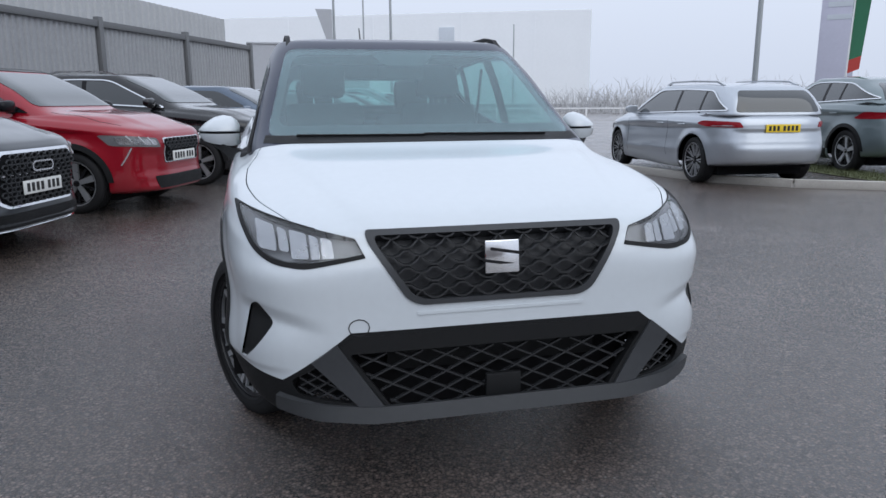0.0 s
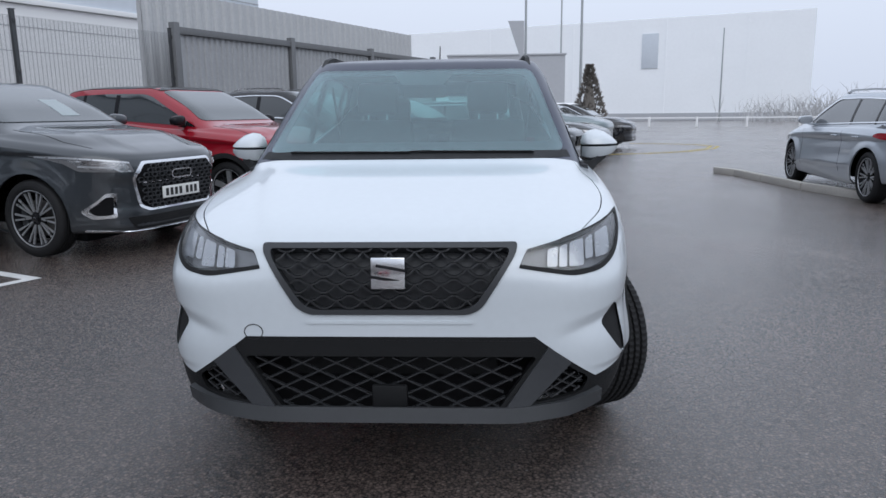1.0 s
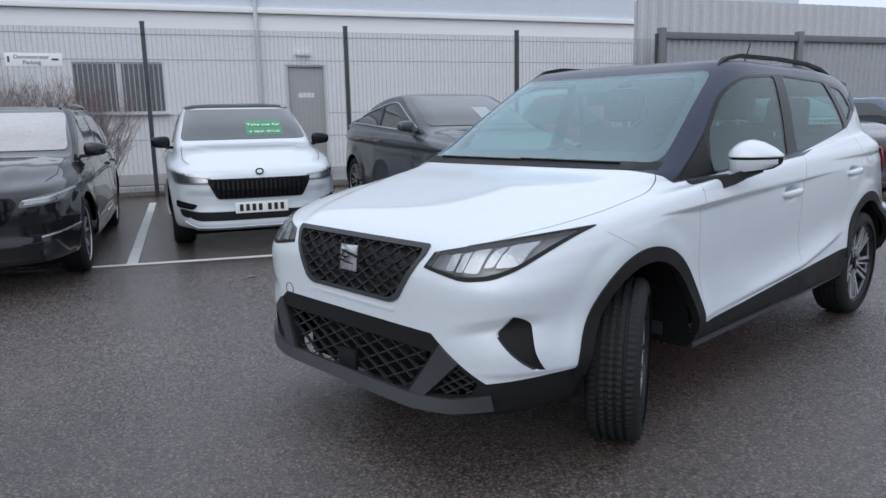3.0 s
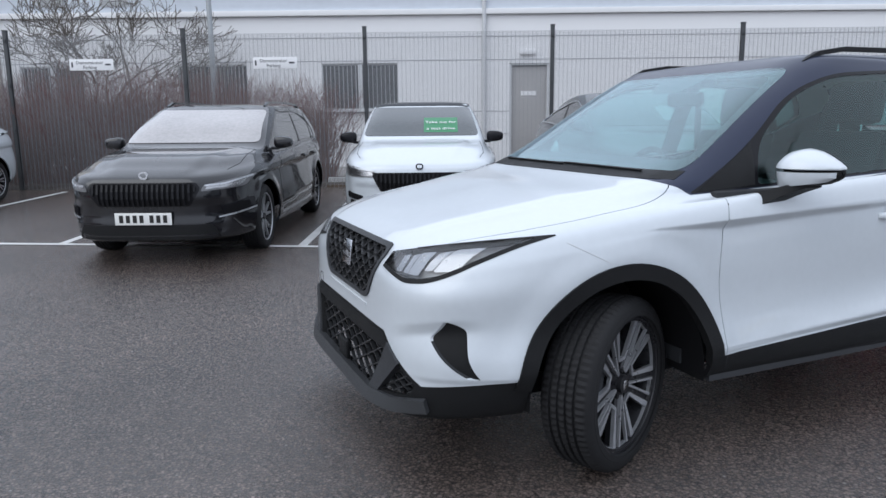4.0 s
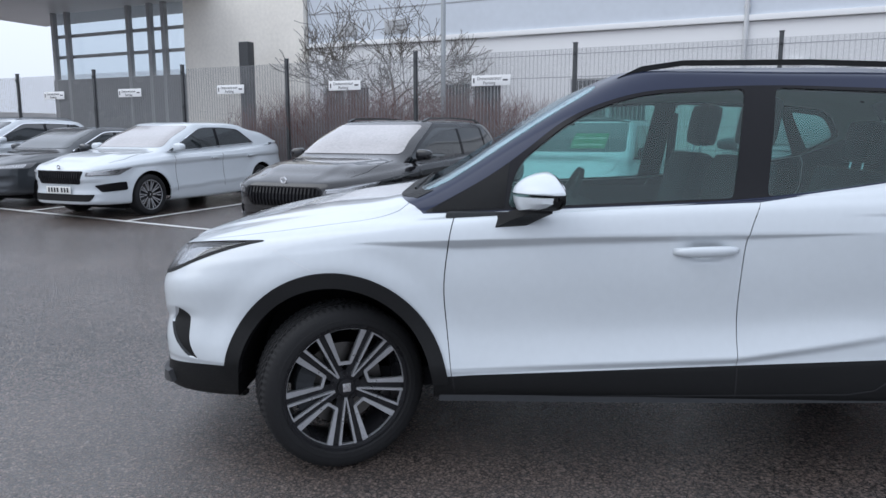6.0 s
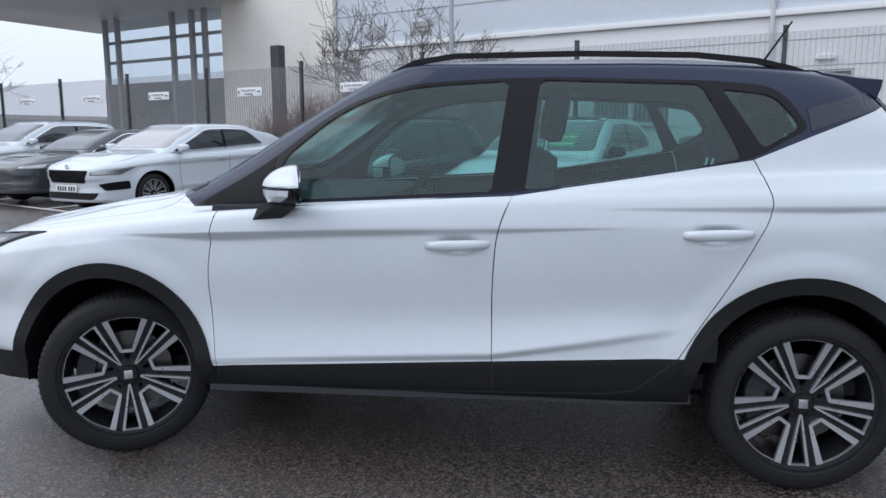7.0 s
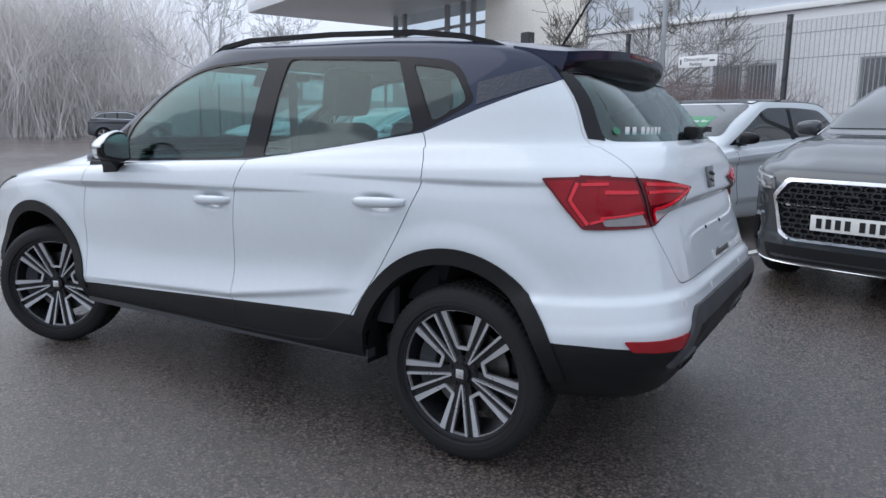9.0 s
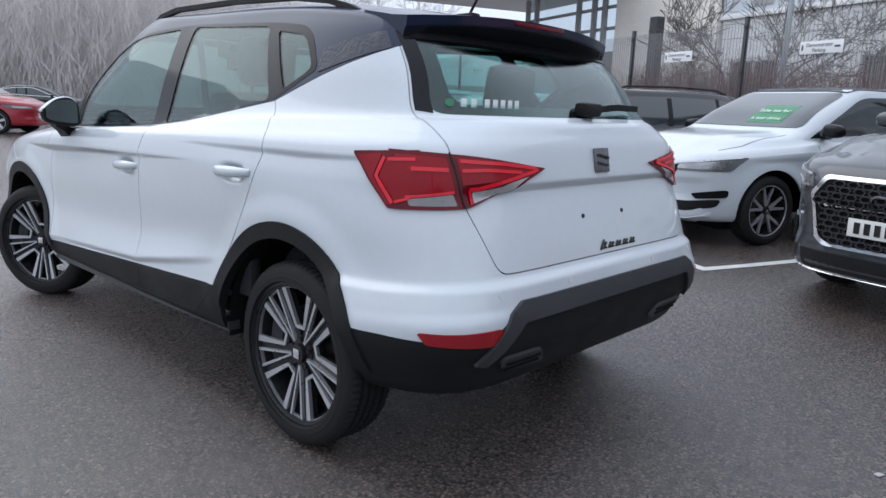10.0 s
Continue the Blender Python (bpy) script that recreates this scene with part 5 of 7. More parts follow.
parked_car("coupe_suv", "dark grey coupe-roofed sport utility car with a honeycomb grille", parked_at(-3.46, 2.65, -16.5, 1.34), GREY, COUPE, 2.68, 0.355, 0.255, "multi",
           [(0.54, 0.78), (0.82, 0.79), (0.89, 0.93), (0.57, 0.875)], [(-0.46, 0.87), (0.46, 0.87), (0.56, 0.74), (0.50, 0.46), (0.42, 0.42), (-0.42, 0.42), (-0.50, 0.46), (-0.56, 0.74)],
           [(-0.62, 0.38), (0.62, 0.38), (0.56, 0.27), (-0.56, 0.27)], 0.57, None, None, False, True, None, False, None, "honeycomb", badge=(0.27, 0.075, 0.74), strips=([(0.57, 0.86), (0.72, 0.885), (0.88, 0.915)], [(0.57, 0.79), (0.64, 0.79), (0.69, 0.825), (0.82, 0.835)]), card=(0.16, 1.33, 0.22, 0.16, CARDGREY, ()),
           corner=[(0.66, 0.60), (0.73, 0.60), (0.83, 0.44), (0.79, 0.37), (0.68, 0.38)], corner_trim=CHROME, fall=0.20, skirt=[(-0.80, 0.275), (-0.60, 0.255), (0.60, 0.255), (0.80, 0.275), (0.80, 0.262), (0.60, 0.240), (-0.60, 0.240), (-0.80, 0.262)])
parked_car("small_suv", "red small sport utility car with black wheel arches", parked_at(-2.53, 5.17, -21, 1.30), RED, SUVL, 2.60, 0.34, 0.24, "five",
           [(0.46, 0.74), (0.80, 0.76), (0.83, 0.88), (0.50, 0.84)], [(-0.42, 0.84), (0.42, 0.84), (0.38, 0.56), (-0.38, 0.56)], [(-0.55, 0.42), (0.55, 0.42), (0.50, 0.28), (-0.50, 0.28)],
           0.63, None, GLOSSBLACK, True, False, None, True, None, "honeycomb", mirror=GLOSSBLACK, strips=([(0.56, 0.78), (0.60, 0.85)], [(0.63, 0.78), (0.67, 0.86)], [(0.70, 0.785), (0.74, 0.87)], [(0.72, 0.74), (0.77, 0.55)]))
parked_car("dark_suv", "black sport utility car with bright roof rails", parked_at(-1.45, 7.75, -21, 1.34), BLACK, SUVC, 2.68, 0.35, 0.25, "five", LAMP_LOW, None, None, None, None, None, True, True, CHROME)
parked_car("saloon_car", "slate blue saloon with dark glass", parked_at(-0.12, 10.05, -22, 1.37), BLUE, HATCH, 2.74, 0.335, 0.245, "twin",
           [(0.46, 0.66), (0.80, 0.65), (0.83, 0.75), (0.50, 0.73)], [(-0.34, 0.72), (0.34, 0.72), (0.30, 0.50), (-0.30, 0.50)], [(-0.72, 0.42), (0.72, 0.42), (0.66, 0.27), (-0.66, 0.27)], 0.46, None, None, False, False, None, False)
parked_car("dark_estate", "dark grey estate car with twin-spoke wheels", parked_at(1.75, 12.1, -21, 1.42), GREY, ESTATE, 2.84, 0.34, 0.25, "star", LAMP_LOW, [(-0.40, 0.72), (0.40, 0.72), (0.36, 0.50), (-0.36, 0.50)], None, None)
parked_car("black_saloon", "black saloon in the row of parked cars", parked_at(2.75, 14.5, -21, 1.4), BLACK, SALOON, 2.8, 0.335, 0.24, "five", LAMP_LOW, None, None, None)
parked_car("grey_green_suv", "grey-green sport utility car in the mist", parked_at(3.4, 17.0, -21, 1.34), TEAL, SUVL, 2.68, 0.35, 0.25, "five", LAMP_LOW, None, None, None)
parked_car("black_hatchback", "black hatchback with a white roof in the mist", parked_at(4.6, 19.8, -21, 1.3), BLACK, HATCH, 2.6, 0.33, 0.235, "five", LAMP_LOW, None, None, None, None, SIGNWHITE)
parked_car("silver_estate", "silver estate car parked on the verge", parked_at(6.61, 8.33, 85, 1.47), SILVER, ESTATE, 2.94, 0.34, 0.25, "multi", LAMP_LOW, None, None, None,
           [(0.56, 0.84), (0.86, 0.85), (0.89, 0.88), (0.86, 0.93), (0.60, 0.915)], None, False, True, SILVER, True, 0.83)
parked_car("grey_suv", "grey sport utility car parked on the verge", parked_at(10.1, 8.6, 80, 1.34), TEAL, SUVC, 2.68, 0.36, 0.25, "five", LAMP_LOW, None, None, None,
           [(0.55, 0.92), (0.88, 0.90), (0.86, 1.02), (0.55, 1.0)], None, True, True)
parked_car("liftback", "white liftback saloon with chrome-edged dark grille", parked_at(-8.2, -6.82, -21, 1.42), WHITE, LIFT, 2.84, 0.335, 0.235, "multi",
           [(0.52, 0.68), (0.82, 0.69), (0.87, 0.80), (0.54, 0.74)], [(-0.49, 0.76), (0.49, 0.76), (0.42, 0.56), (-0.42, 0.56)], [(-0.64, 0.405), (0.64, 0.405), (0.57, 0.30), (-0.57, 0.30)], 0.47, None, None, False, True, None, False, corner=[(0.62, 0.54), (0.85, 0.585), (0.86, 0.455), (0.70, 0.435)], strips=([(0.52, 0.735), (0.70, 0.75), (0.85, 0.79)],), badge=(0.06, 0.05, 0.80), screen=SKYPALEPANE)
parked_car("dark_saloon", "dark grey saloon with bright window trim", parked_at(-9.7, -9.35, -20, 1.4), GREY, SALOON, 2.8, 0.335, 0.24, "multi", LAMP_LOW, None, None, None)
parked_car("white_suv", "white sport utility car with roof rails", parked_at(-10.9, -11.8, -20, 1.38), WHITE, SUVL, 2.76, 0.35, 0.25, "five", LAMP_LOW, [(-0.42, 0.84), (0.42, 0.84), (0.38, 0.56), (-0.38, 0.56)], None, None, None, None, True, True, SILVER)

# ---------- the white crossover ----------
HERO = [
    (-2.07, 1.84, 0.79, 5.2, 8, 0.246, 0.288, 0.295, 0.31),
    (-2.135, 1.96, 0.850, 5.4, 8, 0.262, 0.303, 0.314, 0.335),
    (-2.125, 2.01, 0.880, 5.8, 9, 0.322, 0.345, 0.364, 0.44),
    (-2.11, 2.04, 0.890, 6.4, 9, 0.42, 0.41, 0.475, 0.56),
    (-2.105, 2.03, 0.884, 7.0, 8.5, 0.50, 0.455, 0.535, 0.62),
    (-2.10, 2.015, 0.868, 7.2, 8, 0.60, 0.60, 0.66, 0.70),
    (-2.095, 1.985, 0.877, 7.4, 7, 0.70, 0.76, 0.82, 0.83),
    (-2.085, 1.965, 0.880, 6.6, 6.4, 0.755, 0.875, 0.935, 0.92),
    (-2.065, 1.955, 0.876, 6.2, 6.4, 0.80, 0.917, 0.984, 0.985),
    (-2.02, 1.935, 0.860, 5.8, 6.4, 0.855, 0.962, 1.055, 1.07),
    (-1.86, 1.915, 0.838, 5.2, 5.8, 0.915, 0.992, 1.095, 1.115),
    (-1.45, 1.895, 0.818, 5, 4.9, 1.00, 1.015, 1.13, 1.15),
    (-1.06, 1.855, 0.79, 11, 4.6, 1.068, 1.045, 1.16, 1.18),
    (-0.66, 1.73, 0.735, 10, 5.4, 1.285, 1.265, 1.31, 1.30),
    (-0.30, 1.56, 0.660, 9, 8, 1.492, 1.470, 1.455, 1.420),
    (-0.16, 1.48, 0.585, 9, 7, 1.534, 1.530, 1.510, 1.470),
    (0.05, 1.36, 0.33, 8, 6, 1.556, 1.562, 1.548, 1.506),
    (0.15, 1.26, 0.0, 8, 6, 1.562, 1.569, 1.558, 1.516),
]
FRONT_ARCH, REAR_ARCH = -1.322, 1.275


def pressed(g):
    """The pressings in the crossover's panels: shoulder creases, sill fold, arch flares, bumper shelves, tailgate ledge and bonnet."""
    n = np.cross(np.gradient(g, axis=1), np.gradient(g, axis=0))
    n = np.nan_to_num(n / np.maximum(np.linalg.norm(n, axis=2, keepdims=True), 1e-9))
    if n[..., 0].sum() < 0:
        n = -n
    x, y, z = g[..., 0], g[..., 1], g[..., 2]

    def ease(a, b, t):
        k = np.clip((t - a) / (b - a), 0, 1)
        return k * k * (3 - 2 * k)

    def ledge(d, h, back):
        """An undercut of height h below d = 0 that comes back out over a length below it."""
        h = np.maximum(h, 0.004)
        return np.clip(-d / h, 0, 1) * np.exp(np.minimum(d + h, 0) / back)
    side = ease(0.35, 0.75, n[..., 0])
    off = np.zeros_like(x)
    h = np.interp(y, [-1.24, -0.86, -0.40, 0.10, 0.65], [0, 0.036, 0.026, 0.018, 0])
    off -= side * 0.75 * h * ledge(z - np.interp(y, [-1.24, -0.86, -0.42, 0.19, 0.65], [0.906, 0.921, 0.935, 0.947, 0.957]), h, 0.15)
    h = np.interp(y, [0.55, 0.95, 1.35, 1.58, 1.66], [0, 0.010, 0.017, 0.010, 0])
    off -= side * 0.8 * h * ledge(z - np.interp(y, [0.55, 1.17, 1.6], [1.022, 1.033, 1.036]), h, 0.09)
    d = z - np.interp(y, [-0.86, 0.18, 0.50, 0.86], [0.432, 0.487, 0.537, 0.600])
    b = np.interp(y, [-0.88, -0.5, 0.3, 0.65, 0.88], [0.006, 0.013, 0.020, 0.015, 0])
    off += side * b * np.where(d > 0, np.clip(1 - d / 0.15, 0, 1) ** 2, 1 - 0.9 * np.clip(-d / 0.020, 0, 1))
    for cy in (FRONT_ARCH, REAR_ARCH):
        off += side * 0.010 * ease(1.22, 1.02, np.hypot((y - cy) / 0.44, (z - 0.325) / 0.47)) * ease(0.33, 0.45, z)
    zl = np.interp(y, [1.5, 1.7, 1.9, 2.0], [0.640, 0.642, 0.658, 0.668])
    off += ease(1.45, 1.62, y) * 0.017 * ease(zl + 0.034, zl - 0.004, z) * ease(0.40, 0.52, z)
    off -= ease(0.5, 0.8, n[..., 1]) * ease(0.70, 0.60, x) * 0.020 * ledge(z - 0.968, np.full_like(x, 0.020), 0.11)
    front = ease(-1.62, -1.78, y)
    line = 0.548 + 0.086 * np.clip((x - 0.52) / 0.25, 0, 1) ** 0.6
    off -= front * 0.016 * ease(0.52, 0.68, x) * ease(0.82, 0.765, x) * ledge(z - line, np.full_like(x, 0.040), 0.06)
    for hy, hz in ((0.056, 0.882), (0.962, 0.933)):
        off -= side * 0.022 * np.exp(-((y - hy) / 0.062) ** 4 - ((z - hz) / 0.030) ** 4)
    xr = np.interp(y, [-2.05, -1.75, -1.40, -1.08], [0.42, 0.51, 0.595, 0.66])
    off += ease(0.5, 0.85, n[..., 2]) * ease(-2.08, -1.95, y) * ease(-1.04, -1.12, y) * 0.008 * ease(xr + 0.028, xr - 0.028, x)
    out = g + n * off[..., None]
    out[:, 0, 0] = out[:, -1, 0] = 0
    out[-1, :, 0] = 0
    return out


INSERT = surf("dark_blue_textured_plastic", (0.016, 0.020, 0.035), 0.4, 0, 0.3, 30, 0.3, 90)
hero = thing("crossover_car", "white compact crossover with a dark blue roof and black cladding", "car")
sk = Skin(HERO, 110, 14, pressed)


def arch(cy, a, b, t0=-20, t1=200, n=36):
    return [(cy + a * math.cos(radians(t0 + (t1 - t0) * i / n)), 0.325 + b * math.sin(radians(t0 + (t1 - t0) * i / n))) for i in range(n + 1)]


DLO = fillet([(-0.985, 1.012), (0.25, 1.068), (1.09, 1.19), (1.285, 1.285), (1.185, 1.425), (0.97, 1.448), (0.30, 1.472), (-0.17, 1.447), (-0.42, 1.362), (-0.68, 1.178)],
             [0.02, 0.3, 0.05, 0.03, 0.08, 0.2, 0.3, 0.25, 0.2, 0.2], 5)
GLASS_F = fillet([(-0.665, 1.034), (0.172, 1.074), (0.232, 1.456), (-0.165, 1.434), (-0.405, 1.352), (-0.635, 1.185)], [0.03, 0.02, 0.03, 0.2, 0.2, 0.15], 5)
GLASS_R = fillet([(0.295, 1.082), (0.60, 1.112), (1.055, 1.190), (0.920, 1.436), (0.347, 1.459)], [0.02, 0.2, 0.03, 0.03, 0.03], 5)
GLASS_Q = fillet([(1.125, 1.222), (1.255, 1.288), (1.17, 1.395), (0.99, 1.417)], [0.02, 0.03, 0.05, 0.02], 4)
SCREEN = fillet([(-0.705, 1.088), (0.705, 1.088), (0.588, 1.474), (-0.588, 1.474)], 0.05, 5)
GATE_GLASS = fillet([(-0.640, 1.168), (0.640, 1.168), (0.572, 1.405), (-0.572, 1.405)], [0.04, 0.04, 0.08, 0.08], 5)
GRILLE = fillet([(-0.425, 0.848), (0.425, 0.848), (0.418, 0.815), (0.305, 0.640), (0.262, 0.620), (-0.262, 0.620), (-0.305, 0.640), (-0.418, 0.815)], 0.03, 4)
LOWER = fillet([(-0.475, 0.532), (0.475, 0.532), (0.525, 0.500), (0.365, 0.290), (-0.365, 0.290), (-0.525, 0.500)], 0.03, 4)
POD = fillet([(0.560, 0.462), (0.668, 0.392), (0.640, 0.345), (0.478, 0.322)], 0.02, 4)
VENT = fillet([(0.776, 0.612), (0.756, 0.634), (0.706, 0.570), (0.802, 0.434), (0.818, 0.430)], [0.012, 0.012, 0.015, 0.006, 0.006], 4)
LAMP = fillet([(0.426, 0.771), (0.455, 0.828), (0.65, 0.872), (0.823, 0.908), (0.800, 0.852), (0.760, 0.788), (0.705, 0.754), (0.61, 0.742)], [0.004, 0.008, 0.1, 0.012, 0.05, 0.05, 0.05, 0.03], 4)
TAIL = fillet([(0.345, 1.012), (0.62, 1.052), (0.785, 1.064), (0.785, 0.893), (0.655, 0.902)], [0.01, 0.1, 0, 0, 0.02], 4)
TAIL_SIDE = fillet([(1.586, 1.052), (1.790, 1.064), (1.790, 0.893), (1.728, 0.892)], [0.01, 0, 0, 0.01], 4)
BONNET = fillet([(-0.44, -2.16), (0.44, -2.16), (0.62, -1.99), (0.742, -1.745), (0.788, -1.50), (0.785, -1.20), (0.735, -1.03), (0.0, -1.085), (-0.735, -1.03), (-0.785, -1.20), (-0.788, -1.50), (-0.742, -1.745), (-0.62, -1.99)],
                [0, 0, 0.1, 0.1, 0.1, 0.1, 0.04, 0, 0.04, 0.1, 0.1, 0.1, 0.1], 4)
GATE = fillet([(-0.600, 0.706), (0.600, 0.706), (0.671, 0.905), (0.694, 1.06), (0.668, 1.18), (0.610, 1.40), (0.56, 1.60), (-0.56, 1.60), (-0.610, 1.40), (-0.668, 1.18), (-0.694, 1.06), (-0.671, 0.905)],
              [0.04, 0.04, 0.05, 0.1, 0.05, 0, 0, 0, 0, 0.05, 0.1, 0.05], 4)
DOOR_F = fillet([(-0.862, 0.30), (0.188, 0.30), (0.184, 0.734), (0.20, 0.943), (0.268, 1.10), (-0.80, 1.10), (-0.865, 1.02), (-0.885, 0.934), (-0.910, 0.742)], [0, 0, 0.3, 0.15, 0, 0, 0.05, 0.1, 0.2], 5)
DOOR_R = fillet([(0.184, 0.30), (0.72, 0.30), (1.017, 0.76), (1.158, 1.035), (1.095, 1.20), (0.90, 1.30), (0.264, 1.10), (0.196, 0.943), (0.180, 0.734)], [0, 0, 0.2, 0.07, 0.05, 0, 0, 0.15, 0.3], 5)
ROOF = [(-1.25, 1.13), (-1.02, 1.035), (-0.985, 1.008), (0.25, 1.063), (1.09, 1.186), (1.30, 1.262), (1.535, 1.342), (1.70, 1.42), (1.9, 1.9), (-1.25, 1.9)]

shell = sk.shell(0.02).mesh("shell", 0)
for cy in (FRONT_ARCH, REAR_ARCH):
    shell = carve(shell, prism(arch(cy, 0.385, 0.415, -60, 240), "side", -2, 2))
# roof and pillars
roof_me = carve(shell, prism(ROOF, "side", -2, 2), "INTERSECT")
shell = carve(shell, prism(ROOF, "side", -2, 2))
# black lower parts: front, rear and sills
FRONT_LOW = [(-1.1, 0.425), (-0.86, 0.420), (-0.69, 0.392), (-0.540, 0.500), (-0.48, 0.545), (0.48, 0.545), (0.540, 0.500), (0.69, 0.392), (0.86, 0.420), (1.1, 0.425), (1.1, 0.1), (-1.1, 0.1)]
REAR_LOW = [(-1.1, 0.525), (-0.68, 0.532), (-0.56, 0.608), (0.56, 0.608), (0.68, 0.532), (1.1, 0.525), (1.1, 0.1), (-1.1, 0.1)]
SIDE_LOW = [(-1.02, 0.396), (0.84, 0.496), (1.02, 0.497), (1.02, 0.1), (-1.02, 0.1)]
low = []
for poly, way, a, b in ((FRONT_LOW, "front", -2.4, -1.45), (REAR_LOW, "front", 1.45, 2.4), (SIDE_LOW, "side", -2, 2)):
    low.append(carve(shell, prism(poly, way, a, b), "INTERSECT"))
    shell = carve(shell, prism(poly, way, a, b))
front_low, rear_low, side_low = low
for poly in (LOWER, POD, [(-a, b) for a, b in reversed(POD)]):
    front_low = carve(front_low, prism(poly, "front", -2.4, -1.6))
part("front_bumper_cladding", finish(front_low, sk, [PLASTIC, VOID]), PLASTIC, hero, "black grained plastic")
part("rear_bumper_cladding", finish(rear_low, sk, [PLASTIC, VOID]), PLASTIC, hero, "black grained plastic")
for me in loose(side_low):
    part("sill_cladding", finish(me, sk, [PLASTIC, VOID]), PLASTIC, hero, "black grained plastic")
# openings in the front
for poly in (GRILLE, LAMP, [(-a, b) for a, b in reversed(LAMP)], VENT, [(-a, b) for a, b in reversed(VENT)]):
    shell = carve(shell, prism(poly, "front", -2.4, -1.50))
# bonnet, doors and tailgate as panels with a gap all round


def panel(me, poly, way, lo, hi, gap=0.004):
    """Takes a panel out of the shell; returns the rest and the panel, with a gap between them."""
    c = Vector((sum(p[0] for p in poly) / len(poly), sum(p[1] for p in poly) / len(poly)))
    k = len(poly)
    small = []
    area = sum(poly[i][0] * poly[(i + 1) % k][1] - poly[(i + 1) % k][0] * poly[i][1] for i in range(k))
    for i in range(k):
        d = (Vector(poly[(i + 1) % k]) - Vector(poly[i - 1])).normalized()
        nn = Vector((-d.y, d.x)) * (1 if area > 0 else -1)
        small.append(tuple(Vector(poly[i]) + nn * gap))
    return carve(me, prism(poly, way, lo, hi)), carve(me, prism(small, way, lo, hi), "INTERSECT")


shell, bonnet_me = panel(shell, BONNET, "top", 0.845, 1.4)
shell, gate_low = panel(shell, GATE, "front", 1.40, 2.4)
doors = []
for s in (1, -1):
    for poly in (DOOR_F, DOOR_R):
        shell, d = panel(shell, poly, "side", 0.3 * s, 2 * s)
        doors.append(d)
for me in loose(shell):
    front = sum(v.co.y for v in me.vertices) < 0
    part("front_body" if front else "rear_body", finish(me, sk, [WHITE, TRIM]), WHITE, hero, "white painted front bumper and wings" if front else "white painted rear wings and bumper")
bonnet = part("bonnet", finish(bonnet_me, sk, [WHITE, TRIM]), WHITE, hero)
door_obs = [part("door", finish(d, sk, [WHITE, TRIM]), WHITE, hero) for d in doors]
# roof: openings for the glass
for s in (1, -1):
    roof_me = carve(roof_me, prism(DLO, "side", 0.3 * s, 2 * s))
roof_me = carve(roof_me, prism(SCREEN, "front", -1.5, 0.1))
gate_low = carve(gate_low, prism(GATE_GLASS, "front", 1.3, 2.4))
roof_me = carve(roof_me, prism(GATE_GLASS, "front", 1.3, 2.4))
part("tailgate", finish(gate_low, sk, [WHITE, TRIM]), WHITE, hero)
part("roof", finish(roof_me, sk, [NAVY, LINER]), NAVY, hero, "dark blue roof and pillars")
# glazing
for s in (0, 1):
    fr = sk.patch(DLO, "side", 0.0015, 0.014, 0.04, (GLASS_F, GLASS_R, GLASS_Q))
    part("window_frame", fr.mirrored() if s else fr, GLOSSBLACK, hero, "gloss black window frame")
    for poly in (GLASS_F, GLASS_R, GLASS_Q):
        p = sk.patch(poly, "side", -0.002, 0.004, 0.05)
        ob = part("side_window", p.mirrored() if s else p, PANE, hero, "lightly tinted side glass")
        ob.visible_shadow = False
wsb = sk.patch(SCREEN, "front", -0.006, 0.006, 0.05, (fillet([(-0.66, 1.135), (0.66, 1.135), (0.555, 1.45), (-0.555, 1.45)], 0.05),))
part("windscreen_band", wsb, GLOSSBLACK, hero, "black printed band round the windscreen")
ob = part("windscreen", sk.patch(SCREEN, "front", 0.002, 0.004, 0.05), SCREENGLASS, hero, "clear windscreen")
ob.visible_shadow = False
part("mirror_band", sk.patch(fillet([(-0.105, 1.392), (0.105, 1.392), (0.175, 1.468), (-0.175, 1.468)], 0.02), "front", -0.004, 0.004, 0.04), GLOSSBLACK, hero, "black printed patch behind the cabin mirror")
gb = sk.patch(GATE_GLASS, "rear", -0.006, 0.006, 0.05, (fillet([(-0.58, 1.20), (0.58, 1.20), (0.52, 1.385), (-0.52, 1.385)], 0.06),))
part("rear_window_band", gb, GLOSSBLACK, hero)
ob = part("rear_window", sk.patch(GATE_GLASS, "rear", 0.002, 0.004, 0.05), PANE, hero, "tinted rear window")
ob.visible_shadow = False
# arch trims
for cy in (FRONT_ARCH, REAR_ARCH):
    t0, t1 = (6, 172) if cy < 0 else (8, 166)
    tr = sk.patch(arch(cy, 0.440, 0.470, t0, t1) + arch(cy, 0.382, 0.412, t1, t0), "side", 0.008, 0.035, 0.03)
    part("arch_trim", tr, PLASTIC, hero, "black wheel arch trim"), part("arch_trim", tr.mirrored(), PLASTIC, hero, "black wheel arch trim")
    for s in (1, -1):
        lin = Geo()
        a0 = arch(cy, 0.382, 0.412, -4 if cy < 0 else 8, 184, 30)
        v = [(s * x, y, z) for y, z in a0 for x in (0.855, 0.50)]
        lin.add(v, [(2 * i, 2 * i + 1, 2 * i + 3, 2 * i + 2) if s < 0 else (2 * i + 2, 2 * i + 3, 2 * i + 1, 2 * i) for i in range(len(a0) - 1)])
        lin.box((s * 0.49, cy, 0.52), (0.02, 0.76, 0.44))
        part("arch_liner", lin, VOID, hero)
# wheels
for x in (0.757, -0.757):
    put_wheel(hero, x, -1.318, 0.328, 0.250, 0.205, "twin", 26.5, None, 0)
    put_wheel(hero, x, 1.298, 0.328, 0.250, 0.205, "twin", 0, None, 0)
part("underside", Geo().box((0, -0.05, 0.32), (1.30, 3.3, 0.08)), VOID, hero)
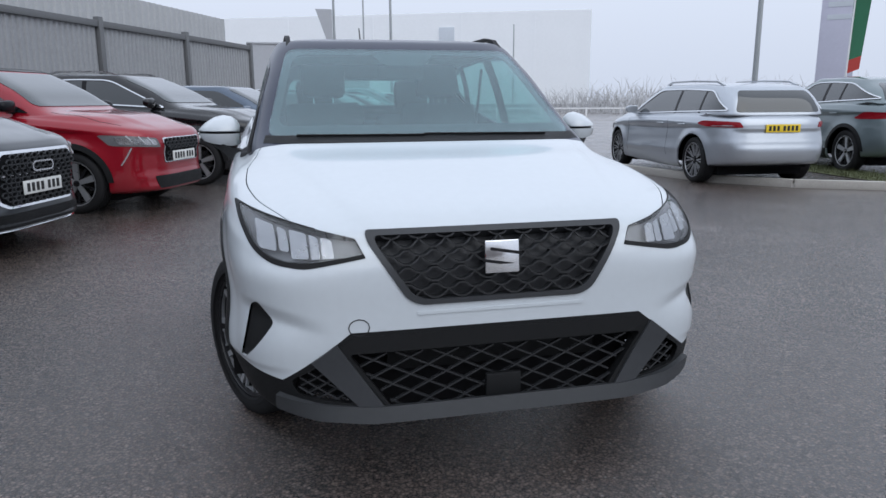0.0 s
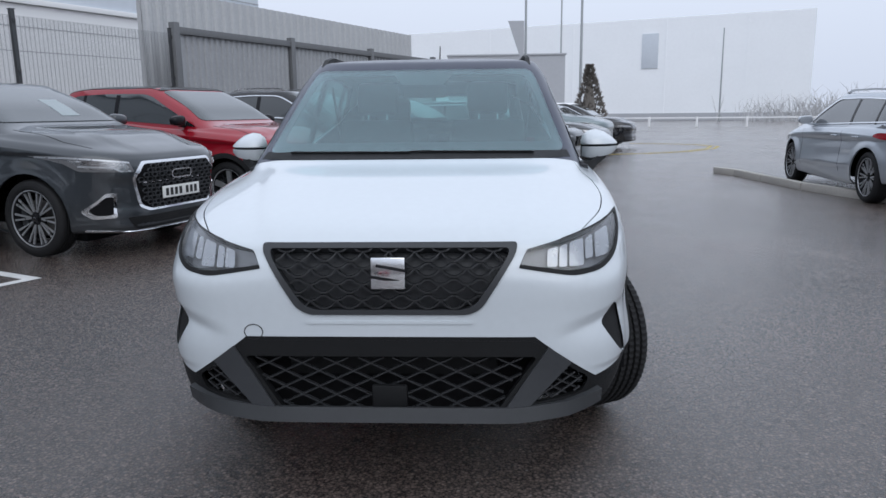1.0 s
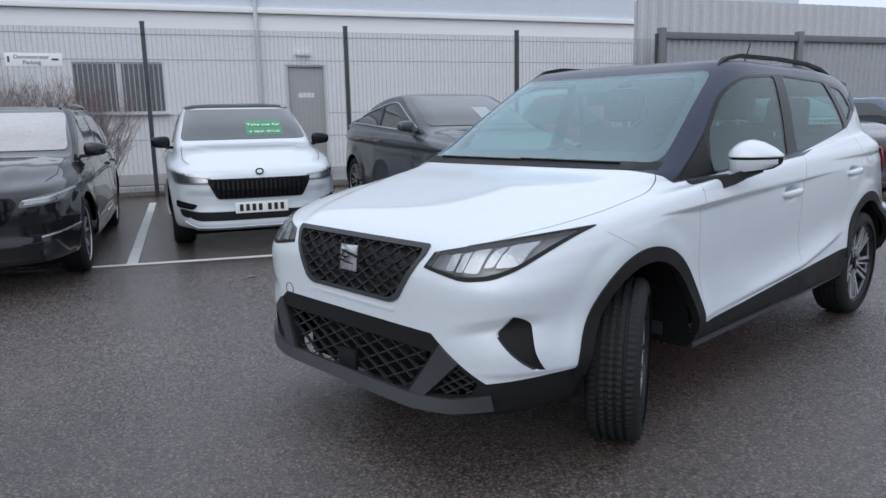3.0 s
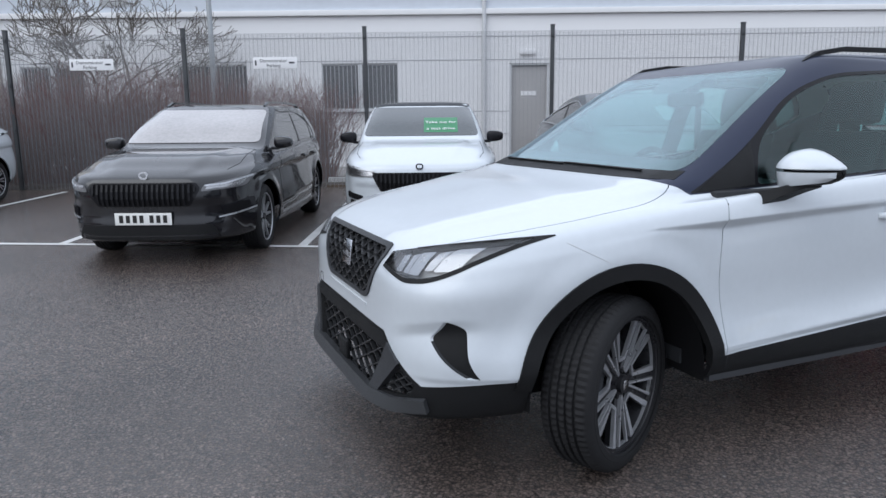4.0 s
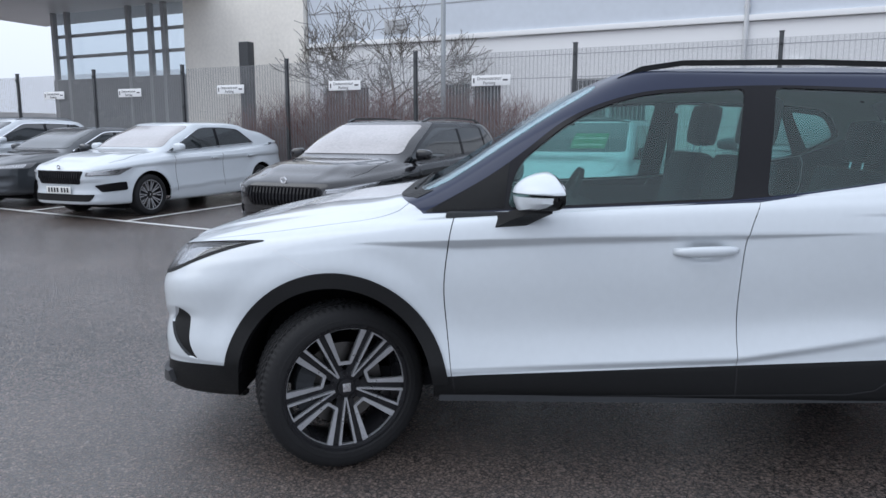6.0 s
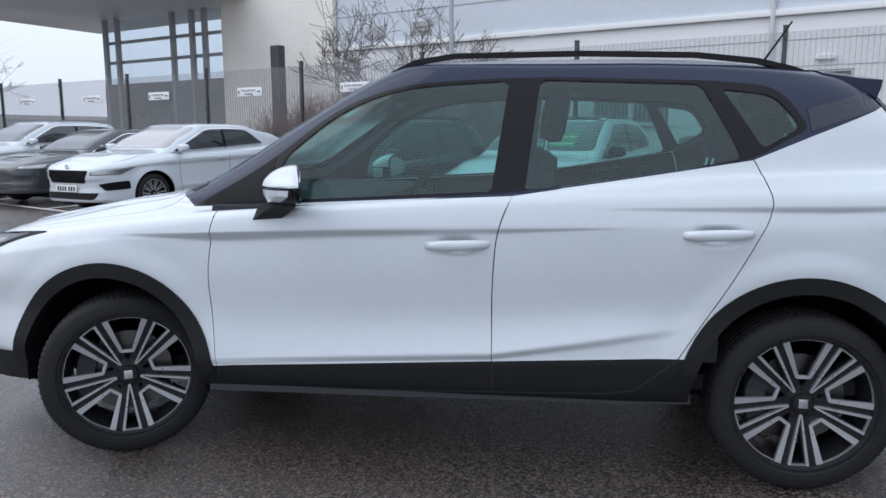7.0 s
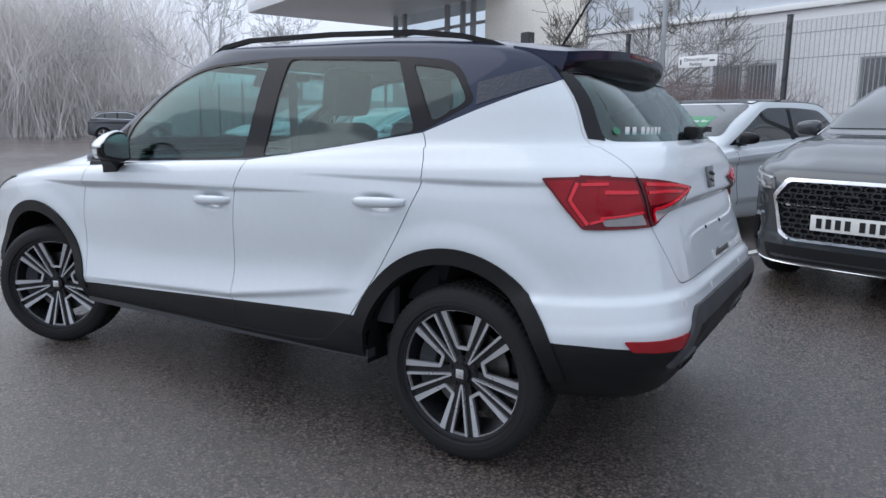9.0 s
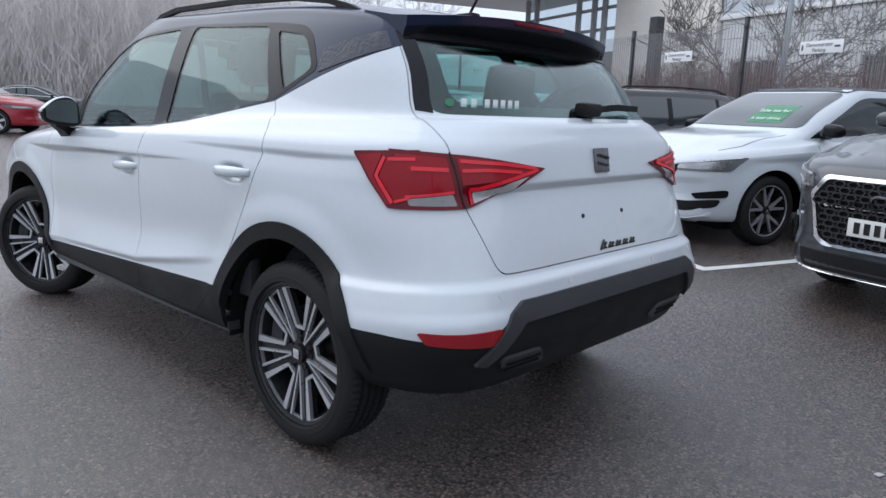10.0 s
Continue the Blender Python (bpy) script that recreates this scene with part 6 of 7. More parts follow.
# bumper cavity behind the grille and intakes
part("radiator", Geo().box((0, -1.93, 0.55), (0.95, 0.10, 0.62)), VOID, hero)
part("grille_back", sk.patch(GRILLE, "front", -0.046, 0.006, 0.04), SATIN, hero, "dark grey panel behind the grille")
part("crash_bar", Geo().box((0, -2.0, 0.43), (0.72, 0.03, 0.10), None, 0.01), PLASTIC, hero)
gf = sk.patch(GRILLE, "front", 0.006, 0.045, 0.03, ([(a * 0.935, 0.735 + (b - 0.735) * 0.86) for a, b in GRILLE],))
grille = part("grille_frame", gf, SATIN, hero, "dark grey grille surround")
mesh_g = Geo()
row, z = 0, 0.640
while z < 0.845:
    pts = []
    n0 = int(0.86 / 0.0172)
    for i in range(n0 + 1):
        x = -0.43 + 0.0172 * i
        ph = (x / 0.0860 + 0.5 * row) % 1.0
        zz = z + 0.027 * (abs(2 * ph - 1) ** 2.0)
        if inside((x, zz), [(a * 0.95, b) for a, b in GRILLE]):
            co, nn = sk.cast(x, zz, "front")
            pts.append(co + nn * -0.010)
        elif len(pts) > 2:
            mesh_g.sweep(pts, 0.0055, 0.022, (0, -1, 0))
            pts = []
        else:
            pts = []
    if len(pts) > 2:
        mesh_g.sweep(pts, 0.0055, 0.022, (0, -1, 0))
    z += 0.0265
    row += 1
part("grille_mesh", mesh_g, GRILLEBAR, grille, "scale-patterned black grille", 0)


def lattice(poly, x0, x1, z0, z1, dx, dz, depth=-0.02):
    """Crossing wavy bars that fill an opening."""
    g = Geo()
    for sgn in (1, -1):
        k = x0 - (z1 - z0) * dx / dz - dx
        while k < x1 + (z1 - z0) * dx / dz + dx:
            pts = []
            for i in range(25):
                t = i / 24
                x, zz = k + sgn * t * (z1 - z0) * dx / dz * 2, z0 + t * (z1 - z0)
                if inside((x, zz), poly):
                    co, nn = sk.cast(x, zz, "front")
                    pts.append(co + nn * depth)
                else:
                    if len(pts) > 1:
                        g.sweep(pts, 0.005, 0.014, (0, -1, 0))
                    pts = []
            if len(pts) > 1:
                g.sweep(pts, 0.005, 0.014, (0, -1, 0))
            k += dx * 2
    return g


LOWMESH = fillet([(-0.49, 0.478), (0.49, 0.478), (0.355, 0.295), (-0.355, 0.295)], 0.02)
lowf = sk.patch(LOWER, "front", 0.002, 0.04, 0.03, (LOWMESH,))
lf = part("lower_intake_frame", lowf, PLASTIC, hero, "black lower intake surround")
part("lower_intake_mesh", lattice(LOWMESH, -0.5, 0.5, 0.295, 0.478, 0.058, 0.052), GRILLEBAR, lf, "black lozenge mesh", 0)
part("radar_cover", Geo().box((0, sk.cast(0, 0.34, "front")[0].y + 0.002, 0.342), (0.118, 0.02, 0.085), None, 0.008), PLASTIC, hero, "square black radar cover")
for s in (1, -1):
    poly = [(s * a, b) for a, b in POD]
    if s < 0:
        poly = poly[::-1]
    part("side_intake_mesh", lattice(poly, -0.7, 0.7, 0.32, 0.465, 0.030, 0.033), GRILLEBAR, hero, "", 0)
    back = sk.patch(poly, "front", -0.05, 0.01, 0.04)
    part("side_intake_back", back, VOID, hero)
    pl = [(s * a, b) for a, b in ((0.525, 0.512), (0.60, 0.455), (0.455, 0.305), (0.372, 0.288))]
    part("intake_pillar", sk.patch(pl if s > 0 else pl[::-1], "front", 0.010, 0.03, 0.03), SATIN, hero, "grey plastic strut beside the intake")
    vt = [(s * a, b) for a, b in VENT]
    part("corner_vent", sk.patch(vt if s > 0 else vt[::-1], "front", -0.007, 0.008, 0.02), PLASTIC, hero, "black corner vent")
lip = [(-0.70, 0.326), (-0.58, 0.300), (-0.42, 0.286), (0.42, 0.286), (0.58, 0.300), (0.70, 0.326)]
pts, nn = sk.line(lip, "front", 0.004, 0.04)
part("skid_plate", Geo().sweep(pts, 0.050, 0.034, nn), LIPGREY, hero, "grey skid plate under the bumper", 60)
# badge as a plain chrome shape
by = sk.cast(0, 0.758, "front")[0].y - 0.008
bg = Geo().box((0, by, 0.758), (0.112, 0.012, 0.104), pose(0, 0, 0, -6, 0, 0), 0.004)
badge = part("badge", bg, CHROME, hero, "square chrome badge")
for dz in (0.018, -0.018):
    part("badge_groove", Geo().box((0.011 if dz > 0 else -0.011, by - 0.007, 0.758 + dz), (0.10, 0.003, 0.010), pose(0, 0, 0, 0, 10, 0)), ALLOYDARK, badge)
# headlamps
for s in (1, -1):
    def mir(poly):
        return poly if s > 0 else [(-a, b) for a, b in reversed(poly)]
    lamp = part("headlamp", sk.patch(mir(LAMP), "front", -0.030, 0.008, 0.03), LAMPBED, hero, "headlamp with dark housing and clear lens")
    ob = part("lens", sk.patch(mir(LAMP), "front", 0.001, 0.004, 0.03), LENS, lamp, "clear lens")
    ob.visible_shadow = False
    for k, (a, b) in enumerate(((0.520, 0.556), (0.562, 0.590), (0.596, 0.648), (0.656, 0.686), (0.692, 0.752))):
        rf = fillet([(a, 0.775 + 0.02 * (k > 2)), (b, 0.775 + 0.025 * (k > 2)), (b + 0.004, 0.838 + 0.010 * k), (a + 0.006, 0.828 + 0.010 * k)], 0.008)
        part("reflector", sk.patch(mir(rf), "front", -0.010 - 0.004 * (k % 2), 0.006, 0.02), REFLECTOR, lamp, "bright reflector cup")
    lc = (0.64, 0.815)
    part("lamp_bezel", sk.patch(mir(LAMP), "front", 0.0025, 0.02, 0.03, (mir([(lc[0] - 0.006 + (a - lc[0]) * 0.945, lc[1] + 0.005 + (b - lc[1]) * 0.86) for a, b in LAMP]),)), PLASTIC, lamp, "black lamp edge")
    ed = fillet([(0.45, 0.765), (0.50, 0.756), (0.665, 0.740), (0.76, 0.775), (0.745, 0.79), (0.66, 0.765), (0.50, 0.775)], 0.008)
    part("lower_bezel", sk.patch(mir(ed), "front", -0.004, 0.01, 0.02), PLASTIC, lamp)
    dr = [(0.455, 0.775), (0.67, 0.748), (0.755, 0.785), (0.79, 0.85)]
    pts, nn = sk.line([(s * a, b) for a, b in dr], "front", -0.006)
    part("light_guide", Geo().sweep(pts, 0.006, 0.006, nn), LAMPGREY, lamp)
# plate strip line and tow cover
st, nn = sk.line([(-0.275, 0.594), (0.275, 0.594)], "front", 0.001)
part("bumper_crease", Geo().sweep(st, 0.010, 0.005, nn), WHITE, hero)
tc, nn = sk.line([(-0.455 + 0.032 * math.cos(radians(a)), 0.560 + 0.026 * math.sin(radians(a))) for a in range(0, 361, 30)], "front", 0.0005, 0.01)
part("tow_cover_seam", Geo().sweep(tc, 0.003, 0.002, nn), SEAM, hero)
# mirrors
def loft(rings):
    """A solid through rings of equal length, closed at both ends."""
    g, n = Geo(), len(rings[0])
    v = [p for r in rings for p in r]
    fs = [(i * n + j, i * n + (j + 1) % n, (i + 1) * n + (j + 1) % n, (i + 1) * n + j) for i in range(len(rings) - 1) for j in range(n)]
    fs += [tuple(range(n))[::-1], tuple((len(rings) - 1) * n + j for j in range(n))]
    return g.add(v, fs)


def mirror_rows(n, x0, x1):
    """Stations across a mirror: x, front, back, top and bottom."""
    xs = (0.832, 0.842, 0.870, 0.910, 0.955, 0.995, 1.018, 1.026)
    cols = ((-0.605, -0.632, -0.652, -0.655, -0.638, -0.600, -0.556, -0.525), (-0.545, -0.540, -0.530, -0.517, -0.502, -0.489, -0.482, -0.480),
            (1.122, 1.146, 1.166, 1.172, 1.160, 1.137, 1.117, 1.108), (1.040, 1.030, 1.026, 1.030, 1.037, 1.046, 1.064, 1.085))
    out = []
    for i in range(n):
        x = x0 + (x1 - x0) * (0.5 - 0.5 * math.cos(math.pi * i / (n - 1)))
        k = max(0, min(len(xs) - 2, sum(q <= x for q in xs) - 1))
        t = (x - xs[k]) / (xs[k + 1] - xs[k])
        out.append([x] + [c[k] + (c[k + 1] - c[k]) * t for c in cols])
    return out


ZM = 1.098
for s in (1, -1):
    top, low, shell = [], [], []
    for x, yf, yr, zt, zb in mirror_rows(15, 0.832, 1.026):
        d = yr - yf
        curve = [(yf + d * (1 - math.cos(a)) ** 0.8 * 0.92, ZM + 0.004 + (zt - ZM - 0.004) * math.sin(a) ** 0.85) for a in [math.pi / 2 * k / 7 for k in range(8)]]
        top.append([(x, y, z) for y, z in curve + [(yr - 0.004, zt - 0.003), (yr, zt - 0.010 * (zt - ZM) / 0.07), (yr, ZM + 0.002), (yf + 0.01, ZM)]])
        low.append([(x, y, z) for y, z in ((yf + d * 0.50, ZM), (yr - 0.003, ZM), (yr - 0.004, zb + 0.012), (yr - 0.016, zb), (yf + d * 0.46, zb + 0.002), (yf + d * 0.44, zb + 0.012), (yf + d * 0.46, ZM - 0.02))])
    for x, yf, yr, zt, zb in mirror_rows(11, 0.834, 1.018):
        d, zl = yr - yf, zb + 0.006
        shell.append([(x, y, z) for y, z in ((yf + 0.002, ZM - 0.009), (yf + 0.004, ZM - 0.028), (yf + d * 0.14, zl), (yf + d * 0.46, zl - 0.002), (yf + d * 0.52, ZM - 0.009))])
    foot = [[(0.80, -0.735, 0.962), (0.80, -0.610, 0.968), (0.80, -0.605, 1.010), (0.80, -0.715, 1.010)], [(0.868, -0.715, 0.968), (0.868, -0.600, 0.976), (0.868, -0.575, 1.022), (0.868, -0.690, 1.022)],
            [(0.905, -0.660, 1.000), (0.905, -0.555, 1.004), (0.905, -0.535, 1.040), (0.905, -0.640, 1.040)], [(0.955, -0.595, 1.030), (0.955, -0.515, 1.030), (0.955, -0.515, 1.045), (0.955, -0.60, 1.045)]]
    rim = [[(x, yr + e, z) for e, z in ((-0.004, zt - 0.004), (0.004, zt - 0.006), (0.004, zb + 0.004), (-0.004, zb + 0.002))] for x, yf, yr, zt, zb in mirror_rows(11, 0.834, 1.022)]
    glass = [[(x, yr + e, z) for e, z in ((0.003, ZM + 0.80 * (zt - ZM)), (0.0065, ZM + 0.80 * (zt - ZM)), (0.0065, zb + 0.016), (0.003, zb + 0.016))] for x, yf, yr, zt, zb in mirror_rows(9, 0.846, 1.008)]
    side = lambda rings: loft([[(q[0] * s, q[1], q[2]) for q in (r if s > 0 else r[::-1])] for r in rings])
    mo = part("mirror", side(top), WHITE, hero, "white door mirror cap", 50)
    part("mirror_base", side(low), PLASTIC, hero, "black lower mirror housing", 35)
    part("mirror_shell", side(shell), WHITE, mo, "", 40)
    part("mirror_arm", side(foot), PLASTIC, mo, "black mirror foot", 50)
    part("mirror_frame", side(rim), PLASTIC, mo, "black frame round the mirror glass", 50)
    part("mirror_glass", side(glass), CHROME, mo)
    sail = sk.patch([(-0.95, 1.02), (-0.68, 1.035), (-0.66, 1.19)], "side", 0.004, 0.012, 0.04)
    part("mirror_sail", sail if s > 0 else sail.mirrored(), PLASTIC, hero, "black triangle ahead of the door glass")
# door handles
for s in (1, -1):
    for y0, z0 in ((0.056, 0.887), (0.962, 0.938)):
        co, n = sk.cast(y0, z0, "side")
        rings = []
        for i in range(13):
            q = -1 + i / 6
            up, thick, mid = 0.020 * (1 - 0.42 * abs(q) ** 3), 0.013, co.x + 0.016 + 0.028 * (1 - abs(q) ** 3.5)
            rings.append([(s * (mid + thick * math.cos(a)), y0 + 0.118 * q, z0 + 0.004 * q + up * math.sin(a)) for a in [s * 2 * math.pi * k / 12 for k in range(12)]])
        part("door_handle", loft(rings), WHITE, hero, "", 60)
# roof rails, aerial, spoiler
for s in (1, -1):
    ys = [(-0.23, -0.012), (-0.14, 0.010), (0.02, 0.026), (0.5, 0.031), (0.92, 0.028), (1.14, 0.018), (1.26, 0.002), (1.33, -0.014)]
    pts = [(s * 0.575, y, sk.cast(0.575, y, "top")[0].z + dz) for y, dz in ys]
    rail = part("roof_rail", Geo().sweep(pts, 0.024, 0.020), PLASTIC, hero, "black roof rail", 60)
az = sk.cast(0, 1.30, "top")[0].z
aer = part("aerial", Geo().rod((0, 1.30, az + 0.02), (0, 1.44, az + 0.235), 0.006, 0.004, 8), PLASTIC, hero, "short black roof aerial")
part("aerial_base", Geo().box((0, 1.29, az + 0.010), (0.05, 0.10, 0.03), None, 0.012), PLASTIC, aer)
sp = Geo()
xs = np.linspace(-0.60, 0.60, 25)
rows = []
for x in xs:
    k = abs(x) / 0.60
    z0 = sk.cast(x, 1.36, "top")[0].z + 0.006
    yb = 1.655 - 0.085 * k ** 3
    rows.append([(x, 1.36, z0), (x, 1.50, z0 - 0.022), (x, yb, 1.480 - 0.03 * k ** 2), (x, yb - 0.005, 1.452 - 0.035 * k ** 2), (x, 1.545, 1.388 - 0.02 * k ** 2), (x, 1.44, 1.385 - 0.02 * k**2)])
k = len(rows[0])
sp.add([p for r in rows for p in r], [(i * k + j, i * k + (j + 1) % k, (i + 1) * k + (j + 1) % k, (i + 1) * k + j) for i in range(len(rows) - 1) for j in range(k)] + [tuple(range(k))[::-1], tuple((len(rows) - 1) * k + j for j in range(k))])
spo = part("rear_spoiler", sp, NAVY, hero, "dark blue roof spoiler", 25)
su = Geo()
su.add([p for r in rows for p in ((r[3][0] * 1.002, r[3][1] - 0.004, r[3][2] - 0.001), (r[3][0] * 1.002, r[3][1] - 0.004, r[3][2] - 0.005), (r[4][0] * 1.002, r[4][1] + 0.004, r[4][2] - 0.006), (r[4][0] * 1.002, r[4][1] + 0.004, r[4][2] - 0.002))],
       [(i * 4 + j, i * 4 + (j + 1) % 4, i * 4 + 4 + (j + 1) % 4, i * 4 + 4 + j) for i in range(len(rows) - 1) for j in range(4)])
part("spoiler_underside", su, GLOSSBLACK, spo, "gloss black underside")
part("brake_light", Geo().box((0, 1.649, 1.467), (0.30, 0.012, 0.016), None, 0.003), REDDEEP, spo)
for s in (1, -1):
    bs = sk.patch([(1.29, 1.275), (1.545, 1.348), (1.50, 1.402), (1.28, 1.345)], "side", 0.003, 0.012, 0.04)
    part("rear_pillar_insert", bs if s > 0 else bs.mirrored(), INSERT, hero, "dark blue textured insert on the rear pillar")
for s in (1, -1):
    dp = [(s * a, b) for a, b in ((0.632, 1.170), (0.662, 1.176), (0.604, 1.400), (0.562, 1.41))]
    part("rear_pillar_trim", sk.patch(dp if s > 0 else dp[::-1], "rear", 0.004, 0.012, 0.03), GLOSSBLACK, hero, "gloss black trim beside the rear window")
hd = [(-0.585, 1.375), (0.585, 1.375), (0.56, 1.432), (-0.56, 1.432)]
part("gate_header", sk.patch(hd, "rear", 0.006, 0.012, 0.03), GLOSSBLACK, hero, "gloss black strip above the rear window")
# rear wiper and screen wipers
rw0, rn = sk.cast(-0.02, 1.195, "rear")
wip = part("rear_wiper", Geo().box(rw0 + Vector((0, 0.03, 0)), (0.10, 0.06, 0.045), None, 0.015).sweep([rw0 + Vector((0, 0.045, 0.0)), rw0 + Vector((-0.18, 0.035, 0.012)), rw0 + Vector((-0.36, 0.02, 0.01))], 0.02, 0.018, (0, 1, 0)), PLASTIC, hero, "black rear wiper")
for x0, x1 in ((0.55, -0.02), (-0.02, -0.58)):
    pts, nn = sk.line([(x0, 1.080), (x1, 1.084)], "front", 0.010, 0.1)
    part("wiper", Geo().sweep(pts, 0.008, 0.008, nn), PLASTIC, hero)
part("cowl", sk.patch([(-0.72, 1.062), (0.72, 1.062), (0.71, 1.092), (-0.71, 1.092)], "front", 0.002, 0.01, 0.05), PLASTIC, hero, "black cowl at the screen foot")
# tail lamps
for s in (1, -1):
    def mir(poly):
        return poly if s > 0 else [(-a, b) for a, b in reversed(poly)]
    t = part("tail_lamp", sk.patch(mir(TAIL), "rear", 0.010, 0.03, 0.02), REDDEEP, hero, "red faceted tail lamp")

    def flank(poly, off):
        q = sk.patch(poly, "side", off, 0.02, 0.02)
        return q if s > 0 else q.mirrored()
    part("outer_lens", flank(TAIL_SIDE, 0.010), REDDEEP, t)
    part("lens", flank(fillet([(1.606, 1.043), (1.690, 1.049), (1.672, 0.985), (1.735, 0.904), (1.724, 0.903)], 0.006), 0.0125), REDLENS, t)
    part("lens", flank(fillet([(1.706, 1.040), (1.788, 1.046), (1.788, 0.935), (1.748, 0.915), (1.692, 0.985)], 0.006), 0.0125), REDLENS, t)
    part("lens", sk.patch(mir(fillet([(0.385, 1.012), (0.62, 1.043), (0.678, 1.046), (0.672, 0.970), (0.57, 0.980)], 0.006)), "rear", 0.0125, 0.02, 0.02), REDLENS, t)
    part("lens", sk.patch(mir(fillet([(0.700, 1.046), (0.782, 1.052), (0.782, 0.938), (0.692, 0.952)], 0.006)), "rear", 0.0125, 0.02, 0.02), REDLENS, t)
    strips = (("rear", 0.011, [(0.400, 1.013), (0.55, 1.030), (0.672, 1.037)]), ("rear", 0.010, [(0.47, 1.003), (0.60, 1.012), (0.670, 1.010)]),
              ("rear", 0.010, [(0.392, 1.008), (0.56, 0.975), (0.655, 0.962)]), ("rear", 0.008, [(0.655, 0.962), (0.652, 0.912)]),
              ("rear", 0.012, [(0.700, 1.012), (0.765, 1.012)]), ("rear", 0.008, [(0.694, 0.950), (0.780, 0.930)]),
              ("side", 0.012, [(1.700, 1.040), (1.684, 0.985), (1.742, 0.908)]), ("side", 0.010, [(1.712, 1.034), (1.788, 1.038)]), ("side", 0.008, [(1.748, 0.912), (1.788, 0.926)]))
    for way, w, a in strips:
        q = sk.line([(s * x if way == "rear" else x, z) for x, z in a], way, 0.014, 0.02)
        pts = [Vector((s * p.x, p.y, p.z)) for p in q[0]] if way == "side" else q[0]
        nn = [Vector((s * p.x, p.y, p.z)) for p in q[1]] if way == "side" else q[1]
        part("light_strip", Geo().sweep(pts, w, 0.004, nn), REDGLOW, t)
    part("reversing_lens", sk.patch(mir(fillet([(0.435, 0.990), (0.56, 0.966), (0.645, 0.954), (0.644, 0.914), (0.56, 0.938)], 0.006)), "rear", 0.013, 0.02, 0.02), REVLENS, t, "clear reversing lamp")
    part("indicator_lens", sk.patch(mir(fillet([(0.697, 0.943), (0.778, 0.924), (0.778, 0.904), (0.690, 0.908)], 0.005)), "rear", 0.013, 0.02, 0.02), LAMPGREY, t)
    rl = fillet([(0.605, 0.545), (0.645, 0.563), (0.840, 0.556), (0.825, 0.522), (0.665, 0.512)], 0.008)
    part("reflector", sk.patch(mir(rl), "rear", 0.006, 0.02, 0.03), REDDARK, hero, "red rear reflector")
    ex = fillet([(0.36, 0.395), (0.56, 0.405), (0.60, 0.44), (0.58, 0.458), (0.40, 0.452)], 0.02)
    e0 = part("exhaust_trim", sk.patch(mir(ex), "rear", 0.012, 0.03, 0.03), SATIN, hero, "grey exhaust trim")
    for zz in (0.412, 0.432):
        pts, nn = sk.line([(s * 0.40, zz), (s * 0.57, zz + 0.004)], "rear", 0.014)
        part("slot", Geo().sweep(pts, 0.008, 0.006, nn), VOID, e0)
rd = [(-0.60, 0.600), (-0.545, 0.632), (0.545, 0.632), (0.60, 0.600), (0.70, 0.455), (0.655, 0.445), (0.545, 0.570), (-0.545, 0.570), (-0.655, 0.445), (-0.70, 0.455)]
part("diffuser_frame", sk.patch(rd[::-1], "rear", 0.014, 0.03, 0.03), SATIN, hero, "dark grey bumper frame")
for x in (0.28, 0.62, -0.28, -0.62):
    co, n = sk.cast(x, 0.655, "rear")
    part("parking_sensor", Geo().rod(co, co + n * 0.0015, 0.012, 0.012, 16), FRAMEGREY, hero)
co, n = sk.cast(0, 1.03, "rear")
rb = part("rear_badge", Geo().box(co + Vector((0, 0.006, 0)), (0.085, 0.012, 0.085), pose(0, 0, 0, 10, 0, 0), 0.003), DARKCHROME, hero, "square dark chrome rear badge")
for dz in (0.014, -0.014):
    part("badge_groove", Geo().box(co + Vector((0, 0.0145, dz)), (0.075, 0.003, 0.008), pose(0, 0, 0, 0, -10, 0)), TRIM, rb)
ml = Geo()
for k in range(5):
    c2, n2 = sk.cast(0.03 - 0.05 * k, 0.735, "rear")
    for dx, hh in ((0.011, 0.040 if k == 0 else 0.022), (-0.009, 0.018)):
        ml.box(c2 + Vector((dx, 0.003, 0.004 if k == 0 else 0)), (0.008, 0.005, hh), pose(0, 0, 0, 0, -28, 0))
    ml.box(c2 + Vector((0, 0.003, -0.008)), (0.040, 0.005, 0.006))
part("lamp_gap", sk.seam([(0.691, 1.06), (0.672, 0.90)], "rear", 0.005, 0.0135), SEAM, hero)
part("lamp_gap", sk.seam([(-0.691, 1.06), (-0.672, 0.90)], "rear", 0.005, 0.0135), SEAM, hero)
part("model_lettering", ml, STEEL, hero, "plain dark metal bars in place of a name", 0)
for x in (0.13, -0.13):
    co, n = sk.cast(x, 0.845, "rear")
    part("plate_screw", Geo().rod(co, co + n * 0.004, 0.008, 0.007, 10), TRIM, hero)
for k in range(7):
    c2, n2 = sk.cast(0.545 - 0.030 * k - (0.014 if k > 1 else 0), 1.198, "rear")
    turn = Matrix.Rotation(math.atan2(-n2.x, n2.y), 4, "Z")
    part("sticker_bar", Geo().box(c2 + n2 * 0.005, (0.018, 0.002, 0.024), turn), SIGNWHITE, hero, "plain white bar of a window sticker", 0)
c2, n2 = sk.cast(0.582, 1.198, "rear")
part("sticker_mark", Geo().rod(c2 + n2 * 0.004, c2 + n2 * 0.006, 0.014, 0.014, 16), GREENFLAG, hero)
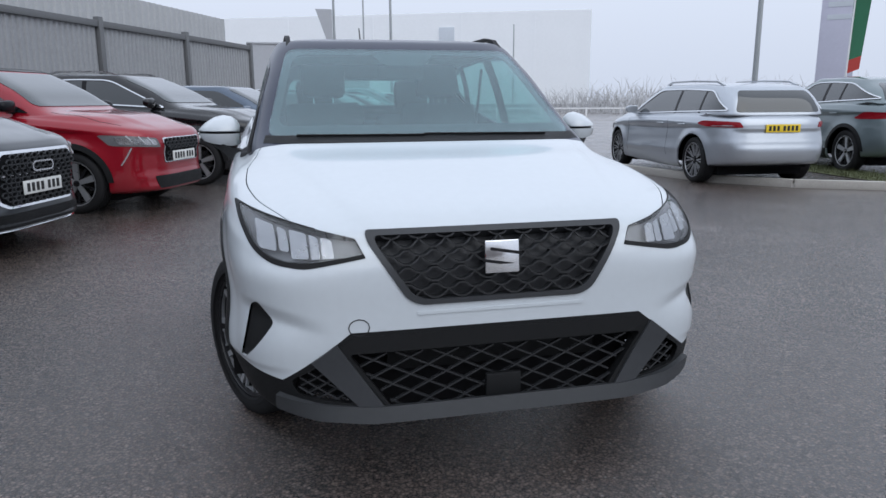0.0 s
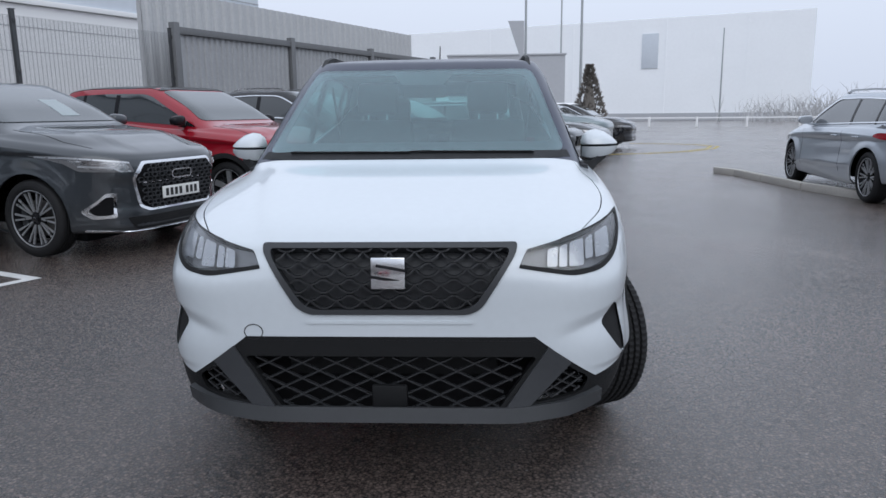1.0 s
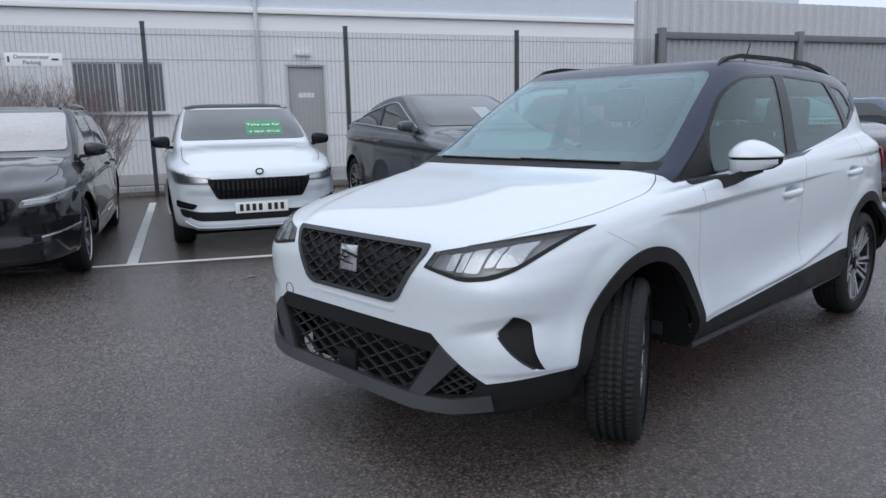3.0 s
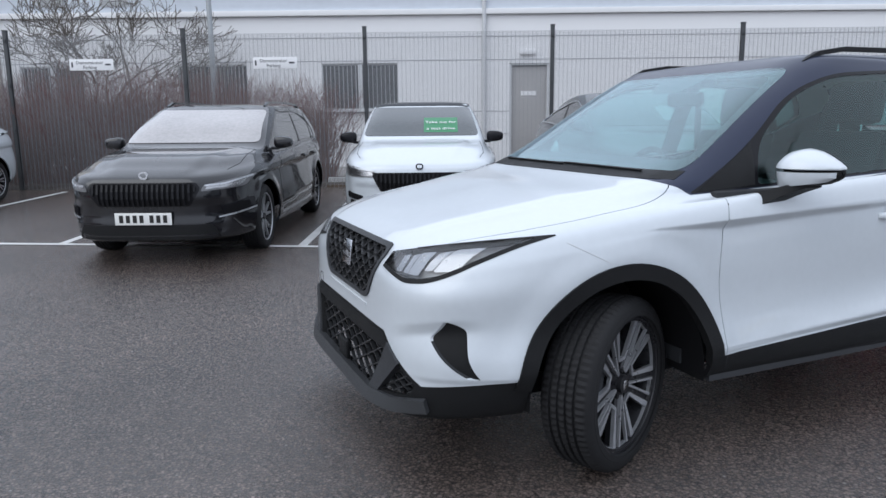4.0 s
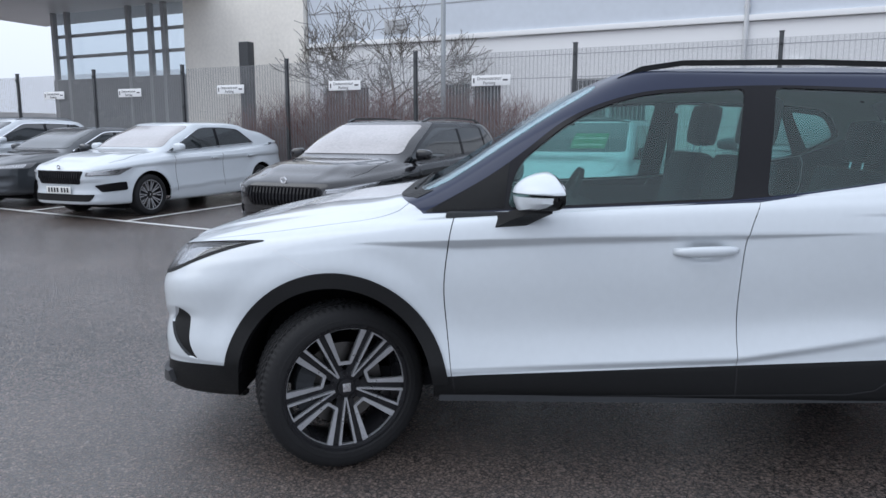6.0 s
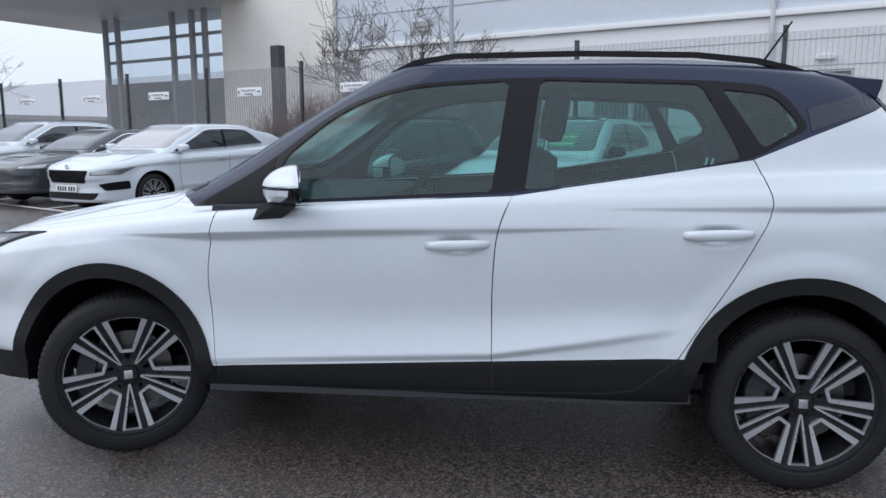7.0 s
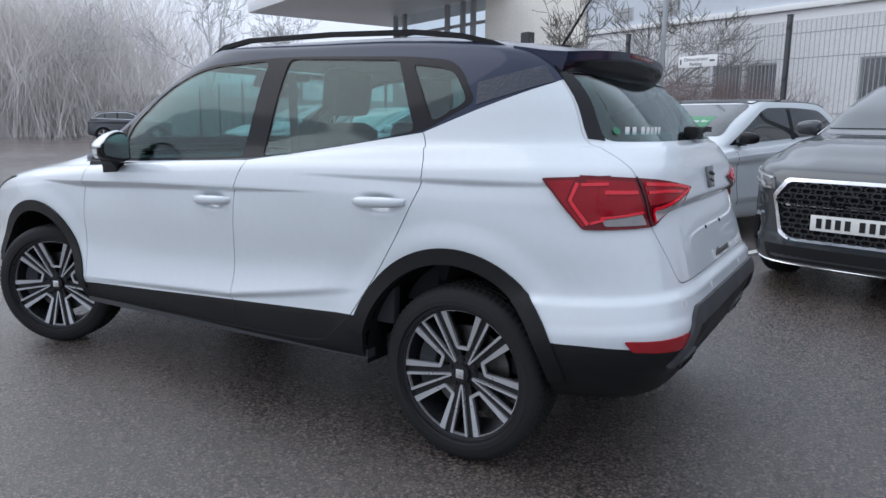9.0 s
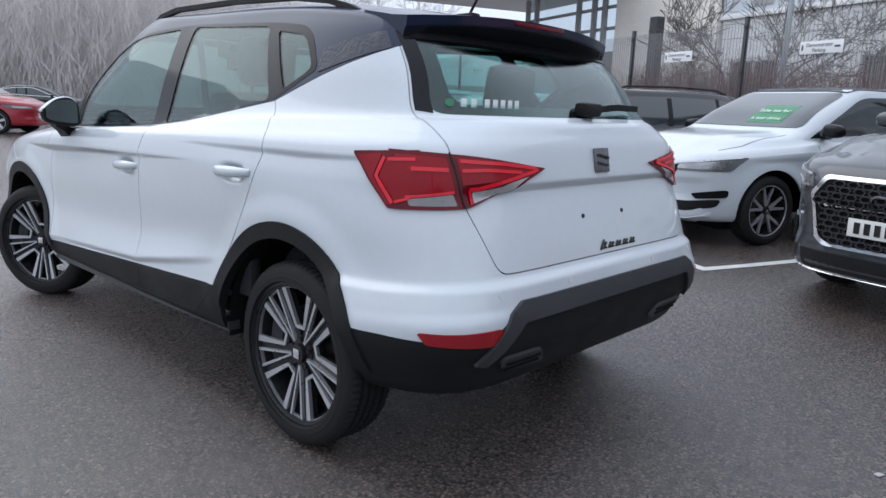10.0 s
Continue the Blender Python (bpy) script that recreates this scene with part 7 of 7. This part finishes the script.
# seams on cladding and body
for s in (0, 1):
    for line in ([(-0.868, 0.40), (-0.86, 0.325)], [(0.187, 0.45), (0.19, 0.33)], [(0.836, 0.487), (0.70, 0.37), (0.60, 0.352), (-0.86, 0.312)]):
        sm = sk.seam(line, "side", 0.005)
        part("seam", sm.mirrored() if s else sm, SEAM, hero, "", 0)
    for line in ([(-1.56, 0.88), (-1.40, 0.80)],):
        sm = sk.seam(line, "side", 0.0016)
        part("seam", sm.mirrored() if s else sm, FRAMEGREY, hero, "", 0)
for s in (1, -1):
    part("sill_strip", Geo().sweep([(s * 0.838, -0.92, 0.312), (s * 0.846, -0.2, 0.320), (s * 0.846, 0.4, 0.328), (s * 0.838, 0.90, 0.336)], 0.05, 0.034), SATIN, hero, "grey strip along the sill")

# cabin: dashboard, wheel, seats
part("dashboard", Geo().box((0, -0.62, 0.93), (1.36, 0.62, 0.20), None, 0.07).box((0, -0.86, 1.005), (1.36, 0.45, 0.06), None, 0.025), TRIM, hero, "dark dashboard")
part("cabin_floor", Geo().box((0, 0.35, 0.36), (1.46, 2.6, 0.06)), TRIM, hero)
whl = Geo()
m = pose(-0.36, -0.30, 0.96, 65, 0, 0)
ringp = [m @ Vector((0.18 * math.cos(t), 0.18 * math.sin(t), 0)) for t in np.linspace(0, 2 * math.pi, 33)[:-1]]
whl.sweep(ringp, 0.026, 0.026, m.to_3x3() @ Vector((0, 0, 1)), True)
for a in (0, 180, 270):
    whl.rod(m @ Vector((0.05 * math.cos(radians(a)), 0.05 * math.sin(radians(a)), 0)), m @ Vector((0.175 * math.cos(radians(a)), 0.175 * math.sin(radians(a)), 0)), 0.016)
whl.rod(m @ Vector((0, 0, -0.14)), m @ Vector((0, 0, 0.02)), 0.06, 0.055, 16)
part("steering_wheel", whl, TRIM, hero, "black steering wheel")


def seat(x, y, w=0.50, back=0.62, name="seat"):
    s = part(name, Geo().box((x, y, 0.60), (w, 0.50, 0.18), None, 0.06), CLOTH, hero, "charcoal cloth seat")
    part("backrest", Geo().box((x, y + 0.27, 0.60 + back / 2), (w * 0.96, 0.14, back), pose(0, 0, 0, -14, 0, 0), 0.055), CLOTH, s)
    part("headrest", Geo().box((x, y + 0.39, 0.60 + back + 0.12), (0.27, 0.10, 0.20), pose(0, 0, 0, -10, 0, 0), 0.045), CLOTH, s)
    for d in (-0.06, 0.06):
        part("headrest_stem", Geo().rod((x + d, y + 0.35, 0.60 + back - 0.03), (x + d, y + 0.37, 0.60 + back + 0.06), 0.006), CHROME, s)


seat(-0.36, 0.02), seat(0.36, 0.02)
seat(-0.36, 0.85, 0.60, 0.54, "rear_seat"), seat(0.36, 0.85, 0.60, 0.54, "rear_seat")
part("parcel_shelf", Geo().box((0, 1.48, 1.07), (1.20, 0.50, 0.03), None, 0.01), TRIM, hero)
part("cabin_mirror", Geo().box((0, -0.34, 1.36), (0.24, 0.03, 0.065), None, 0.014).rod((0, -0.34, 1.37), (0, -0.34, 1.42), 0.012), TRIM, hero, "rear-view mirror")
part("sensor_housing", Geo().box((0, -0.29, 1.435), (0.22, 0.10, 0.04), None, 0.015), TRIM, hero)
for s in (1, -1):
    part("door_card", Geo().box((s * 0.80, 0.05, 0.74), (0.05, 1.9, 0.56), None, 0.02), TRIM, hero)
    part("belt_strap", Geo().box((s * 0.60, 0.30, 1.10), (0.006, 0.045, 0.62), pose(0, 0, 0, -6, s * 8, 0)), TRIM, hero)

# the glasshouse stands a little taller than its sections
ROOF_LIFT = 0.025
for ob in hero.children_recursive:
    if ob.type == "MESH" and ob.matrix_basis == Matrix.Identity(4) and (ob.parent == hero or ob.parent.matrix_basis == Matrix.Identity(4)):
        for v in ob.data.vertices:
            u = min(1.0, max(0.0, (v.co.z - 1.10) / 0.30))
            v.co.z += ROOF_LIFT * u * u * (3 - 2 * u)

# ---------- the far side, its mist put into pale colours ---
far = thing("white_warehouse", "tall white warehouse painted paler for haze", "building", pose(33, 69, 0, 0, 0, 157))
part("wall", Geo().box((32, -6, 5.3), (64, 12, 10.6)), FARWALL, far, "", 0)
part("roof", Geo().box((32, -6, 10.62), (63.9, 11.9, 0.06)), FARWALL, far, "", 0)
part("plinth", Geo().box((32, 0.03, 0.4), (64, 0.1, 0.8), None, 0.02), FARGREY, far, "", 0)
for x in (6.0, 14.0, 24.0, 34.0, 44.0, 54.0):
    part("panel_joint", Geo().box((x, 0.02, 5.6), (0.16, 0.06, 9.6)), FARWALL, far, "", 0)
part("window", Geo().box((15.6, 0.05, 7.3), (1.7, 0.10, 3.6), None, 0.03), CLADUP, far, "tall pale window strip")
block = thing("grey_block", "low grey block painted paler for haze", "building", pose(-2.2, 57.5, 0))
part("wall", Geo().box((4.9, 4, 2.9), (9.8, 8, 5.8)), FARGREY, block, "", 0)
part("roof", Geo().box((4.9, 4, 5.86), (10.0, 8.2, 0.14), None, 0.03), FARGREY, block, "", 0)
for x, y, h in ((3.0, 37.5, 9.5), (5.7, 34.5, 8.5), (7.4, 59.0, 13.0), (23.3, 66.0, 8.6)):
    lamp_post(x, y, h, 0.09, "pale lamp post in the mist")
lamp_post(11.2, 11.9, 8.0, 0.075)
bn = thing("hanging_banner", "grey triangular banner on a pole", "banner", pose(2.55, 37.4, 4.9))
part("cloth", prism([(-0.55, 1.3), (0.35, 1.3), (0.35, -1.0), (0.1, -0.6)], "front", -0.02, 0.02), FARGREY, bn)

# conical evergreen
rng = random.Random(4)
g = Geo()
for k in range(900):
    z = rng.random() ** 0.8 * 2.8
    r = 0.95 * (1 - z / 2.95) * rng.uniform(0.8, 1.03)
    t = rng.uniform(0, 2 * math.pi)
    c = Vector((r * math.cos(t), r * math.sin(t), z + 0.12))
    d = Vector((math.cos(t), math.sin(t), 0.9)).normalized()
    s = d.cross(Vector((rng.gauss(0, 1), rng.gauss(0, 1), rng.gauss(0, 1)))).normalized() * 0.05
    g.add([c - s, c + s, c + d * 0.16], [(0, 1, 2)])
con = thing("conical_evergreen", "dark clipped conical evergreen", "tree", pose(4.6, 24.1, 0))
part("crown", g, CONIFER, con, "", 0)
part("trunk", Geo().rod((0, 0, 0), (0, 0, 2.85), 0.5, 0.02, 12), CONIFER, con)

# feather flag and tall sign board
fl = thing("feather_flag", "green feather flag with a red foot on a white pole", "flag", pose(11.4, 9.2, 0, 0, 0, -42))
part("pole", Geo().rod((0, 0, 0), (0.10, 0, 5.2), 0.022, 0.012, 8), SIGNWHITE, fl)
v, f = [], []
for i in range(13):
    t = i / 12
    z = 1.75 + 3.3 * t
    w = 0.24 + 0.22 * t
    v += [(0.03 + 0.02 * t, 0.03 * math.sin(6 * t), z), (0.03 + w, 0.05 * math.sin(5 * t + 1), z + 0.1)]
f = [(2 * i, 2 * i + 1, 2 * i + 3, 2 * i + 2) for i in range(12)]
part("flag_foot", Geo().add(v[:4], f[:1]), REDFLAG, fl, "red cloth", 0)
part("flag_cloth", Geo().add(v[2:], f[:11]), GREENFLAG, fl, "green cloth")
sb = thing("totem_sign", "tall pale lilac dealership sign board", "sign", pose(15.2, 13.8, 0, 0, 0, -42))
part("board", Geo().box((0, 0, 2.7), (0.95, 0.14, 3.9), None, 0.03), LILAC, sb)
part("post", Geo().box((0, 0.02, 0.4), (0.30, 0.10, 0.8), None, 0.01), POLE, sb)
for k in range(3):
    part("lettering_bar", Geo().box((0, -0.075, 4.2 - 0.35 * k), (0.62, 0.01, 0.14)), CLADUP, sb)

# kerbed verge with grass beside the silver estate
KERB = [(5.05, 10.2), (5.25, 9.6), (5.3, 8.4), (5.38, 7.0), (5.75, 5.45), (6.5, 4.5), (7.5, 3.9), (9.0, 3.3), (12.0, 2.6), (16.0, 2.2)]
kd = [Vector((*p, 0)) for p in dense(KERB, 0.9, False)]
kerb = structure("kerb", Geo().sweep([p + Vector((0, 0, 0.03)) for p in kd], 0.10, 0.06), CONCRETE, "weathered concrete kerb edging the verge")
km = Geo().box((0, 0, 0.055), (1.0, 0.125, 0.12), None, 0.015).mesh("kerbstone")
km.materials.append(CONCRETE)
for a, b in zip(kd, kd[1:]):
    st = part("kerbstone", km, CONCRETE, kerb)
    c = (a + b) / 2
    st.matrix_basis = pose(c.x, c.y, 0, 0, 0, math.degrees(math.atan2(b.y - a.y, b.x - a.x))) @ Matrix.Diagonal(((b - a).length - 0.012, 1, 1, 1))
v = [(p.x + 0.08, p.y + 0.02, 0.012) for p in kd]
bank = Geo()
kk = len(kd)
bank.add([(p.x, p.y, 0.02) for p in kd] + [(p.x + 14, p.y + 8, 0.02) for p in kd], [(i, kk + i, kk + i + 1, i + 1) for i in range(kk - 1)])
structure("verge_paving", bank, ASPHALT, "damp asphalt bays behind the kerb", None, 0)
gp = [(8.6, 4.2), (9.0, 5.6), (9.2, 7.2), (9.0, 8.6), (8.4, 8.9), (8.15, 7.5), (8.1, 5.8), (8.0, 4.4)]
structure("grass_strip", Geo().add([(x, y, 0.03) for x, y in gp], [tuple(range(8))]), GRASS, "thin winter grass between the bays", None, 0)
rng = random.Random(8)
g = Geo()
for _ in range(2600):
    x, y = rng.uniform(8.0, 9.2), rng.uniform(4.2, 8.9)
    if inside((x, y), gp):
        d, h = rng.uniform(0, 6.28), rng.uniform(0.03, 0.08)
        s = Vector((math.cos(d), math.sin(d), 0)) * 0.006
        p = Vector((x, y, 0.03))
        g.add([p - s, p + s, p + Vector((rng.gauss(0, 0.02), rng.gauss(0, 0.02), h))], [(0, 1, 2)])
tagged(part("grass", g, GRASS, None, "", 0), "thin blades of damp winter grass", "grass", "", "stuff")
painted_line([(3.4, 16.2), (5.2, 16.6), (6.6, 17.4), (7.8, 18.9), (8.4, 20.3), (8.2, 21.6), (7.2, 22.6), (6.0, 23.1)], 0.09, YELLOWPAINT, "worn yellow edge line on the asphalt")
painted_line([(3.4, 16.4), (5.15, 16.8), (6.45, 17.58), (7.6, 19.0), (8.15, 20.3), (7.98, 21.5), (7.05, 22.4), (5.95, 22.85)], 0.09, YELLOWPAINT, "worn yellow edge line on the asphalt")
kr = thing("knee_rail", "low white rail before the warehouse", "rail", pose(6.5, 50, 0, 0, 0, -22))
for k in range(9):
    part("post", Geo().box((3.2 * k, 0, 0.35), (0.14, 0.14, 0.7), None, 0.02), SIGNWHITE, kr)
part("rail", Geo().box((12.8, 0, 0.62), (26, 0.06, 0.10), None, 0.02), SIGNWHITE, kr)


def hedge(a, b, h, depth, n, seed, material, label, r=0.03):
    """A tangle of twigs along a line."""
    rng = random.Random(seed)
    g = Geo()
    a, b = Vector((*a, 0)), Vector((*b, 0))
    for _ in range(n):
        p = a.lerp(b, rng.random()) + Vector((rng.gauss(0, depth), rng.gauss(0, depth), 0))
        q = p
        d = Vector((rng.gauss(0, 0.3), rng.gauss(0, 0.3), 1)).normalized()
        hh = h * rng.uniform(0.5, 1.1)
        for i in range(3):
            e = q + d * hh / 3
            g.rod(q, e, r, r * 0.7, 3, False)
            s = (d + Vector((rng.gauss(0, 0.8), rng.gauss(0, 0.8), 0.2))).normalized()
            g.rod(e, e + s * hh * 0.35, r * 0.7, r * 0.25, 3, False)
            q = e
            d = (d + Vector((rng.gauss(0, 0.2), rng.gauss(0, 0.2), 0))).normalized()
    return tagged(part("hedge", g, material, None, label, 0), label, "hedge", "", "stuff")


# Pale base colour stands in for haze over hedge and scrub.
HEDGE = surf("haze_painted_hedge_twigs", (0.52, 0.52, 0.525), 0.95, 0, 0.2, 0.5)
PALE = surf("weathered_boards", (0.40, 0.39, 0.385), 0.9, 0, 0.15, 1.0, rand=0.5)
hedge((26, 64), (70, 20), 2.0, 1.5, 1800, 3, HEDGE, "bare hedge painted pale for haze")
hedge((36, 70), (95, 10), 2.8, 3.0, 900, 13, HEDGE, "far belt of bare scrub, painted pale for haze")

# boarded boundary fence with trees behind it
bf = thing("board_fence", "weathered close-boarded boundary fence", "fence", pose(-52, -33, 0, 0, 0, -30))
bd = Geo().box((0, 0, 1.5), (0.284, 0.03, 3.0), None, 0.004).mesh("board")
bd.materials.append(PALE)
for k in range(250):
    ob = part("board", bd, PALE, bf)
    ob.location = (0.29 * k, 0.008 * (k % 2), 0)
for z in (0.5, 1.6, 2.7):
    part("rail", Geo().box((36, 0.06, z), (72.5, 0.06, 0.1)), PALE, bf)
# The woodland's haze is painted: pale twigs, no mist in the air.
WOOD = surf("haze_painted_wood_twigs", (0.64, 0.61, 0.59), 0.95, 0, 0.2, 0.5)
hedge((-31, -46), (18, -70), 10.5, 4.5, 15000, 23, WOOD, "bare woodland behind the boundary fence, painted pale for haze", 0.013)
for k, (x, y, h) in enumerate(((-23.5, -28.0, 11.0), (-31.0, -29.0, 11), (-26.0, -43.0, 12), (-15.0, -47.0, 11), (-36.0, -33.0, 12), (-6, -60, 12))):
    bare_tree("bare_tree", "tall bare tree painted pale for haze", pose(x, y, 0, 0, 0, 40 * k), h, 60 + k, FARBARK, 1.15, 5, 0.24 if k < 1 else 0.17, 0.014, (2, 3), 1, 0.13)
parked_car("misty_suv", "dark grey sport utility car in the mist", parked_at(-23.0, -32.2, 145, 1.34), GREY, SUVL, 2.68, 0.35, 0.25, "five", LAMP_LOW, None, None, None)
parked_car("red_hatchback", "red hatchback across the car park", parked_at(-4.4, -19.8, 135, 1.3), RED, HATCH, 2.6, 0.33, 0.235, "five", LAMP_LOW, None, None, None)
parked_car("black_saloon", "black saloon across the car park", parked_at(-9.5, -29.2, 150, 1.4), BLACK, SALOON, 2.8, 0.335, 0.24, "five", LAMP_LOW, None, None, None)

# litter on the wet ground
leaf = thing("fallen_leaf", "curled dark brown leaf on wet asphalt", "leaf", pose(-3.173, -0.856, 0, 0, 0, 35))
part("blade", Geo().sweep([(-0.045, 0, 0.004), (-0.015, 0.004, 0.006), (0.015, 0.002, 0.011), (0.045, -0.004, 0.022)], 0.045, 0.003, (0, 0, 1)), BARK, leaf)
part("stalk", Geo().rod((-0.045, 0, 0.004), (-0.085, 0.012, 0.004), 0.002), BARK, leaf)
scrap = thing("paper_scrap", "pale scrap of damp paper on wet asphalt", "litter", pose(-0.485, 2.851, 0, 0, 0, -20))
part("sheet", Geo().sweep([(-0.016, 0, 0.003), (0, 0.002, 0.005), (0.016, 0, 0.004)], 0.02, 0.003, (0, 0, 1)), PALE, scrap)
